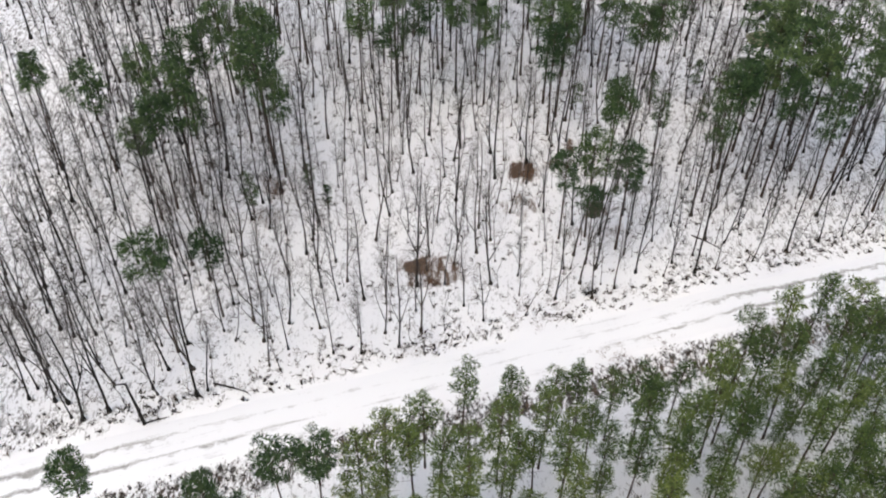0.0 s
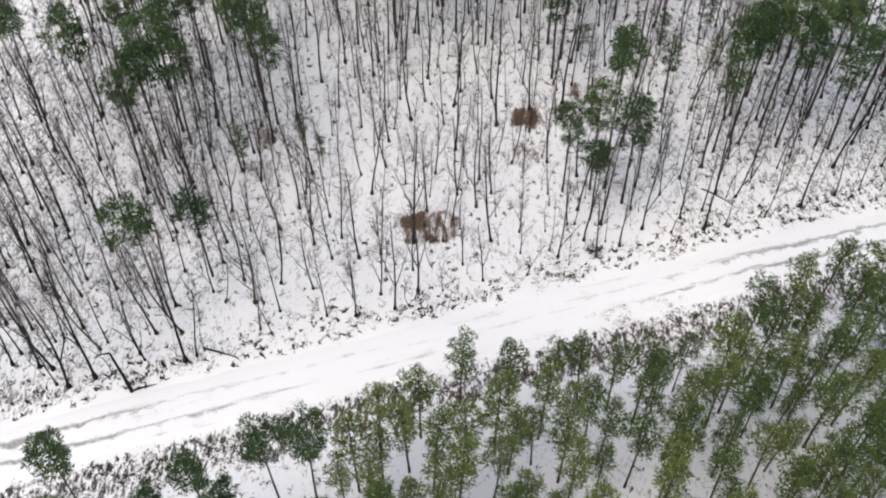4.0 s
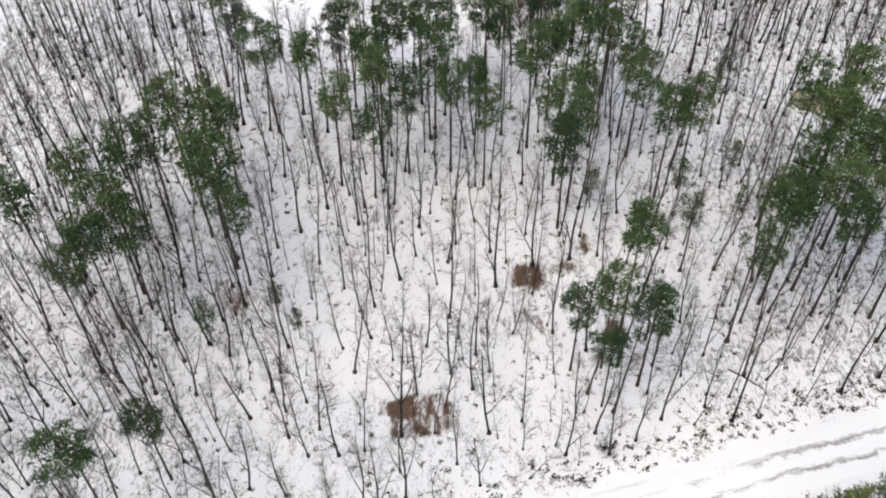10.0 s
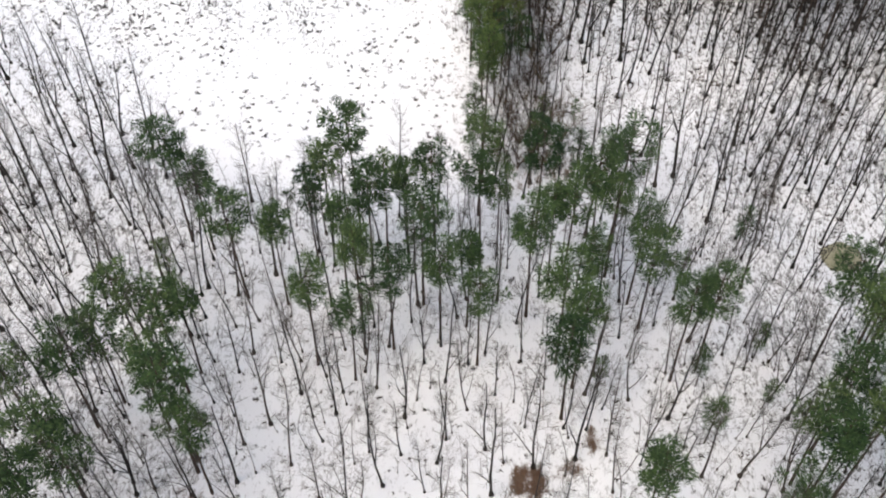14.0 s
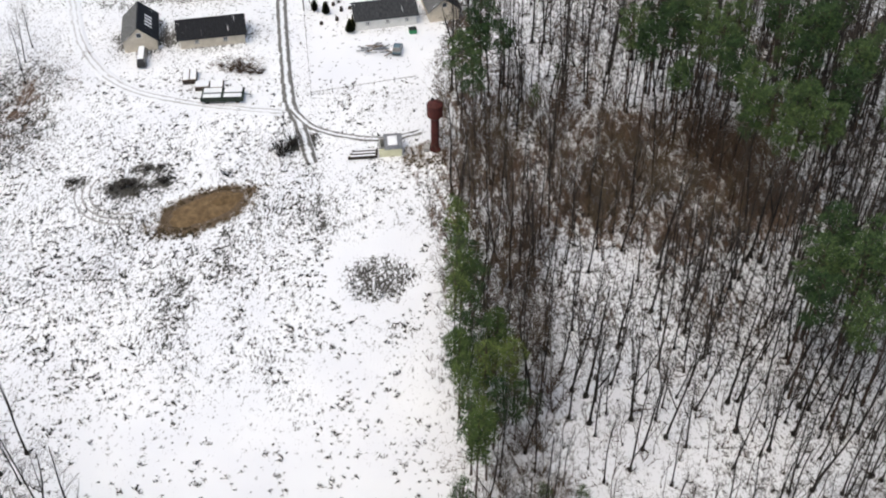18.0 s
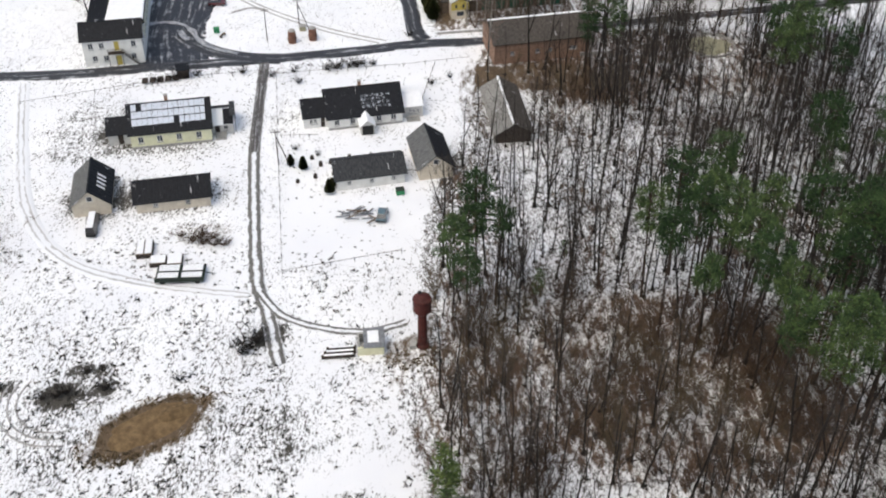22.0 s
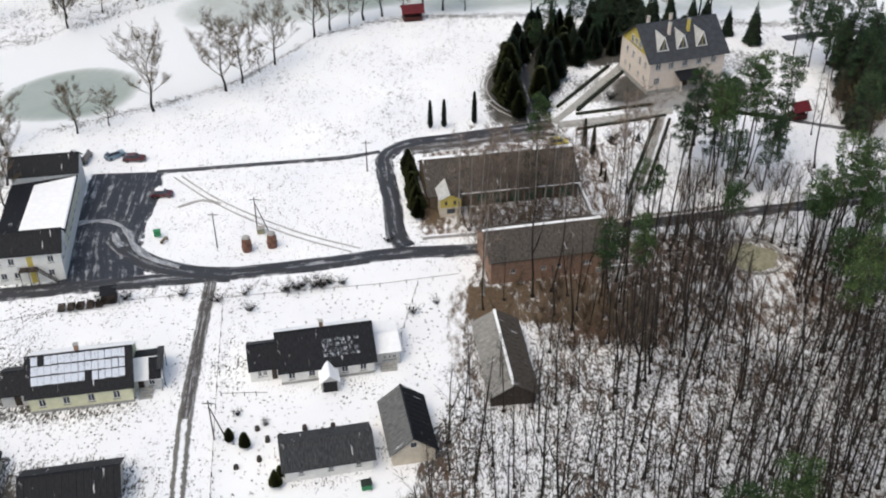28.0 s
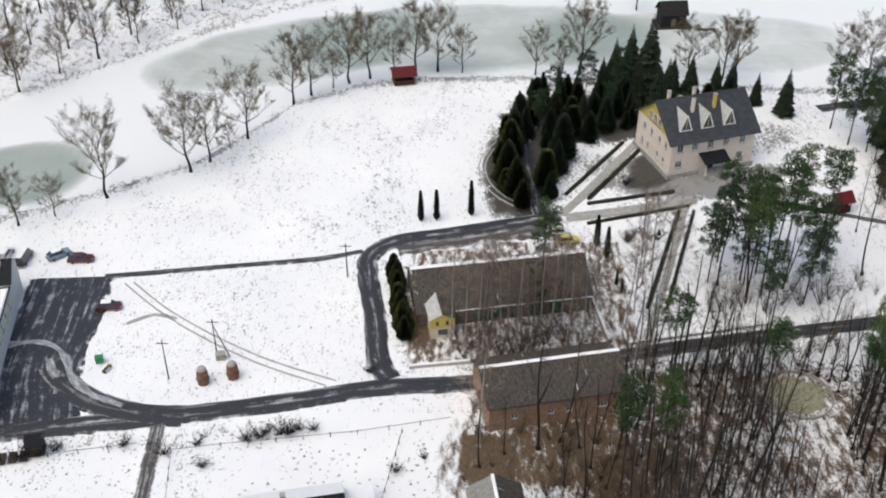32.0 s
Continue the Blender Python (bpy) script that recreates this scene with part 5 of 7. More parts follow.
for x in (-1.85, 1.85):
    for y in (-0.95, 0.95):
        b0 = part("deck_board", box(x - 1.75, x + 1.75, y - 0.85, y + 0.85, 1.003, 1.12, bevel=0.02), M_DKGREEN, wg)
        for q in range(4):
            part("snow_pad", box(x - 1.6, x + 1.6, y - 0.75 + 0.38 * q, y - 0.43 + 0.38 * q, 1.124, 1.2, bevel=0.02), M_SNOW, b0)
for x in (-2.7, 2.7):
    for y in (-1.7, 1.7):
        part("wheel", tube(bmesh.new(), [(x, y - 0.12, 0.42), (x, y + 0.12, 0.42)], [0.42, 0.42], 14), M_BLACK, wg)
part("rail", box(-3.8, 3.8, -1.98, -1.905, 0.6, 1.5), M_DKGREEN, wg)
part("drawbar", tube(bmesh.new(), [(3.8, 0, 0.85), (5.4, 0, 0.5)], [0.07, 0.05], 6), M_DKGREEN, wg)


def crate(label, place, turn, sx, sy, sz, planks, material=None):
    c = thing("crate", label, "crate", (place[0], place[1], 0), turn)
    part("body", box(-sx / 2, sx / 2, -sy / 2, sy / 2, 0, sz, bevel=0.03), material or M_DARKWOOD, c)
    for i in range(planks):
        a = -sx / 2 + sx * i / planks
        lid = part("lid_board", box(a + 0.04, a + sx / planks - 0.04, -sy / 2 - 0.05, sy / 2 + 0.05, sz + 0.003, sz + 0.07), M_WOOD, c)
        part("snow_cap", box(a + 0.1, a + sx / planks - 0.1, -sy / 2 + 0.1, sy / 2, sz + 0.073, sz + 0.2, bevel=0.04), M_SNOW, lid)
    return c


crate("low dark wooden crate under snow", (-45.4, 22.0), 8, 2.6, 3.8, 0.9, 2)
crate("low dark wooden crate under snow", (-42.6, 18.9), 6, 2.6, 2.0, 0.8, 1)
crate("low dark wooden crate under snow", (-40.0, 19.2), 6, 2.4, 2.6, 0.7, 1)
lad = thing("ladder", "long wooden ladder lying in brown brush", "ladder", (-37.5, 25.4, 0.35), 16)
for y in (-0.35, 0.35):
    part("side_rail", tube(bmesh.new(), [(-3.2, y, 0), (3.2, y, 0.1)], [0.05, 0.05], 5), M_WOOD, lad)
for i in range(10):
    part("rung", tube(bmesh.new(), [(-2.9 + 0.64 * i, -0.35, 0.02), (-2.9 + 0.64 * i, 0.35, 0.02)], [0.035, 0.035], 5), M_WOOD, lad)

# pump hut and pipe stack beside the tower
hut = thing("pump_hut", "small pale yellow brick hut with a tilted sheet roof", "hut", (-7.6, -0.4, 0), 6)
part("wall", box(-1.9, 1.9, -1.6, -1.3, 0, 1.5), M_YELLOW, hut)
part("wall", box(-1.9, -1.6, -1.295, 1.6, 0, 1.6), M_CONCRETE, hut)
part("wall", box(1.6, 1.9, -1.295, 1.6, 0, 1.6), M_CONCRETE, hut)
part("wall", box(-1.595, 1.595, 1.3, 1.6, 0, 1.7), M_CONCRETE, hut)
part("roof_sheet", solid([(-1.0, -1.8, 1.62), (2.1, -1.8, 1.62), (2.1, 1.8, 2.2), (-1.0, 1.8, 2.2), (-1.0, -1.8, 1.7), (2.1, -1.8, 1.7), (2.1, 1.8, 2.28), (-1.0, 1.8, 2.28)]), M_STEEL, hut)
part("snow_patch", solid([(-0.4, -0.9, 1.85), (1.2, -0.9, 1.85), (1.2, 1.2, 2.19), (-0.4, 1.2, 2.19), (-0.4, -0.9, 1.9), (1.2, -0.9, 1.9), (1.2, 1.2, 2.25), (-0.4, 1.2, 2.25)]), M_SNOW, hut)
for i, (y, r0) in enumerate(((-1.3, 0.3), (-0.55, 0.35), (0.3, 0.3))):
    pp = thing("pipe", "dark steel pipe with snow lying beside the hut", "pipe", (-12.2, -1.2 + y, 0.3), 6, "pipes beside the hut")
    part("shell", tube(bmesh.new(), [(-2.4 + 0.3 * i, 0, 0), (2.5, 0, 0)], [r0, r0], 12), M_DARKWOOD, pp)
    part("snow_cap", box(-2.0 + 0.3 * i, 2.2, -0.18, 0.18, r0 - 0.02, r0 + 0.1, bevel=0.04), M_SNOW, pp)

# scrap heap in the garden
rs = random.Random(17)
for i in range(16):
    x, y, a = -12.0 + rs.uniform(-2.2, 3.6), 31.4 + rs.uniform(-1.5, 1.5), rs.gauss(10, 22)
    q = thing("plank", "weathered plank on a snowy scrap heap", "plank", (x, y, 0.15 + rs.uniform(0, 0.4)), a, "scrap heap planks")
    part("board", box(-1.2, 1.2, -0.14, 0.14, 0, 0.08), M_STEEL if i % 3 else M_WOOD, q)

# two rusty bell-shaped tanks and a box on the green
for i, (x, y) in enumerate(((-29.6, 93.9), (-25.3, 95.2))):
    t0 = thing("rusty_tank", "upright rusty bell-shaped tank with pale cap", "tank", (x, y, 0.05), 0, "tanks on the green")
    part("shell", lathe([(0.85, 0), (0.88, 0.5), (0.86, 2.0), (0.74, 2.7)], 18), M_RUSTY, t0)
    part("cap", lathe([(0.76, 2.703), (0.56, 3.0), (0.2, 3.1)], 18), M_CONCRETE, t0)
    part("hoop", lathe([(1.0, 0.9), (1.02, 0.94), (1.02, 1.0), (1.0, 1.04)], 18), M_RUSTY, t0)
bx = thing("wooden_box", "small pale wooden box on the snowy green", "box", (-28.0, 99.6, 0.05), 10)
part("body", box(-0.7, 0.7, -0.6, 0.6, 0, 1.0, bevel=0.03), M_STRAW, bx)
part("lid", box(-0.75, 0.75, -0.65, 0.65, 1.003, 1.1, bevel=0.02), M_CONCRETE, bx)


def pole(label, place, tall, arms=1, brace=False):
    p = thing("utility_pole", label, "pole", (place[0], place[1], height(*place)), 0, "poles")
    part("shaft", tube(bmesh.new(), [(0, 0, -0.3), (0, 0, tall)], [0.12, 0.08], 8), M_DARKWOOD, p)
    part("cross_arm", box(-0.9, 0.9, -0.05, 0.05, tall - 0.6, tall - 0.48), M_DARKWOOD, p)
    for x in (-0.75, 0.75):
        part("insulator", lathe([(0.05, tall - 0.478), (0.07, tall - 0.4), (0.03, tall - 0.3)], 8, at=(x, 0)), M_FRAME, p)
    if brace:
        part("brace", tube(bmesh.new(), [(2.2, -0.6, -0.2), (0.1, 0, tall * 0.8)], [0.1, 0.08], 7), M_DARKWOOD, p)
    return p


pole("wooden utility pole on the snowy green", (-35.1, 94.8), 7.5)
pole("braced wooden utility pole on the green", (-28.8, 100.6), 7.0, brace=True)
pole("wooden utility pole beside the lane", (-10.1, 121.4), 7.0)
pole("braced wooden utility pole beside the farm track", (-26.8, 47.0), 7.5, brace=True)

bn = thing("waste_bin", "green waste bin at the lot's edge", "bin", (-46.6, 98.4, 0.05), 15)
part("body", box(-0.6, 0.6, -0.45, 0.45, 0.1, 1.1, bevel=0.05), M_GREEN, bn)
part("lid", box(-0.65, 0.65, -0.5, 0.5, 1.103, 1.2, bevel=0.03), M_GREEN, bn)
sh = thing("bench", "dark slatted bench at the lot's edge", "bench", (-45.0, 96.6, 0.05), 70)
for i in range(4):
    part("slat", box(-0.9, 0.9, -0.3 + 0.16 * i, -0.18 + 0.16 * i, 0.45, 0.5), M_WOOD, sh)
for x in (-0.75, 0.75):
    part("leg", box(x - 0.05, x + 0.05, -0.28, 0.3, 0, 0.447), M_DARKWOOD, sh)


def gazebo(label, place, turn, s=1.0):
    g = thing("gazebo", label, "gazebo", (place[0], place[1], height(*place)), turn)
    part("floor", box(-2.4 * s, 2.4 * s, -2.0 * s, 2.0 * s, -0.1, 0.25), M_DARKWOOD, g)
    for x in (-2.2 * s, 2.2 * s):
        for y in (-1.8 * s, 1.8 * s):
            part("post", box(x - 0.08, x + 0.08, y - 0.08, y + 0.08, 0.252, 2.5), M_RUST, g)
    for y0, y1 in ((-1.86 * s, -1.76 * s), (1.76 * s, 1.86 * s)):
        part("parapet", box(-2.1 * s, 2.1 * s, y0, y1, 0.255, 1.15), M_RUST, g)
    for x0, x1 in ((-2.26 * s, -2.16 * s), (2.16 * s, 2.26 * s)):
        part("parapet", box(x0, x1, -1.7 * s, 1.7 * s, 0.255, 1.15), M_RUST, g)
    r = part("roof", slope_mesh(5.0 * s, 2.1 * s, 1.3, 0.4, 0.08, 0.5), M_RED_ROOF, g)
    r.matrix_basis = Matrix.Translation((-2.5 * s, -2.1 * s, 2.5))
    r = part("roof", slope_mesh(5.0 * s, 2.1 * s, 1.3, 0.4, 0.08, 0.5), M_RED_ROOF, g)
    r.matrix_basis = Matrix.Translation((2.5 * s, 2.1 * s, 2.5)) @ Matrix.Rotation(radians(180), 4, "Z")
    return g


gazebo("red-roofed wooden gazebo by the pond", (-3.6, 196.4), 12)
gazebo("small red-roofed gazebo in the garden", (80.5, 143.0), 20, 0.7)
ph = thing("pond_hut", "dark wooden hut on a platform in the frozen pond", "hut", (63.5, 232, 0.4), 6)
part("platform", box(-4.2, 4.8, -3.2, 3.2, 0.1, 0.45), M_DARKWOOD, ph)
part("wall", box(-3.2, 3.2, -2.4, 2.4, 0.453, 4.0), M_TAR, ph)
r = part("roof", slope_mesh(6.4, 2.4, 2.4, 0.5, 0.12), M_TAR, ph)
r.matrix_basis = Matrix.Translation((-3.2, -2.4, 4.0))
r = part("roof", slope_mesh(6.4, 2.4, 2.4, 0.5, 0.12), M_TAR, ph)
r.matrix_basis = Matrix.Translation((3.2, 2.4, 4.0)) @ Matrix.Rotation(radians(180), 4, "Z")
part("door", box(-0.6, 0.6, -2.46, -2.41, 0.46, 2.5), M_WOOD, ph)
for x in (-3.8, 4.4):
    part("pile", lathe([(0.15, -1.0), (0.15, 0.1)], 8, at=(x, -2.8)), M_DARKWOOD, ph)
jt = thing("jetty_plank", "dark floating jetty on the ice", "jetty", (72.0, 228.6, 0.5), 4)
part("deck", box(-2.4, 2.4, -0.5, 0.5, 0, 0.25, bevel=0.03), M_DARKWOOD, jt)


def heap(name, label, place, rx, ry, tall, material, turn, seed):
    """A rounded, uneven heap."""
    bm = bmesh.new()
    n, m = 36, 10
    rings = []
    for j in range(m):
        t = j / (m - 1)
        ring = []
        for i in range(n):
            a = 2 * math.pi * i / n
            w = 1 + 0.16 * noise.noise((math.cos(a) * 1.6, math.sin(a) * 1.6, seed)) + 0.10 * noise.noise((math.cos(a) * 5, math.sin(a) * 5, seed))
            ring.append(bm.verts.new((rx * w * (1 - t) * math.cos(a), ry * w * (1 - t) * math.sin(a), -0.15 + tall * math.sin(t * math.pi / 2) * (1 + 0.3 * noise.noise((math.cos(a) * (1 - t) * 3, math.sin(a) * (1 - t) * 3, seed + 2))))))
        rings.append(ring)
    for r0, r1 in zip(rings, rings[1:]):
        for i in range(n):
            bm.faces.new((r0[i], r0[(i + 1) % n], r1[(i + 1) % n], r1[i]))
    bmesh.ops.remove_doubles(bm, verts=bm.verts[:], dist=0.001)
    ob = mesh_object(name, bm, material, smooth=True)
    ob.matrix_basis = pose(place[0], place[1], height(*place), 0, 0, turn)
    return tagged(ob, label, "heap")


heap("soil_mound", "low brown heap of bare soil in the snowy field", (-36.2, -15.6), 8.0, 3.7, 0.5, M_MOUND, 33, 1.0)
heap("soil_mound", "small rough brown soil heap on the bare patch", (-33.8, -13.6), 3.4, 1.7, 1.2, M_MOUND, 30, 4.0)
heap("straw_mound", "round pale straw-coloured cover among trees", (59.7, 92.2), 5.0, 4.6, 0.9, M_STRAW, 0, 2.0)
heap("straw_mound", "pale straw-coloured heap in the wood", (50.0, -95.6), 3.0, 2.8, 0.8, M_STRAW, 0, 3.0)
ring0 = thing("tank_rim", "pale concrete rim round the straw cover", "rim", (59.7, 92.2, 0))
part("rim", lathe([(5.2, -0.1), (5.35, 0.5), (5.1, 0.55), (5.05, -0.1)], 32), M_CONCRETE, ring0)



# bedframe of old planks by the northern fence
for i in range(5):
    q = thing("plank", "dark plank of a pallet stack by the fence", "plank", (-57.5 + 1.5 * i, 76.8 + 0.3 * i, 0.35), 12, "pallet planks")
    part("board", box(-0.6, 0.6, -1.1, 1.1, 0, 0.1), M_DARKWOOD, q)
wp = thing("shed_lean_to", "dark tarred lean-to by the northern fence", "shed", (-50.2, 79.2, 0), 12)
part("body", box(-1.2, 1.2, -1.0, 1.0, 0, 2.0, bevel=0.04), M_DARKWOOD, wp)
part("roof_sheet", solid([(-1.4, -1.2, 1.95), (1.4, -1.2, 1.95), (1.4, 1.2, 2.3), (-1.4, 1.2, 2.3), (-1.4, -1.2, 2.03), (1.4, -1.2, 2.03), (1.4, 1.2, 2.38), (-1.4, 1.2, 2.38)]), M_ROOF_DARK, wp)
# yard odds and ends round the white shed
ro = random.Random(23)
for i, (x, y) in enumerate(((-19.2, 46.8), (-17.5, 47.6), (-15.4, 46.4), (-12.6, 47.4), (-21.0, 49.0), (-8.2, 46.8), (-6.0, 47.8), (-16.6, 44.0), (-19.8, 43.0), (-22.8, 41.6), (-14.2, 49.2), (-10.2, 49.6))):
    q = thing("stump", "dark sawn stump poking out of the snow", "stump", (x, y, -0.05), ro.uniform(0, 360), "stumps in the garden")
    part("wood", lathe([(0.42, 0), (0.36, 0.3), (0.33, 0.55 + 0.4 * ro.random())], 9), M_DARKWOOD, q)
kb = thing("compost_bin", "bright green garden bin beside the shed", "bin", (-4.6, 38.2, 0), 14)
part("body", box(-0.7, 0.7, -0.6, 0.6, 0, 0.9, bevel=0.05), M_GREEN, kb)
part("lid", box(-0.75, 0.75, -0.65, 0.65, 0.903, 1.0, bevel=0.03), M_DKGREEN, kb)


# ---- trees ----
def limb(bm, r, p, d, length, rad, up, bend=0.14, seg=2, sides=3):
    pts, rr = [Vector(p)], [rad]
    d = Vector(d)
    for i in range(seg):
        d = (d + Vector((r.uniform(-bend, bend), r.uniform(-bend, bend), up + r.uniform(-bend, bend) * 0.5))).normalized()
        pts.append(pts[-1] + d * (length / seg))
        rr.append(max(0.006, rad * (1 - (i + 1) / seg * 0.85)))
    tube(bm, pts, rr, sides, cap=False)
    return pts, d


def blade(bm, p, d, length, width, r):
    """A thin flat twig or needle tuft."""
    d = Vector(d).normalized()
    s = d.cross(Vector((r.uniform(-1, 1), r.uniform(-1, 1), r.uniform(-1, 1)))).normalized() * width
    p = Vector(p)
    bm.faces.new((bm.verts.new(p - s), bm.verts.new(p + s), bm.verts.new(p + d * length)))


def make_bare(seed, tall, spread=0.17, first=0.42, limbs=13, twigs=7, stem=0.011, lean=0.02, sub=0, fine=0.016, up=0.16, rise=(0.35, 0.9), fork=0):
    r = random.Random(seed)
    trunk, crown = bmesh.new(), bmesh.new()
    pts, rr, x, y = [], [], 0.0, 0.0
    n = 7
    dx, dy = r.uniform(-lean, lean), r.uniform(-lean, lean)
    ba, bp, bs = r.uniform(0, 6.283), r.uniform(0, 3.0), lean * tall * 0.35
    for i in range(n + 1):
        k = i / n
        bow = bs * (math.sin(bp + 4.5 * k) - math.sin(bp))
        pts.append(Vector((x + bow * math.cos(ba), y + bow * math.sin(ba), tall * k)))
        rr.append(tall * stem * (1.0 - 0.74 * k) + 0.010)
        x += (dx + r.uniform(-0.012, 0.012)) * tall / n * 2
        y += (dy + r.uniform(-0.012, 0.012)) * tall / n * 2
    r0 = rr[0]
    tube(trunk, [pts[0] + Vector((0, 0, -0.3)), pts[0] + Vector((0, 0, 0.32)), pts[0].lerp(pts[1], 0.35)] + pts[1:], [r0 * 2.0 + 0.06, r0 * 1.6 + 0.04, r0] + rr[1:], 5)
    for q in range(fork):
        j = r.choice((1, 2, 3))
        a = r.uniform(0, 6.283)
        lp, ld = limb(trunk, r, pts[j], (math.cos(a) * 0.38, math.sin(a) * 0.38, 1), tall * r.uniform(0.35, 0.55), rr[j] * 0.75, 0.05, 0.10, 3)
        for u in range(limbs // 3):
            b = r.uniform(0, 6.283)
            sp, sd = limb(crown, r, lp[1].lerp(lp[3], r.random()), (math.cos(b), math.sin(b), 0.6), tall * spread * 0.6, 0.02, 0.12)
            for w in range(twigs // 2):
                b = r.uniform(0, 6.283)
                blade(crown, sp[0].lerp(sp[-1], r.uniform(0.3, 1)), (math.cos(b), math.sin(b), r.uniform(0.2, 1.2)), tall * 0.07, fine, r)
    for i in range(limbs):
        k = first + (0.97 - first) * (i + r.random()) / limbs
        a = r.uniform(0, 2 * math.pi)
        j = min(n - 1, int(k * n))
        p = pts[j].lerp(pts[j + 1], k * n - j)
        ln = tall * spread * (1.25 - 0.8 * abs(k - first - 0.15)) * r.uniform(0.6, 1.25)
        el = r.uniform(*rise)
        lp, ld = limb(crown, r, p, (math.cos(a), math.sin(a), el), ln, 0.010 + tall * stem * 0.30 * (1.1 - k), up)
        lines = [lp]
        for q in range(sub):
            b = r.uniform(0, 2 * math.pi)
            lines.append(limb(crown, r, lp[1].lerp(lp[2], r.random()), ld + Vector((math.cos(b), math.sin(b), 0.2)) * 0.8, ln * r.uniform(0.4, 0.75), 0.012 + tall * stem * 0.08, 0.12)[0])
        for q in range(twigs * len(lines)):
            lq = lines[q % len(lines)]
            u = r.uniform(0.25, 1.0) * 2
            jj = min(1, int(u))
            tp = lq[jj].lerp(lq[jj + 1], u - jj)
            b = r.uniform(0, 2 * math.pi)
            blade(crown, tp, Vector((math.cos(b), math.sin(b), r.uniform(0.2, 1.2))), r.uniform(0.06, 0.11) * tall * (0.5 + spread * 2.2), fine, r)
    return trunk, crown


def needle_clump(bm, r, c, size, count, flat=0.75, long=0.42, wide=0.085):
    """A cushion of short needle sprays pointing outwards and up."""
    c = Vector(c)
    for i in range(count):
        d = Vector((r.gauss(0, 1), r.gauss(0, 1), r.gauss(0.3, 0.8) * flat)).normalized()
        p = c + d * (size * r.uniform(0.25, 0.85))
        d = (d + Vector((r.gauss(0, 0.5), r.gauss(0, 0.5), r.gauss(0.25, 0.4)))).normalized()
        s = d.cross(Vector((r.gauss(0, 1), r.gauss(0, 1), r.gauss(0, 1)))).normalized() * size * wide * r.uniform(0.7, 1.3)
        tip = p + d * size * long * r.uniform(0.7, 1.3)
        bm.faces.new((bm.verts.new(p - s), bm.verts.new(p + s), bm.verts.new(tip)))


def make_pine(seed, tall, crown_from=0.6, reach=1.7, boughs=24, leaves=60, clump=0.75, point=0.35, wind=0.25):
    """Scots pine: long bare stem, then tiers of boughs that carry round cushions of needles."""
    r = random.Random(seed)
    trunk, crown = bmesh.new(), bmesh.new()
    n, x, y = 8, 0.0, 0.0
    pts, rr = [], []
    for i in range(n + 1):
        k = i / n
        pts.append(Vector((x, y, tall * 0.96 * k - (0.3 if i == 0 else 0))))
        rr.append(tall * 0.0072 * (1 - 0.78 * k) * (1.4 if i == 0 else 1) + 0.02)
        x += r.uniform(-0.022, 0.022) * tall / n
        y += r.uniform(-0.022, 0.022) * tall / n
    tube(trunk, pts, rr, 7)

    def stem(k):
        u = min(n - 0.001, max(0, k / 0.96 * n))
        j = int(u)
        return pts[j].lerp(pts[j + 1], u - j)

    wa = r.uniform(0, 6.283)
    for i in range(boughs):
        t = (i + r.random()) / boughs
        k = crown_from + (0.97 - crown_from) * t
        a = i * 2.4 + r.uniform(-0.6, 0.6)
        full = math.sin(math.pi * min(1.0, 0.22 + 0.62 * t)) if t < 0.55 else (1 - ((t - 0.55) / 0.45) ** 2 * (1 - point))
        out = reach * full * r.uniform(0.45, 1.15) * (1 + wind * math.cos(a - wa))
        root = stem(k - 0.02)
        c = root + Vector((math.cos(a) * out, math.sin(a) * out, out * r.uniform(0.15, 0.55) + 0.2))
        tube(crown, [root, root.lerp(c, 0.55) + Vector((0, 0, -0.12)), c], [0.05, 0.035, 0.015], 3, cap=False)
        size = clump * r.uniform(0.75, 1.25) * (0.8 + 0.35 * full)
        needle_clump(crown, r, c, size, int(leaves * size / clump))
        for q in range(2):
            b = a + r.uniform(-1.1, 1.1)
            needle_clump(crown, r, root.lerp(c, r.uniform(0.55, 0.95)) + Vector((math.cos(b), math.sin(b), r.uniform(-0.2, 0.5))) * size * 0.7, size * r.uniform(0.5, 0.8), leaves // 3)
    needle_clump(crown, r, stem(0.97), clump * 0.9, leaves)
    for i in range(9):
        k = r.uniform(crown_from * 0.5, crown_from)
        a = r.uniform(0, 6.28)
        p = stem(k)
        tube(crown, [p, p + Vector((math.cos(a), math.sin(a), r.uniform(-0.2, 0.2))) * r.uniform(0.5, 1.7)], [0.03, 0.01], 3, cap=False)
    for f in crown.faces:
        f.material_index = 1 if len(f.verts) == 4 else 0
    return trunk, crown


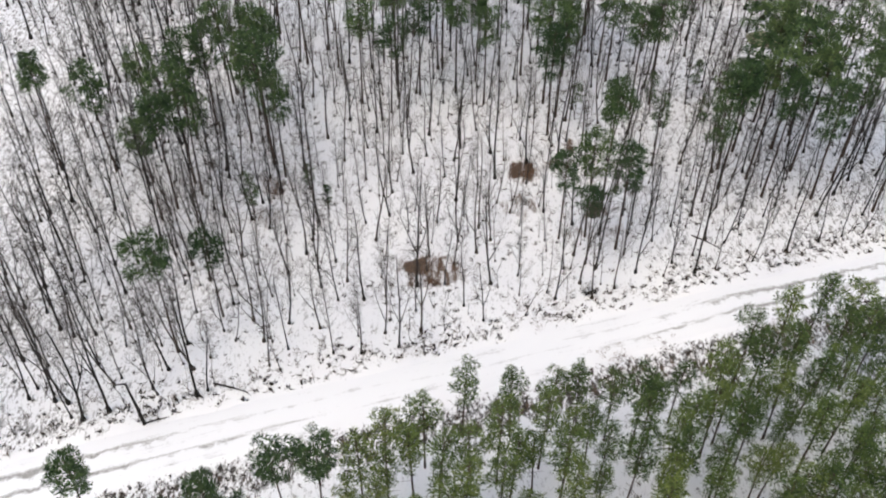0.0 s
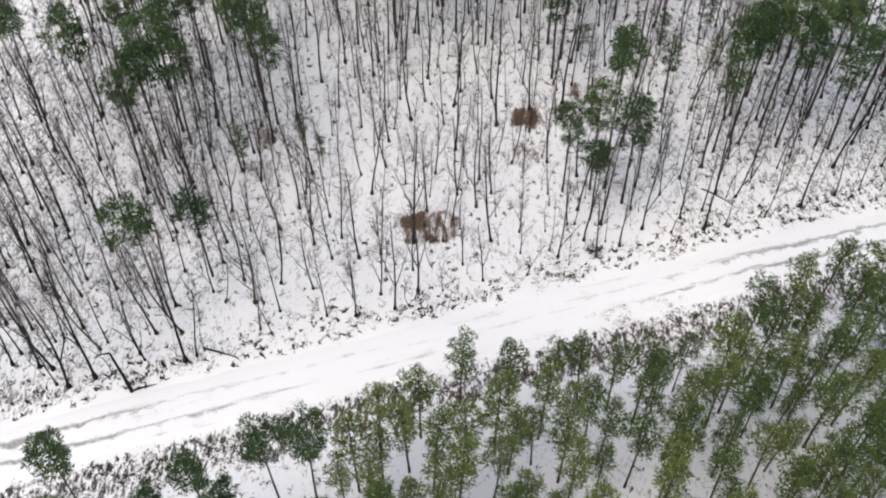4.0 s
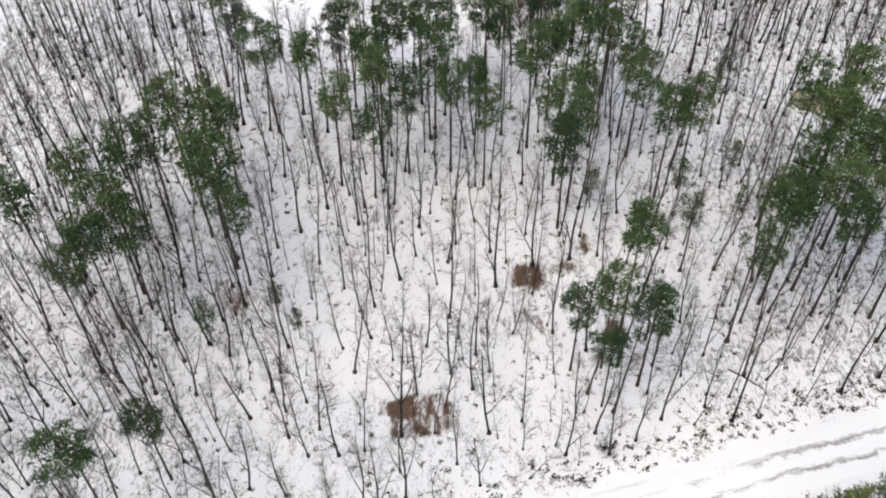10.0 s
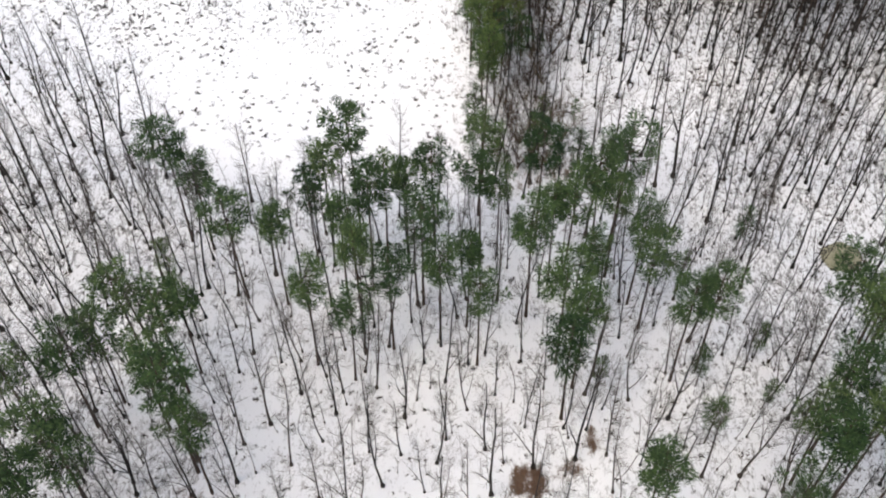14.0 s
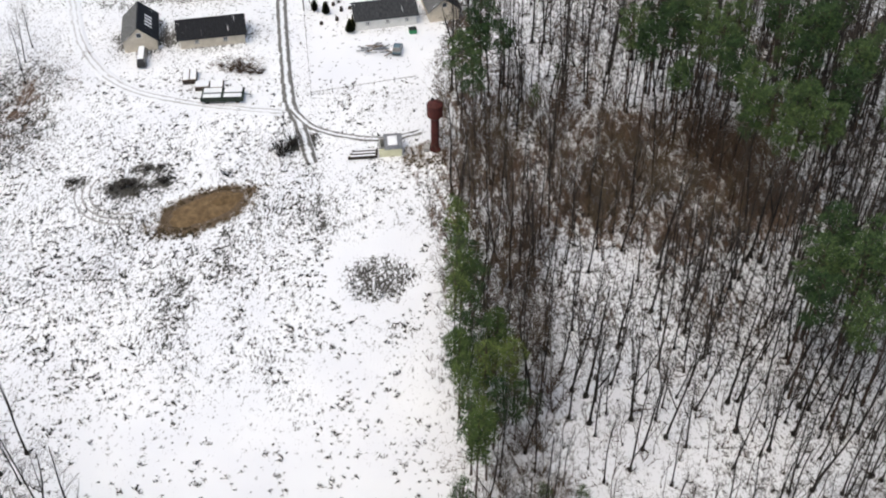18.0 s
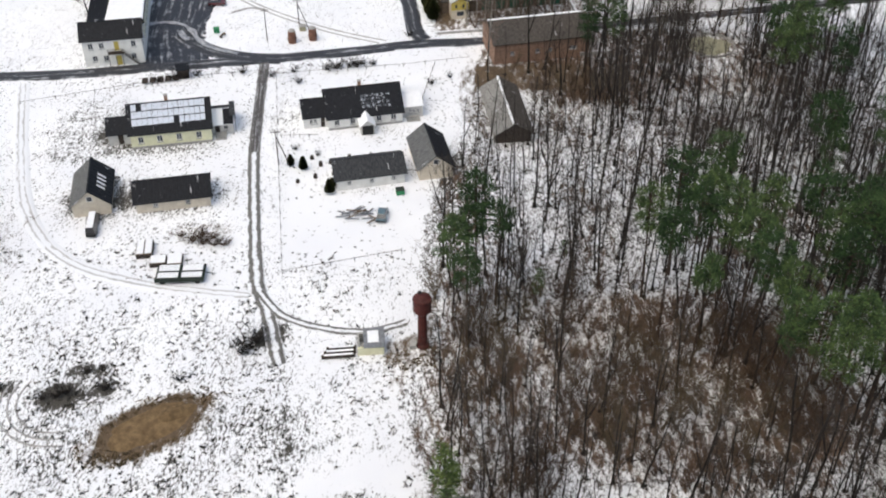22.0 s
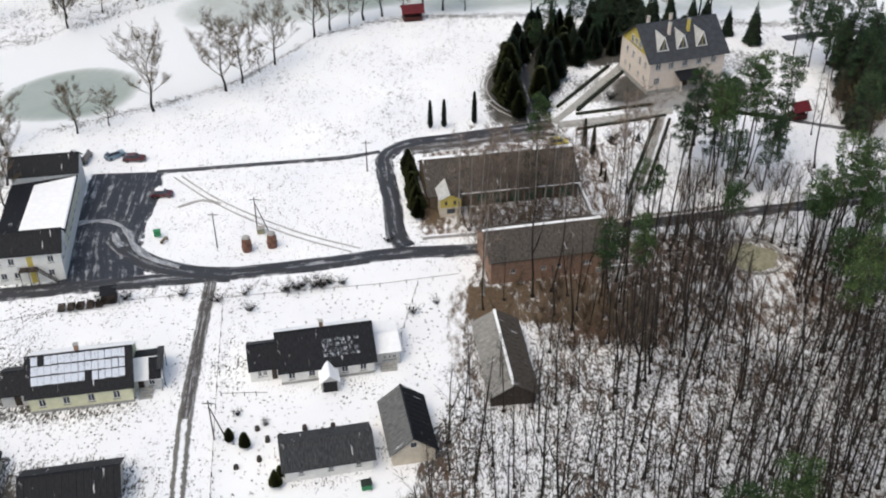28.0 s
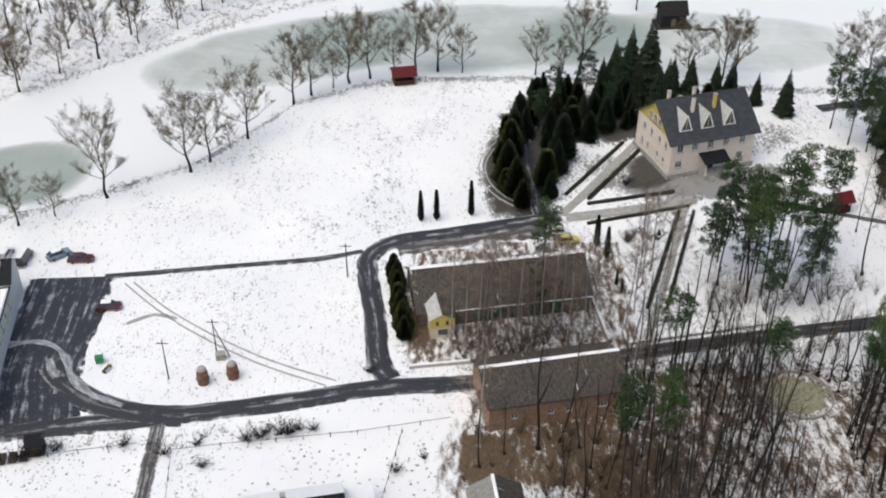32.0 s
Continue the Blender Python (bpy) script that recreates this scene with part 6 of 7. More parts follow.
def make_cone(seed, tall, base, layers, leaves, droop=0.25, slim=1.0, bottom=0.04):
    """Spruce or thuja: dense foliage round a stem."""
    r = random.Random(seed)
    trunk, crown = bmesh.new(), bmesh.new()
    tube(trunk, [(0, 0, -0.3), (0, 0, tall * 0.5), (0, 0, tall * 0.97)], [tall * 0.016 + 0.04, tall * 0.01 + 0.02, 0.015], 7)
    for i in range(layers):
        t = (i + 0.5) / layers
        rad = base * ((1 - t) ** slim) * r.uniform(0.85, 1.15) + 0.08
        m = max(5, int(leaves * (rad / base + 0.15)))
        for q in range(m):
            a = 2 * math.pi * (q + r.random()) / m + i
            ro = rad * r.uniform(0.55, 1.05)
            p = Vector((math.cos(a) * ro * 0.35, math.sin(a) * ro * 0.35, tall * (bottom + (0.97 - bottom) * t) + 0.15 * rad))
            e = Vector((math.cos(a) * ro, math.sin(a) * ro, p.z - droop * ro + r.uniform(-0.15, 0.15) * tall / layers))
            side = Vector((-math.sin(a), math.cos(a), r.uniform(-0.4, 0.4))) * (0.16 * rad + 0.10)
            mid = p.lerp(e, 0.6)
            vs = [crown.verts.new(v) for v in (p, mid - side, e, mid + side)]
            crown.faces.new((vs[0], vs[1], vs[2]))
            crown.faces.new((vs[0], vs[2], vs[3]))
    return trunk, crown


def tree_thing(name, label, category, parts, group):
    t = thing(name, label, category, (0, 0, -500), 0, group)
    for pn, bm, mat in parts:
        part(pn, bm, mat, t)
    return t


def plant(proto, x, y, scale, turn=None, r=rng, sink=0.0, tilt=0.0):
    a = r.uniform(0, 360) if turn is None else turn
    ob = copy_thing(proto, pose(x, y, height(x, y) - sink, r.uniform(-tilt, tilt), r.uniform(-tilt, tilt), a))
    ob.scale = (scale * r.uniform(0.92, 1.08),) * 2 + (scale,)
    return ob


def discard(proto):
    for o in list(proto.children_recursive) + [proto]:
        bpy.data.objects.remove(o)


def scatter(area, gap, seed, accept, tries=30):
    """Dart throwing in a box (x0, x1, y0, y1)."""
    r = random.Random(seed)
    x0, x1, y0, y1 = area
    cells, out = {}, []
    for i in range(int((x1 - x0) * (y1 - y0) / gap / gap * tries / 10)):
        x, y = r.uniform(x0, x1), r.uniform(y0, y1)
        if not accept(x, y, r):
            continue
        g = gap * r.uniform(0.7, 1.4)
        k = (int(x // 6), int(y // 6))
        if any((x - a) ** 2 + (y - b) ** 2 < g * g for i in (-1, 0, 1) for j in (-1, 0, 1) for a, b in cells.get((k[0] + i, k[1] + j), ())):
            continue
        cells.setdefault(k, []).append((x, y))
        out.append((x, y))
    return out


def joined(name, sources, places, label, category, seed):
    """Many small plants as one mesh: sources are lists of (bmesh, slot), places (x, y, scale)."""
    r = random.Random(seed)
    packs = []
    for parts in sources:
        vs, fs, ms = [], [], []
        for bm, slot in parts:
            bm.verts.index_update()
            o = len(vs)
            vs += [v.co[:] for v in bm.verts]
            for f in bm.faces:
                fs.append([v.index + o for v in f.verts])
                ms.append(slot)
        packs.append((np.array(vs), fs, ms))
    av, starts, loops, mats, off = [], [], [], [], 0
    total = []
    for x, y, s in places:
        v, fs, ms = packs[r.randrange(len(packs))]
        a = r.uniform(0, 6.283)
        c, d = math.cos(a) * s, math.sin(a) * s
        w = np.empty_like(v)
        w[:, 0], w[:, 1], w[:, 2] = v[:, 0] * c - v[:, 1] * d + x, v[:, 0] * d + v[:, 1] * c + y, v[:, 2] * s * r.uniform(0.9, 1.1) + height(x, y)
        av.append(w)
        for f in fs:
            loops.extend([i + off for i in f])
            total.append(len(f))
        mats.extend(ms)
        off += len(v)
    av = np.concatenate(av)
    me = bpy.data.meshes.new(name)
    me.vertices.add(len(av))
    me.vertices.foreach_set("co", av.astype(np.float32).ravel())
    me.loops.add(len(loops))
    me.loops.foreach_set("vertex_index", np.array(loops, dtype=np.int32))
    me.polygons.add(len(total))
    me.polygons.foreach_set("loop_start", np.concatenate([[0], np.cumsum(total)[:-1]]).astype(np.int32))
    me.polygons.foreach_set("material_index", np.array(mats, dtype=np.int32))
    me.update(calc_edges=True)
    return me



def make_shrub(seed, tall, stems=8, twigs=8, spread=0.5, fine=0.019):
    r = random.Random(seed)
    bm = bmesh.new()
    for i in range(stems):
        a = r.uniform(0, 6.283)
        lp, d = limb(bm, r, (r.uniform(-0.3, 0.3), r.uniform(-0.3, 0.3), -0.1), (math.cos(a) * spread, math.sin(a) * spread, 1), tall * r.uniform(0.6, 1.1), 0.012 + tall * 0.006, 0.05, 0.2)
        for q in range(twigs):
            u = r.uniform(0.4, 2.0)
            j = min(1, int(u))
            b = r.uniform(0, 6.283)
            blade(bm, lp[j].lerp(lp[j + 1], u - j), (math.cos(b), math.sin(b), r.uniform(0.2, 1.3)), tall * r.uniform(0.12, 0.28), fine, r)
    return bm


def stuff(name, label, category, sources, places, materials, seed):
    me = joined(name, sources, places, label, category, seed)
    for m in materials:
        me.materials.append(m)
    return tagged(new(name, me), label, category, kind="stuff")


ALL_BARE = [make_bare(40 + i, 18, limbs=17, twigs=15, stem=0.0050 + 0.0012 * (i % 4), first=0.32 + 0.06 * (i % 4), lean=0.042, fine=0.013, spread=0.10 + 0.025 * (i % 4), up=0.26, rise=(0.55, 1.4), fork=(1, 2, 0, 1, 2)[i % 5]) for i in range(12)]
bare_protos = [tree_thing("bare_tree", "slim leafless grey tree standing in snow", "tree", (("trunk", a.copy(), (M_BARK, M_BARK_PALE)[i % 2]), ("crown", b.copy(), M_TWIG)), "leafless trees of the wood") for i, (a, b) in enumerate(ALL_BARE)]

# tall pines: place and size
PINES_FIELD = [(-33.2, -92, 1.05), (-30.2, -93.4, 0.9), (-25, -100.9, 1), (-19.9, -101.9, 1), (-16.6, -95.5, 0.95), (-14.8, -93, 1), (-11.4, -90.9, 1.1), (-9.6, -96.5, 1), (-7.8, -94, 0.9), (-5.1, -94, 0.9),
               (-1.8, -93, 0.95), (-12.6, -100.5, 1), (-15.6, -110.5, 0.95), (-10.3, -106, 1), (-11, -112.6, 0.95), (-6.6, -108.3, 1), (-3.1, -101.9, 1.05), (-1, -106.9, 0.9)]
PINES_MID = [(11.2, -92, 1.1), (3.9, -88, 0.9), (4, -95.5, 1), (6.2, -94.5, 0.9), (9.5, -103.7, 1.05), (14.2, -98.5, 1.05), (17.9, -95.5, 1), (20.5, -93.5, 1.15), (19.7, -98, 1), (12.5, -98.5, 0.9), (12.7, -110.5, 1.05),
             (12.9, -118, 1), (22, -102.3, 1), (22.9, -106, 1), (3.4, -110.5, 0.95), (2.2, -105.1, 0.9), (25.8, -113.5, 1), (28.9, -112.2, 1), (16.1, -104.2, 0.9), (14.4, -113.9, 1)]
PINES_WEST = [(-35.9, -110.5, 1.05), (-37.8, -115.6, 1), (-30.5, -114.3, 1), (-29.4, -111.6, 0.95), (-31.9, -119.2, 0.9), (-40.3, -118.8, 0.95), (-27.9, -124.6, 1.1), (-26, -127.2, 0.9), (-39, -128.7, 1.05),
              (-40.6, -134, 1), (-37.6, -131, 0.95), (-42.4, -136.4, 0.85), (-59, -126, 1), (-51, -126, 1), (-46, -121, 0.9), (-35.9, -160.4, 0.98), (-31.2, -154.3, 0.8)]
PINES_ROAD = [(19.4, -134.4, 1.05), (13, -140, 0.82), (16.6, -139.8, 0.92), (20.5, -142.4, 0.95), (16.2, -145, 0.7), (42.8, -111.3, 1), (48.8, -108.7, 1), (46, -113.9, 1), (36.2, -131.4, 1.05), (40.6, -129.3, 1.1),
              (42.1, -133, 1), (36.9, -127.1, 0.9), (45.7, -122.7, 1.1), (33.5, -134.1, 0.85), (44.3, -116.5, 1.05), (48.9, -119.6, 1.05), (47.4, -127.6, 1.05), (39.8, -123.3, 1),
              (55.8, -124.4, 1.1), (49, -133.5, 1), (56, -114.3, 1), (53, -129.5, 1), (60, -119, 1), (62, -128, 1), (57, -136, 0.95)]
PINES_EAST = [(8.2, 13.9, 1.05), (10.9, 9, 0.95), (4.4, 5.5, 1), (6.4, 1, 0.9), (6.6, 9.6, 0.9), (33.4, 10.9, 0.9), (38.5, 16.2, 1), (45.6, 21.8, 1), (41.8, 10.9, 1.05), (34.5, 1.7, 1), (43.2, 5.1, 1.05), (45.8, 1.6, 1), (46.4, -3, 1),
              (56.6, 9.4, 1), (56.8, 3.7, 1), (48.6, -6.8, 0.95), (38.3, -4.3, 0.9), (57.8, -1.7, 1), (62.1, 2.3, 1.1), (46.9, -14, 1), (50.1, -16.3, 1.05), (54.8, -15.2, 1), (52, -20.2, 0.95), (57.2, -19.6, 1), (50.5, 12, 0.95), (39, 6, 1)]
PINES_FAR_EAST = [(47.9, -48.9, 1), (51.1, -44.1, 1.05), (46.7, -54.8, 1), (53, -51, 1.1), (56, -56, 1), (50.5, -60, 0.95), (57, -46, 1), (62, -52, 1), (65.1, 32, 1), (74.9, 33.8, 1), (61, -12, 1), (66, -4, 1), (64, 10, 1), (70, 18, 1), (68, -18, 1), (72, 4, 0.95)]
BELT = [(3.6, -34), (3, -38.5), (3.6, -42.8), (2.9, -46.8), (4.4, -49.9), (2.9, -52.2), (5.2, -37.6), (5.1, -45.2), (3.8, -54.6), (6.6, -51.6), (5.8, -56), (8.2, -54.4), (3.4, -58), (6.4, -59.5), (9.2, -58.4), (4.6, -62.4), (7.6, -63), (4.8, -66.8),
        (5.2, -71), (3.4, -75.4), (5.6, -41), (3.8, -31), (10.4, -61.5), (6.6, -67.6)]
LOW_PINES = [(28, -100.8, 0.8), (36.5, -94.3, 0.85), (35.6, -117.7, 0.6), (28.5, -121.8, 0.95), (-34.5, -98.9, 0.9), (-29.4, -136.6, 0.85), (-22, -131.6, 0.6), (-19, -135.4, 0.55), (17.3, -114, 0.6), (28.6, -114.4, 0.75), (35.6, -111.3, 0.7), (13, -74, 0.7), (17.5, -72.5, 0.55),
             (11.5, -79, 0.9), (17, -83.5, 1.0), (13.5, -58.6, 0.5), (17, 8.5, 0.7), (22, 18, 0.5)]
SOUTH_EDGE = [(-39.6, -186.7, 1.12), (-36.8, -193, 1.1), (-30.9, -190, 0.85), (-26.7, -186.6, 0.95), (-24, -189, 0.95), (-19.6, -185, 1.02), (-15.9, -184.6, 1.05), (-12.5, -185.8, 0.85), (-11.7, -193.7, 1), (-9.2, -178.7, 0.95), (-8.9, -182.7, 0.9),
              (-0.7, -172.6, 0.95), (-5, -176.7, 0.95), (4.8, -172.6, 0.95), (9.2, -172, 0.85), (12.5, -172, 0.95), (15.8, -173.2, 0.9), (20.8, -173, 0.85), (23.5, -170.8, 0.8), (31.9, -165.6, 1), (36.8, -163, 1.05), (41.2, -160.7, 1), (44.7, -162.1, 1), (26.6, -175.2, 1)]
garden_protos = [tree_thing("pine_tree", "broad dark garden pine with low crown", "tree",
                             zip(("trunk", "crown"), make_pine(80 + i, 16, 0.34, 2.5, 34, 72, 0.85, 0.4), (M_PINEBARK, [M_SPRUCE_PINE, M_PINEBARK])), "garden pines") for i in range(3)]
PINES_NORTH = [(66, 81.4), (31.3, 73.2), (66.7, 72.7), (65.6, 62.3), (71.3, 65.7), (65, 30.4), (84, 88), (76, 97), (68, 70), (74, 58), (36, 74), (52, 86), (75, 80), (79, 76), (84, 80), (58, 120), (61, 124), (55, 126), (64, 119), (60, 130), (52, 121), (66, 128), (57, 115), (70, 122), (60, 117), (63, 123), (57, 121.5), (90, 130), (94, 150), (98, 158),
               (96, 142), (86, 96), (66, 84), (100, 168), (92, 160), (103, 150), (70, 90), (80, 100), (90, 168), (95, 172), (88, 175), (98, 147), (93, 165), (100, 160), (60, 112), (67, 115), (73, 128), (56, 130), (82, 92), (90, 88), (76, 90), (72, 84), (40, 92), (22, 112)]

pine_protos = [tree_thing("pine_tree", "tall Scots pine with bare trunk and green crown", "tree",
                          zip(("trunk", "crown"), make_pine(70 + i, 21.5, 0.56 + 0.05 * (i % 4), 2.0 + 0.3 * (i % 3), 25, 70, 0.88, 0.35 + 0.15 * (i % 3)), (M_PINEBARK, [M_NEEDLE, M_PINEBARK])), "tall pines") for i in range(8)]
rp = random.Random(4)
for x, y in PINES_NORTH:
    plant(rp.choice(garden_protos if y > 134 else garden_protos + pine_protos[:3] if y > 108 else pine_protos), x + rp.uniform(-0.5, 0.5), y + rp.uniform(-0.5, 0.5), rp.uniform(0.86, 1.1), r=rp, tilt=2)
for x, y, k in PINES_FIELD + PINES_MID + PINES_WEST + PINES_ROAD + PINES_EAST + PINES_FAR_EAST:
    plant(rp.choice(pine_protos), x, y, k * rp.uniform(0.96, 1.04) * (1.08 if x > 30 and y > -62 else 0.93 if y > -116 and x < 32 else 1.0), r=rp, tilt=1.5)

young_protos = [tree_thing("young_pine", "young plantation pine with bright green crown", "tree",
                           zip(("trunk", "crown"), make_pine(90 + i, 15, 0.46 + 0.05 * (i % 3), 1.25 + 0.15 * (i % 3), 20, 50, 0.72, 0.35), (M_PINEBARK, [M_NEEDLE_YOUNG, M_PINEBARK])), "plantation pines") for i in range(6)]
low_protos = [tree_thing("young_pine", "slim young pine with low green crown", "tree",
                         zip(("trunk", "crown"), make_pine(100 + i, 11, 0.34, 1.1, 20, 50, 0.62, 0.2), (M_PINEBARK, [M_NEEDLE, M_PINEBARK])), "low pines of the wood") for i in range(3)]
for x, y in BELT:
    plant(rp.choice(low_protos + young_protos[:2]), x, y, rp.uniform(0.95, 1.3), r=rp, tilt=2)
for x, y, k in LOW_PINES:
    plant(rp.choice(low_protos), x, y, k, r=rp, tilt=2)
for x, y, k in SOUTH_EDGE:
    plant(rp.choice(young_protos if x > -13 else pine_protos), x, y, k * (1.0 if x > -13 else 0.8), r=rp, tilt=2)


def plantation(x, y, r):
    d = road_y(x) - y
    return d > np.interp(x, [-60, -30, -12, 30, 60], [19, 25, 15, 15, 13]) and (x > -12 or r.random() < 0.3) and all((x - a) ** 2 + (y - b) ** 2 > 5 for a, b, k in SOUTH_EDGE)


for x, y in scatter((-46, 56, -199, -140), 2.75, 21, plantation):
    plant(rp.choice(young_protos), x, y, rp.uniform(0.8, 1.15), r=rp, tilt=2)


def wood_south(x, y, r):
    return y > road_y(x) + 6.5 and y < -82 and wooded(x, y) > 0.5 and noise.noise((x * 0.07, y * 0.07, 9.0)) + r.uniform(-0.5, 0.5) > -0.3


def wood_west(x, y, r):
    return -86 < y < -40 and x < -20 and wooded(x, y) > 0.5


def wood_east(x, y, r):
    if y > 58 and (x < 33 or y > 98) or math.hypot(x - 59.7, y - 90) < 7 or 54 < x < 63.5 and 64 < y < 92:
        return False
    if noise.noise((x * 0.06, y * 0.06, 20.0)) + r.uniform(-0.5, 0.5) < -0.12:
        return False
    return y > -84 and x > edge_east(y) + (4.5 if -24 < y < 6 else 2.4) and wooded(x, y) > 0.5


def in_thicket(x, y):
    return ((x - 37) / 24) ** 2 + ((y + 7) / 20) ** 2 < 1


near_spots = scatter((-62, 66, -182, -82), 3.15, 31, wood_south)
west_wood = scatter((-84, -30, -172, -84), 3.9, 38, lambda x, y, r: y > road_y(x) + 6 and r.random() < smooth(-26, -52, x) + 0.1)
west_spots = scatter((-85, -20, -86, -40), 3.5, 32, wood_west) + scatter((-96, -74, -10, 34), 4.5, 36, lambda x, y, r: r.random() < 0.6)
east_spots = scatter((-2, 96, -84, 98), 3.4, 33, wood_east) + scatter((44, 98, -40, 98), 4.4, 35, wood_east)
garden_spots = scatter((40, 100, 108, 136), 6.0, 34, lambda x, y, r: r.random() < 0.22 and not 38 < x - (y - 104) * 0.35 < 46)
rb = random.Random(8)
east_spots += scatter((12, 84, -60, 42), 3.4, 44, lambda x, y, r: wood_east(x, y, r) and r.random() < 0.45 + 0.4 * smooth(25, 45, x)) + scatter((40, 78, -84, -30), 3.6, 40, lambda x, y, r: r.random() < 0.6) + scatter((40, 90, 14, 98), 3.9, 45, wood_east) + scatter((33, 84, 54, 98), 3.6, 46, wood_east) + scatter((58, 84, -30, 14), 3.4, 47, lambda x, y, r: True)
east_spots += scatter((22, 37, 60, 83), 4.2, 37, lambda x, y, r: True) + scatter((10, 36, 77, 83.5), 3.6, 39, lambda x, y, r: y < 81 + (x - 12) * 0.2)
spots = near_spots + west_wood + west_spots + east_spots + garden_spots
singles = [s for s in near_spots if -46 < s[0] < 40 and s[1] > -168][:300]
taken = set(singles)
for x, y in singles:
    plant(rb.choice(bare_protos), x, y, rb.uniform(0.62, 1.12), r=rb, tilt=3)
rest = [(x, y, rb.uniform(0.55, 1.12)) for x, y in spots if (x, y) not in taken]
stuff("bare_wood", "leafless grey-brown trees of the wood standing in snow", "trees", [[(a, 0), (b, 1)] for a, b in ALL_BARE], [p for p in rest if p[1] < -84], (M_BARK, M_TWIG), 5)
DENSE = [make_bare(60 + i, 18, limbs=14, twigs=10, stem=0.0066 + 0.0014 * (i % 4), first=0.30 + 0.06 * (i % 4), lean=0.055, fine=0.021, spread=0.11 + 0.03 * (i % 4), up=0.24, rise=(0.5, 1.4), fork=(1, 1, 0, 2)[i % 4]) for i in range(10)]
stuff("dense_wood", "dense dark leafless trees with brown twigs in snow", "trees", [[(a, 0), (b, 1)] for a, b in DENSE], [p for p in rest if p[1] >= -84 and not (in_thicket(p[0], p[1]) and rb.random() < 0.6)], (M_BARK, M_TWIG), 15)

SAPLING = [make_bare(120 + i, 8.5, spread=0.16, first=0.25, limbs=6, twigs=7, stem=0.0045, lean=0.10, fine=0.02) for i in range(5)]
small = scatter((-58, 62, -178, -84), 3.4, 61, wood_south) + scatter((0, 80, -84, 60), 3.2, 62, wood_east) + scatter((36, 74, -84, -26), 2.8, 65, lambda x, y, r: True) + scatter((24, 80, 60, 96), 3.4, 64, wood_east)
stuff("saplings", "thin pale-brown leafless saplings under taller trees", "saplings", [[(a, 0), (b, 1)] for a, b in SAPLING], [(x, y, rb.uniform(0.6, 1.25)) for x, y in small], (M_BARK_PALE, M_TWIG), 9)
# brown thicket, scrub and undergrowth
THICK = [(make_shrub(140 + i, 8.5, 11, 15, 0.42, 0.034), bmesh.new()) for i in range(5)]
thick = scatter((4, 64, -34, 26), 2.05, 41, lambda x, y, r: ((x - 39) / 19) ** 2 + ((y + 9) / 16) ** 2 < 1 + r.uniform(-0.5, 0.25) or ((x - 22) / 20) ** 2 + ((y + 2) / 20) ** 2 < 1 and r.random() < 0.25)
thick += scatter((8, 34, 58, 84), 3.2, 42, lambda x, y, r: x > 9 + (y - 58) * 0.05 and not (10 < x < 21 and 52 < y < 74))
thick += scatter((34, 70, 98, 106), 3.0, 43, lambda x, y, r: y < 99.4 + (x - 36) * 0.2)
thick += scatter((1, 9, -34, 12), 3.8, 44, lambda x, y, r: x > edge_east(y) + 0.5)
thick += scatter((9, 33, 100, 106.5), 2.2, 46, lambda x, y, r: y < 100.5 + (x - 3) * 0.18)
tan_strip = scatter((6, 16, -80, -20), 2.1, 48, lambda x, y, r: x > edge_east(y) + 3 and r.random() < 0.8) + scatter((14, 42, 66, 84), 2.5, 49, lambda x, y, r: y < 82.5 + (x - 14) * 0.2 and not 10 < x < 20.5)
thick += [p for p in tan_strip if p[1] > 60] + tan_strip
garden_brush = scatter((50, 80, 108, 122), 2.4, 50, lambda x, y, r: 110.5 < y - (x - 50) * 0.2 < 116 and r.random() < 0.7)
thick += garden_brush
thick += scatter((88, 104, 134, 150), 2.6, 45, lambda x, y, r: True)
stuff("brown_thicket", "dense reddish-brown leafless thicket", "thicket", [[(a, i % 2)] for i, (a, b) in enumerate(THICK)], [(x, y, rb.uniform(0.45, 1.15) * (0.5 if 60 < y < 90 else 0.75 if 108 < y < 133 and x > 49 else 0.95 if y < -28 else 1)) for x, y in thick], (M_TWIG_RED, M_TWIG_TAN), 6)
SHRUB = [make_shrub(160 + i, 1.5, 6, 7, 1.25, 0.028) for i in range(5)]


def verge(x, y, r):
    d = y - road_y(x)
    return 4.2 < d < 9.5 and r.random() < 0.6 or -9 < d < -4.4


low = scatter((-60, 66, -190, -136), 1.5, 51, verge)
low += scatter((-1, 8, -82, 0), 1.6, 52, lambda x, y, r: edge_east(y) - 1.2 < x < edge_east(y) + 3)
brush = scatter((20, 80, 58, 98), 2.8, 59, lambda x, y, r: wood_east(x, y, r)) + scatter((3, 96, -70, 58), 4.4, 58, lambda x, y, r: wooded(x, y) > 0.5 and noise.noise((x * 0.08, y * 0.08, 7.0)) + r.uniform(-0.4, 0.4) > -0.05 - 0.2 * smooth(30, 60, x))
low += scatter((-60, 90, -180, 60), 5.0, 53, lambda x, y, r: wooded(x, y) > 0.5 and y > road_y(x) + 8)
low += scatter((-46, -33, 23, 30), 1.2, 54, lambda x, y, r: ((x + 37) / 6) ** 2 + ((y - 26.5) / 3) ** 2 < 1)
low += scatter((-84, -66, -6, 32), 1.8, 55, lambda x, y, r: r.random() < 0.5)
low += scatter((-50, -12, 80, 86), 1.6, 56, lambda x, y, r: abs(y - 81.5 - (x + 31) * 0.13) < 1.2 and r.random() < 0.45)
shore = [(x, pond_bank(x) + rb.uniform(-1.6, -0.1), rb.uniform(0.35, 0.8)) for x in np.arange(-80, 110, 0.55) if noise.noise((x * 0.15, 0, 0)) > -0.25]
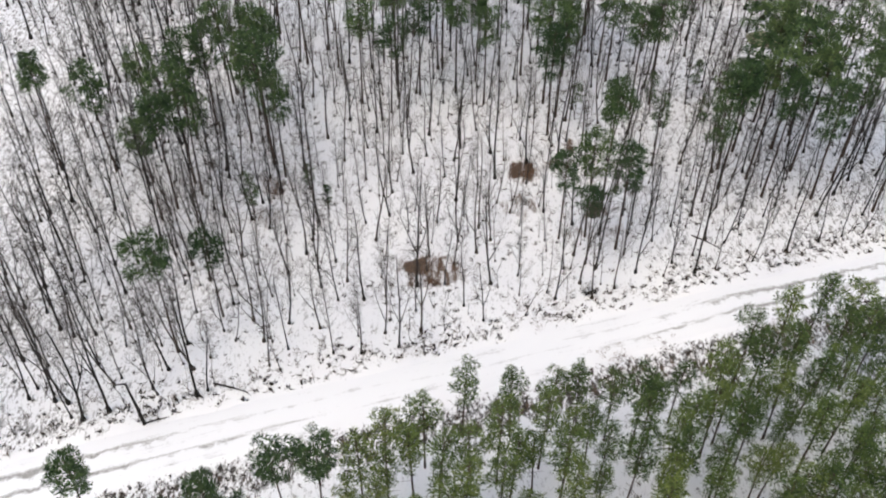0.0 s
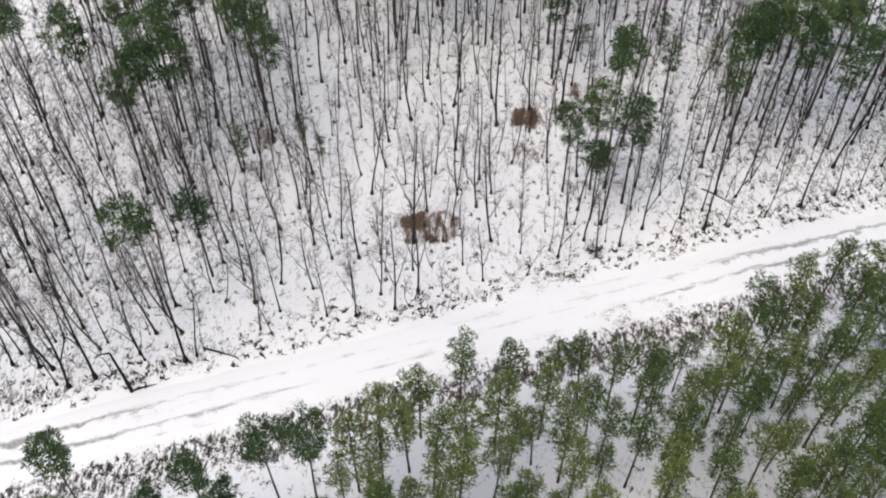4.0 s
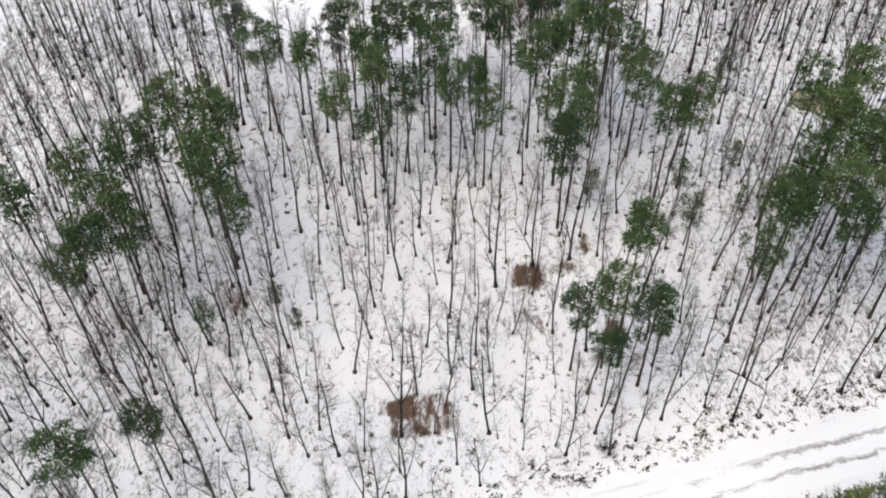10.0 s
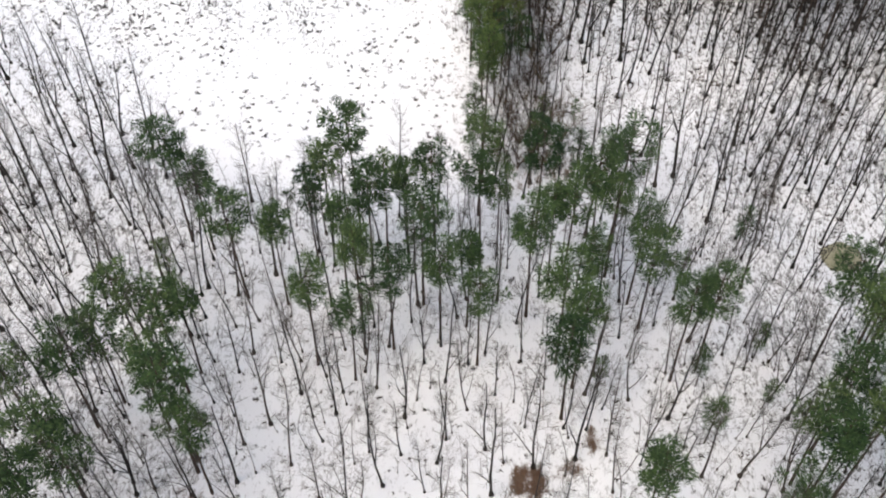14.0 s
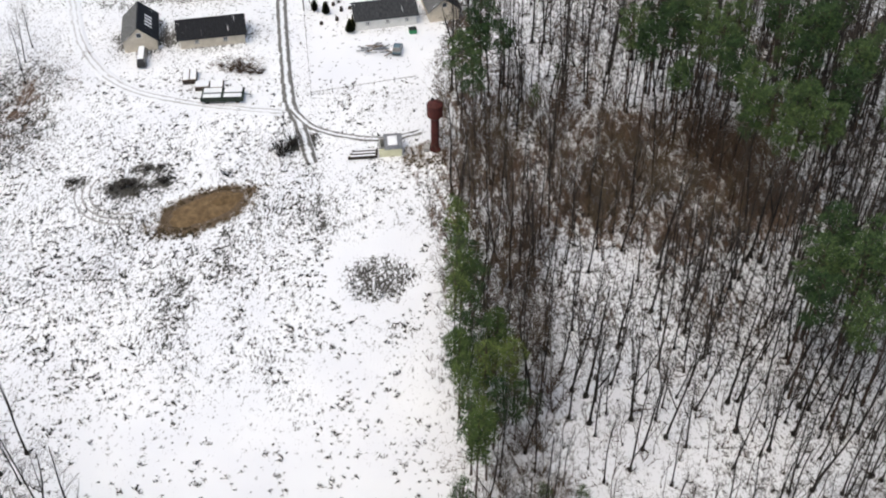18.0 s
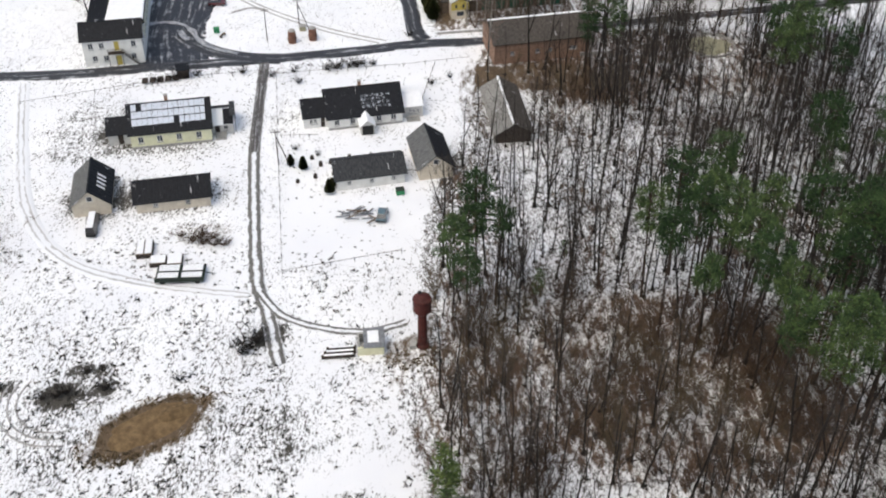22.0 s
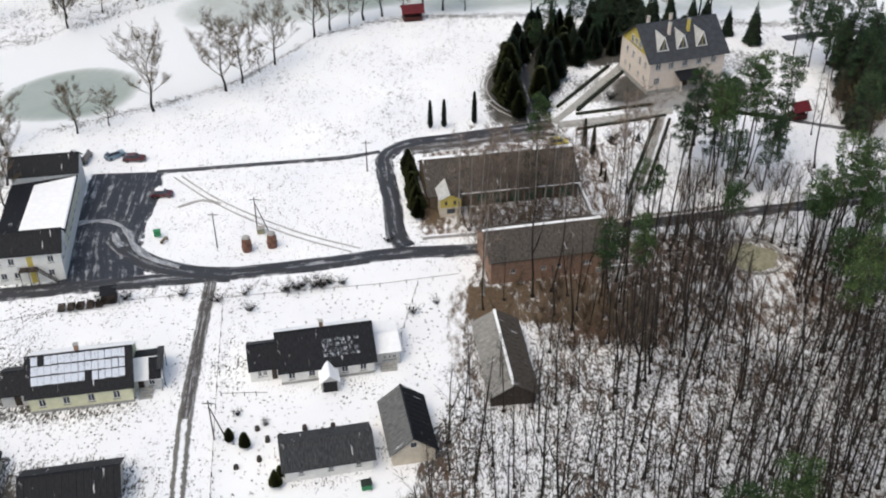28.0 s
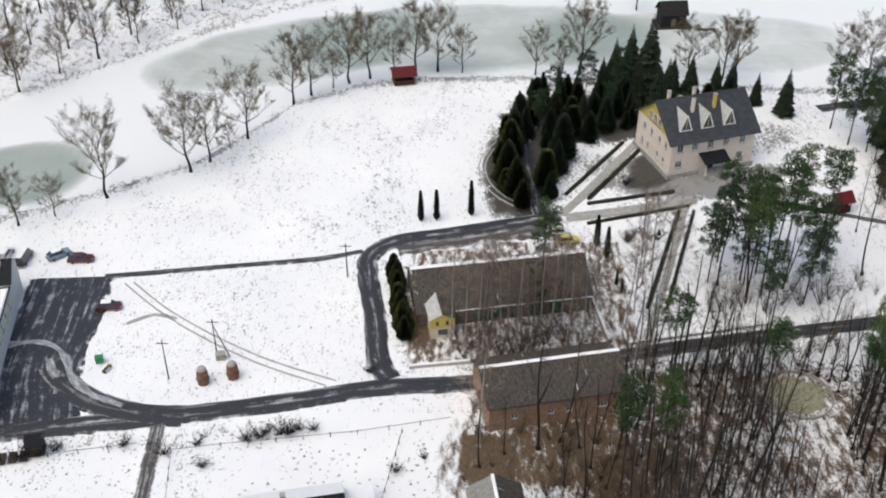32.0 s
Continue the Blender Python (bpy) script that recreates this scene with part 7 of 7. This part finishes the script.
shore += [(x, y, rb.uniform(0.5, 1.1)) for x, y in scatter((-140, -20, 150, 262), 0.95, 57, lambda x, y, r: 0.2 < y - pond_far(x) < 2.2 and r.random() < 0.75 or (0 < y - pond_far(x) < 26 and r.random() < 0.07))]
stuff("shore_brush", "dark leafless brush along the pond shore", "brush", [[(a.copy(), 0)] for a in SHRUB], shore, (M_BARK,), 89)
stuff("undergrowth", "low leafless brush and dead stalks in snow", "brush", [[(a, 0)] for a in SHRUB], [(x, y, rb.uniform(0.5, 1.2)) for x, y in low] + [(x, y, rb.uniform(1.2, 3.0)) for x, y in brush], (M_TWIG_RED,), 7)

# dead grass tufts that stand out of the snow
def make_tuft(seed, wide, tall, blades):
    r = random.Random(seed)
    bm = bmesh.new()
    for i in range(blades):
        a, d = r.uniform(0, 6.283), wide * abs(r.gauss(0, 0.5))
        p = Vector((math.cos(a) * d, math.sin(a) * d, -0.05))
        b = r.uniform(0, 6.283)
        blade(bm, p, (math.cos(b), math.sin(b), r.uniform(0.5, 1.6)), tall * r.uniform(0.6, 1.2), wide * 0.16, r)
    return bm


TUFT = [make_tuft(400 + i, 0.44 + 0.12 * (i % 3), 0.40, 18) for i in range(6)]


def tuft_place(x, y, r):
    if not inside(x, y, FIELD) or y > 22:
        return False
    k = 0.10 + 0.55 * smooth(-68, -42, y) * (1 - 0.45 * smooth(-24, -10, x)) * smooth(12, -14, y)
    k += 0.5 * max(smooth(1.6, 0.3, abs(math.hypot(x - ax, y - ay) - rad)) for ax, ay, rad in ((-8, -31.8, 4.4), (-8, -31.8, 2.2), (-50.5, -10.2, 4.6)))
    k += 0.5 * blob(x, y, -37, -42, 3.4, 6) + 0.3 * blob(x, y, -62, -16, 18, 12)
    if 5.2 < math.hypot(x + 8, y + 31.8) < 8 or ((x + 36.2) / 9) ** 2 + ((y + 15.6) / 6) ** 2 < 1:
        return False
    return r.random() < k * (0.5 + 1.5 * noise.noise((x * 0.22, y * 0.06, 31.0)) + 0.7 * noise.noise((x * 0.05, y * 0.05, 32.0)))


mound_spots = [(-36.2 + math.cos(a) * q * 9.2 * math.cos(0.58) - math.sin(a) * q * 4.6 * math.sin(0.58), -15.6 + math.cos(a) * q * 9.2 * math.sin(0.58) + math.sin(a) * q * 4.6 * math.cos(0.58))
               for a, q in [(rb.uniform(0, 6.283), rb.uniform(0.72, 1.18)) for k in range(420)] if q < 1.0 or math.cos(a) < 0.2 or rb.random() < 0.25]
mound_spots += [(-2.2 + rb.gauss(0, 2.6), -3.0 + rb.gauss(0, 2.0)) for k in range(150)]
stuff("mound_grass", "brown dead grass by the soil heap and tower", "grass", [[(a, 0)] for a in TUFT], [(x, y, rb.uniform(0.4, 1.0)) for x, y in mound_spots], (M_MOUNDGRASS,), 88)


def yard_tuft(x, y, r):
    if any(abs((x - cx) * math.cos(radians(13)) + (y - cy) * math.sin(radians(13))) < hx and abs((y - cy) * math.cos(radians(13)) - (x - cx) * math.sin(radians(13))) < hy for cx, cy, hx, hy in ((-48, 58, 13, 6), (-43.5, 37.5, 7, 5), (-57, 37, 4, 6), (-12.5, 64, 12, 6), (-10, 43, 7, 5), (1, 47, 4, 6))):
        return False
    k = 0.10 + 0.5 * blob(x, y, -48, 56, 15, 10, 12) + 0.5 * blob(x, y, -59, 36, 6, 9) + 0.3 * blob(x, y, -44, 28, 12, 7) + 0.25 * blob(x, y, -12, 60, 14, 8, 12) + 0.4 * blob(x, y, -52, 78, 16, 3, 12) + 0.35 * blob(x, y, -75, 30, 8, 25)
    if x > -35 and y < 40:
        k = 0.05
    if abs(x + 30.5 + (y - 50) * 0.08) < 2.6:
        return False
    return r.random() < k * (0.55 + 1.1 * noise.noise((x * 0.18, y * 0.18, 41.0)))


def green_tuft(x, y, r):
    if y < 89 + 0.2 * (x + 20) or x < -46 or y > 132 and pond_bank(x) - y < 3:
        return False
    k = 0.16 + 0.5 * smooth(10, 2, pond_bank(x) - y)
    return r.random() < k * (0.5 + 1.2 * noise.noise((x * 0.1, y * 0.1, 43.0)))


tufts = [(x, y, rb.uniform(0.25, 0.6)) for x, y in scatter((-90, 6, 14, 84), 0.62, 86, yard_tuft, 40)] + [(x, y, rb.uniform(0.2, 0.45)) for x, y in scatter((-75, 16, 88, 198), 1.0, 87, green_tuft, 20)]
tufts += [(x, y, rb.choice((0.35, 0.5, 0.7, 0.9, 1.3))) for x, y in scatter((-95, 3, -86, 22), 0.85, 81, tuft_place, 60)]
stuff("grass_tufts", "dark dead grass tufts poking through field snow", "grass", [[(a, 0)] for a in TUFT], tufts, (M_TUFT,), 82)


def clod_place(x, y, r):
    d = y - road_y(x)
    north = 0.9 * smooth(3.6, 4.6, d) * smooth(9.5, 5.5, d)
    south = smooth(-4.0, -4.8, d) * smooth(-11, -8, d)
    return r.random() < (north + south) * (0.5 + 0.9 * noise.noise((x * 0.2, y * 0.2, 33.0)))


clods = [(x, y, rb.uniform(0.5, 1.5)) for x, y in scatter((-70, 70, -195, -135), 0.95, 83, clod_place, 40)]
floor_tufts = [(x, y, rb.uniform(0.5, 1.1)) for x, y in scatter((-84, 72, -206, -36), 1.35, 84, lambda x, y, r: not -6 < y - road_y(x) < 6 and wooded(x, y) > 0.5 and r.random() < 0.24 + 0.36 * smooth(14, 42, abs(x)) + 0.8 * noise.noise((x * 0.12, y * 0.12, 35.0)), 24)]
foot_tufts = [(x + rb.uniform(-0.2, 0.2), y + rb.uniform(-0.2, 0.2), rb.uniform(0.9, 1.6)) for x, y in east_spots]
stuff("road_verge_tufts", "brown dead stalks and clods along the road and under trees", "grass", [[(a, 0)] for a in TUFT], clods + floor_tufts + foot_tufts, (M_VERGE,), 85)

OAK = []
for i in range(3):
    bm0 = make_shrub(170 + i, 0.9, 5, 3)
    r0 = random.Random(300 + i)
    for q in range(9):
        needle_clump(bm0, r0, (r0.gauss(0, 0.9), r0.gauss(0, 0.9), r0.uniform(0.1, 0.7)), 0.5, 12)
    OAK.append(bm0)
leafy = [(x, y) for cx, cy, sx, n in ((-3.8, -146, 2.4, 12), (8.7, -125.8, 1.5, 9), (-27.5, -130, 1.8, 9), (-27.5, -135.7, 1.4, 6), (16.3, -120.8, 0.9, 5), (13.7, -124.4, 1, 5), (8.2, -133, 2, 5), (20.5, -139, 1.5, 6), (13, -77, 4, 14), (20, -162, 4, 9), (6, -20, 4, 12), (40, -160, 5, 9)) for x, y in [(cx + rb.gauss(0, sx * 0.6), cy + rb.gauss(0, sx * 0.6)) for k in range(n)]]
stuff("oak_brush", "low brush holding dead brown leaves", "brush", [[(a, 0)] for a in OAK], [(x, y, rb.uniform(0.4, 0.9)) for x, y in leafy], (M_DEADLEAF,), 10)
# windfall beside the road
def windfall(label, p, q, rad, seed):
    r = random.Random(seed)
    a, b = Vector((*p, height(*p) + rad)), Vector((*q, height(*q) + rad * 2))
    t = thing("fallen_trunk", label, "log", a[:])
    part("stem", tube(bmesh.new(), [(0, 0, 0), (b - a) * 0.5 + Vector((0, 0, 0.15)), b - a], [rad, rad * 0.8, rad * 0.4], 6), M_BARK, t)
    for k in range(5):
        o = (b - a) * r.uniform(0.35, 0.95)
        part("branch", tube(bmesh.new(), [o, o + Vector((r.uniform(-1, 1), r.uniform(-1, 1), r.uniform(0.3, 1.0)))], [rad * 0.4, 0.015], 4), M_BARK, t)


windfall("fallen dark trunk lying in the snow", (31.0, -140.8), (34.6, -143.6), 0.09, 1)
windfall("broken branch lying in snow beside the road", (-30.8, -165.3), (-26.4, -166.7), 0.13, 2)
sg = thing("broken_snag", "broken dead tree bent over at the top", "tree", (-38.1, -171.0, height(-38.1, -171.0) - 0.2), 0)
part("stem", tube(bmesh.new(), [(0, 0, 0), (-0.2, 0.1, 3.5), (-0.5, 0.2, 6.8), (-0.6, 0.3, 8.0)], [0.26, 0.19, 0.15, 0.12], 6), M_BARK, sg)
part("broken_top", tube(bmesh.new(), [(-0.6, 0.3, 8.0), (-1.6, 0.1, 8.1), (-2.4, 0.0, 7.2)], [0.12, 0.08, 0.03], 5), M_BARK, sg)
part("root_brush", tube(bmesh.new(), [(0.1, 0, 0.3), (1.4, 0.4, 0.45), (2.8, 0.9, 0.3)], [0.12, 0.09, 0.03], 5), M_BARK, sg)

# single bushes in field and gardens
red_protos = [tree_thing("bush", "reddish-brown leafless shrub beside snowed crates", "bush", (("bush_body", make_shrub(190 + i, 2.4, 30, 14, 1.1, 0.034), M_TWIG_RED),), "shrubs beside the crates") for i in range(2)]
for x, y, s in ((-36.2, 24.2, 1.0), (-34.4, 23.6, 0.9), (-32.8, 23.6, 0.8), (-38.2, 24.6, 0.8), (-36.8, 26.0, 0.9), (-34.8, 25.6, 0.7), (-40.2, 26.0, 0.6)):
    plant(rb.choice(red_protos), x, y, s, r=rb)
for p in red_protos:
    discard(p)
bush_protos = [tree_thing("bush", "round leafless dark bush in snow", "bush", (("bush_body", make_shrub(180 + i, 2.2, 26, 12, 0.9, 0.03), M_BARK),), "leafless bushes") for i in range(3)]
for x, y, s in ((-25.4, -0.6, 1.7), (-24.4, 0.9, 1.5), (-26.2, -1.8, 1.1), (-50.8, -10.3, 1.1), (-49.4, -9.6, 0.9), (-44.3, -8.8, 1.0), (-47.6, -5.6, 0.6), (-45.4, -5.2, 0.6), (-59, -9, 0.8), (-34.2, -7.2, 0.8), (-52.4, -10.8, 0.7), (-38.3, 80.5, 1.0), (-50.0, 78.4, 1.4), (-47.5, 79.4, 1.1),
                (-21.1, 81.8, 1.2), (-19.4, 82.6, 1.3), (-16.4, 83.0, 1.3), (-15.0, 83.3, 1.2), (-11.8, 84, 0.9), (-32.2, 79.0, 1.0), (-52, 78.0, 1.2), (-55, 77, 0.9), (-26.4, 76.6, 0.9), (4.2, 78.7, 0.7), (41.6, 151, 1.4), (39.5, 132.4, 1.4), (45, 133, 0.8), (-28.0, 80.8, 0.8), (-18.5, 83.2, 0.9), (-14.0, 84.0, 0.9), (15.8, -150.5, 0.9), (-6.5, 71.0, 0.8), (0.5, 76, 0.9), (-4.6, 96.6, 1.0), (40.0, 133.2, 1.2), (-24.3, 52.0, 0.7), (-20, 50, 0.6)):
    plant(rb.choice(bush_protos), x, y, s, r=rb)

# broad leafless trees on the pond bank
def make_broad(seed, tall, wide):
    """A round-headed leafless tree: a leader, ascending limbs that fork twice, and a haze of fine twigs."""
    r = random.Random(seed)
    trunk, crown = bmesh.new(), bmesh.new()
    pts, p = [], Vector((0, 0, -0.3))
    for i in range(7):
        pts.append(p.copy())
        p += Vector((r.uniform(-0.35, 0.35), r.uniform(-0.35, 0.35), tall * 0.145))
    tube(trunk, pts, [0.36, 0.24, 0.20, 0.16, 0.12, 0.07, 0.03], 6)

    def grow(q, d, length, rad, level):
        lp, e = limb(crown, r, q, d, length, rad, 0.16, 0.22, 2, 3)
        if level == 2:
            for w in range(11):
                b = r.uniform(0, 6.283)
                blade(crown, lp[0].lerp(lp[-1], r.uniform(0.1, 1)), e * 0.6 + Vector((math.cos(b), math.sin(b), r.uniform(-0.4, 0.8))), tall * r.uniform(0.05, 0.095), 0.030, r)
            return
        for w in range((4, 4)[level]):
            b = r.uniform(0, 6.283)
            u = r.uniform(0.35, 1.0) * 1.999
            grow(lp[int(u)].lerp(lp[int(u) + 1], u - int(u)), e + Vector((math.cos(b), math.sin(b), r.uniform(-0.1, 0.5))) * r.uniform(0.5, 0.9), length * r.uniform(0.42, 0.62), rad * 0.5, level + 1)

    n = 17
    for i in range(n):
        t = (i + r.random()) / n
        k = 0.22 + 0.66 * t
        u = k / 0.87 * 6
        q = pts[min(5, int(u))].lerp(pts[min(6, int(u) + 1)], min(1, u - int(u)))
        a = i * 2.4 + r.uniform(-0.5, 0.5)
        reach = tall * wide * (0.55 + 0.45 * math.sin(math.pi * (0.25 + 0.65 * t))) * r.uniform(0.75, 1.15)
        grow(q, (math.cos(a), math.sin(a), 0.55 + 0.9 * t), reach, 0.10 * (1.1 - 0.6 * t), 0)
    return trunk, crown


wide = [make_broad(210 + i, 13.5, 0.40 + 0.04 * (i % 3)) for i in range(5)]
wide_protos = [tree_thing("broad_tree", "broad leafless tan-twigged tree on the pond bank", "tree", (("trunk", a, M_BARK), ("crown", b, M_TWIG_TAN)), "bank trees") for a, b in wide]
for x, y, s in ((-72, 136, 0.72), (-66, 139, 0.5), (-58, 145.3, 1.1), (-44, 155, 1.08), (-41, 159, 0.9), (-38, 165, 0.35), (-35, 169, 1.0), (-27.4, 185, 1.0), (-24, 189.6, 0.85), (-19.4, 193.4, 0.55), (-16, 196, 0.95),
                (-11.4, 198.6, 0.95), (-6, 200, 0.7), (-1, 201.5, 1.05), (4.2, 202.5, 0.95), (9.9, 202, 0.65), (27, 201, 0.7), (33, 201, 0.6), (37, 201, 1.15), (62, 199.5, 0.85), (70, 199, 0.9), (73, 199, 0.95), (96, 196, 0.9), (102, 196, 0.95), (109, 195, 0.9),
                (-86, 131, 0.9), (-90, 190, 1.0), (-84, 200, 0.7), (-77, 208, 1.1), (-73, 223, 0.9), (-90, 230, 0.9), (-105, 226, 1.0), (-65, 233, 0.7), (-58, 238, 0.8), (-98, 205, 0.8), (-110, 212, 1.0), (-80, 240, 0.9), (-92, 196, 0.6), (-96, 216, 0.7), (-70, 218, 0.7), (-62, 226, 0.6), (-86, 214, 0.8), (-100, 236, 0.9), (-54, 244, 0.7), (-112, 196, 0.8), (-76, 105, 0.9), (-80, 116, 0.8), (56, 241, 0.8)):
    plant(rb.choice(wide_protos), x, y, s, r=rb)
birch = [make_bare(230 + i, 15, spread=0.17, first=0.28, limbs=20, twigs=20, stem=0.008, sub=1, fine=0.022, up=0.24, rise=(0.5, 1.4)) for i in range(3)]
birch_protos = [tree_thing("birch_tree", "slender leafless birch with pale trunk", "tree", (("trunk", a, M_BIRCH), ("crown", b, M_TWIG_PALE)), "birches in the yard") for a, b in birch]
for x, y in ((10, 103), (12.5, 104.2), (14.2, 103.4), (17, 105), (19, 103.8), (21, 106), (23.5, 105.4), (25.5, 106.4), (15.5, 101.8), (27, 104.6), (29, 106), (12, 101.4), (40.5, 120), (42.5, 124), (38, 112), (44, 118), (36, 108), (8, 102), (18, 102.4), (22, 103.6), (26, 103), (20.4, 105), (13.4, 105.4), (24, 107.4), (30.5, 104.8), (12, 81), (33, 86)):
    plant(rb.choice(birch_protos), x, y, rb.uniform(0.85, 1.25), r=rb, tilt=2)

# conifers round the manor
spruce_protos = [tree_thing("spruce", "dark green spruce with dense drooping boughs", "tree", zip(("trunk", "crown"), make_cone(240 + i, 10, 2.5, 30, 52), (M_PINEBARK, M_SPRUCE)), "spruces") for i in range(3)]
thuja_protos = [tree_thing("thuja", "dense brownish-green thuja standing in snow", "tree", zip(("trunk", "crown"), make_cone(250 + i, 7.5 + i, 2.3 + 0.25 * i, 34, 76, -0.5, 0.42 + 0.14 * i, 0.0), (M_PINEBARK, M_THUJA)), "thujas") for i in range(3)]
dark_protos = [tree_thing("thuja", "dark green conical thuja standing in snow", "tree", zip(("trunk", "crown"), make_cone(256 + i, 8.5, 2.4, 34, 76, -0.25, 0.5 + 0.2 * i, 0.0), (M_PINEBARK, M_SPRUCE)), "thujas") for i in range(3)]
cypress_protos = [tree_thing("cypress", "slim dark columnar cypress", "tree", zip(("trunk", "crown"), make_cone(260 + i, 7, 0.62, 34, 22, -1.0, 0.35, 0.0), (M_PINEBARK, M_SPRUCE)), "columnar cypresses") for i in range(2)]
for x, y, s in ((79.5, 181, 1.15), (74.5, 186, 0.8), (70, 191, 0.9), (61, 191.5, 1.0), (57, 191.5, 0.95), (47.7, 195, 1.55), (51.5, 192.5, 1.9), (44, 193, 1.3), (55, 187, 1.1), (41, 190, 1.0), (21, 172, 0.7), (66, 189, 1.0), (48, 186, 1.2), (52, 183, 1.1), (95, 145, 1.6), (99, 152, 1.8), (96, 158, 1.6), (101, 162, 1.9), (94, 152, 1.4), (104, 145, 1.7), (97, 168, 1.6), (92, 139, 1.2)):
    plant(rb.choice(spruce_protos), x, y, s, r=rb)
for x, y, s in ((18.5, 150.5, 1.2), (20, 146, 1.2), (19, 155, 1.25), (19.4, 160, 1.2), (21, 142.3, 1.1), (25.8, 150, 1.15), (26.4, 146, 1.0), (28.6, 156, 1.2), (30, 161, 1.3), (32.7, 170, 1.3), (36, 168.5, 1.3), (40, 173.5, 1.2), (20.5, 166, 1.3), (35, 183, 1.2), (30, 180, 1.3),
                (25, 176, 1.3), (38, 178, 1.2), (43, 180, 1.3), (33, 176, 1.2), (28, 170, 1.2), (46, 176, 1.0), (23, 170, 1.2), (26, 183, 1.3), (22, 175, 1.2), (29, 175, 0.9), (33, 187, 1.0), (40, 184, 1.3), (19, 170, 1.0), (17.4, 158, 0.8), (18, 148, 0.7), (27, 166, 0.9), (63, 183, 1.3), (68, 185, 1.2)):
    plant(rb.choice(thuja_protos if x < 22 and y < 165 else dark_protos + thuja_protos[:1]), x, y, s * rb.uniform(0.70, 1.0) * (1.0 if y < 162 else 0.82), r=rb)
for x, y in scatter((18, 47, 144, 190), 3.4, 71, lambda x, y, r: (x < 24 and y < 172 and not 21.5 < x < 24.5) or (y > 172 and x > 24 + (190 - y) * 0.3)):
    plant(rb.choice(dark_protos + spruce_protos[:2]), x, y, rb.uniform(0.4, 0.85), r=rb)
for x, y, s in ((21.2, 108.0, 0.78), (30, 181, 0.75), (37, 186, 0.8), (26, 173, 0.6), (44, 186, 0.85), (41, 177, 0.6)):
    plant(rb.choice(garden_protos), x, y, s, r=rb)
for i in range(9):
    plant(rb.choice(thuja_protos), 0.4 - 0.28 * i + rb.uniform(-0.2, 0.2), 104.5 + 2.0 * i, rb.uniform(0.5, 0.72), r=rb)
for x, y, s in ((-22.2, 45.6, 0.36), (-24.6, 46.8, 0.3), (-16.9, 38.4, 0.34), (-16.5, 40.2, 0.26)):
    plant(rb.choice(thuja_protos), x, y, s, r=rb)
for x, y, s in ((2.1, 138.3, 0.95), (5.0, 138.7, 0.95), (11.4, 140.2, 1.1), (33.8, 131, 0.95), (35.2, 127.5, 0.95), (27.5, 186, 1.1), (31, 187, 1.2), (22, 178, 1.0), (36, 119.6, 0.5), (36.6, 117.5, 0.45)):
    plant(rb.choice(cypress_protos), x, y, s, r=rb)
for x, y, s in ((45.5, 134.5, 0.16),):
    plant(rb.choice(spruce_protos), x, y, s, r=rb)

for p in bare_protos + garden_protos + pine_protos + young_protos + low_protos + bush_protos + wide_protos + birch_protos + spruce_protos + thuja_protos + dark_protos + cypress_protos:
    discard(p)
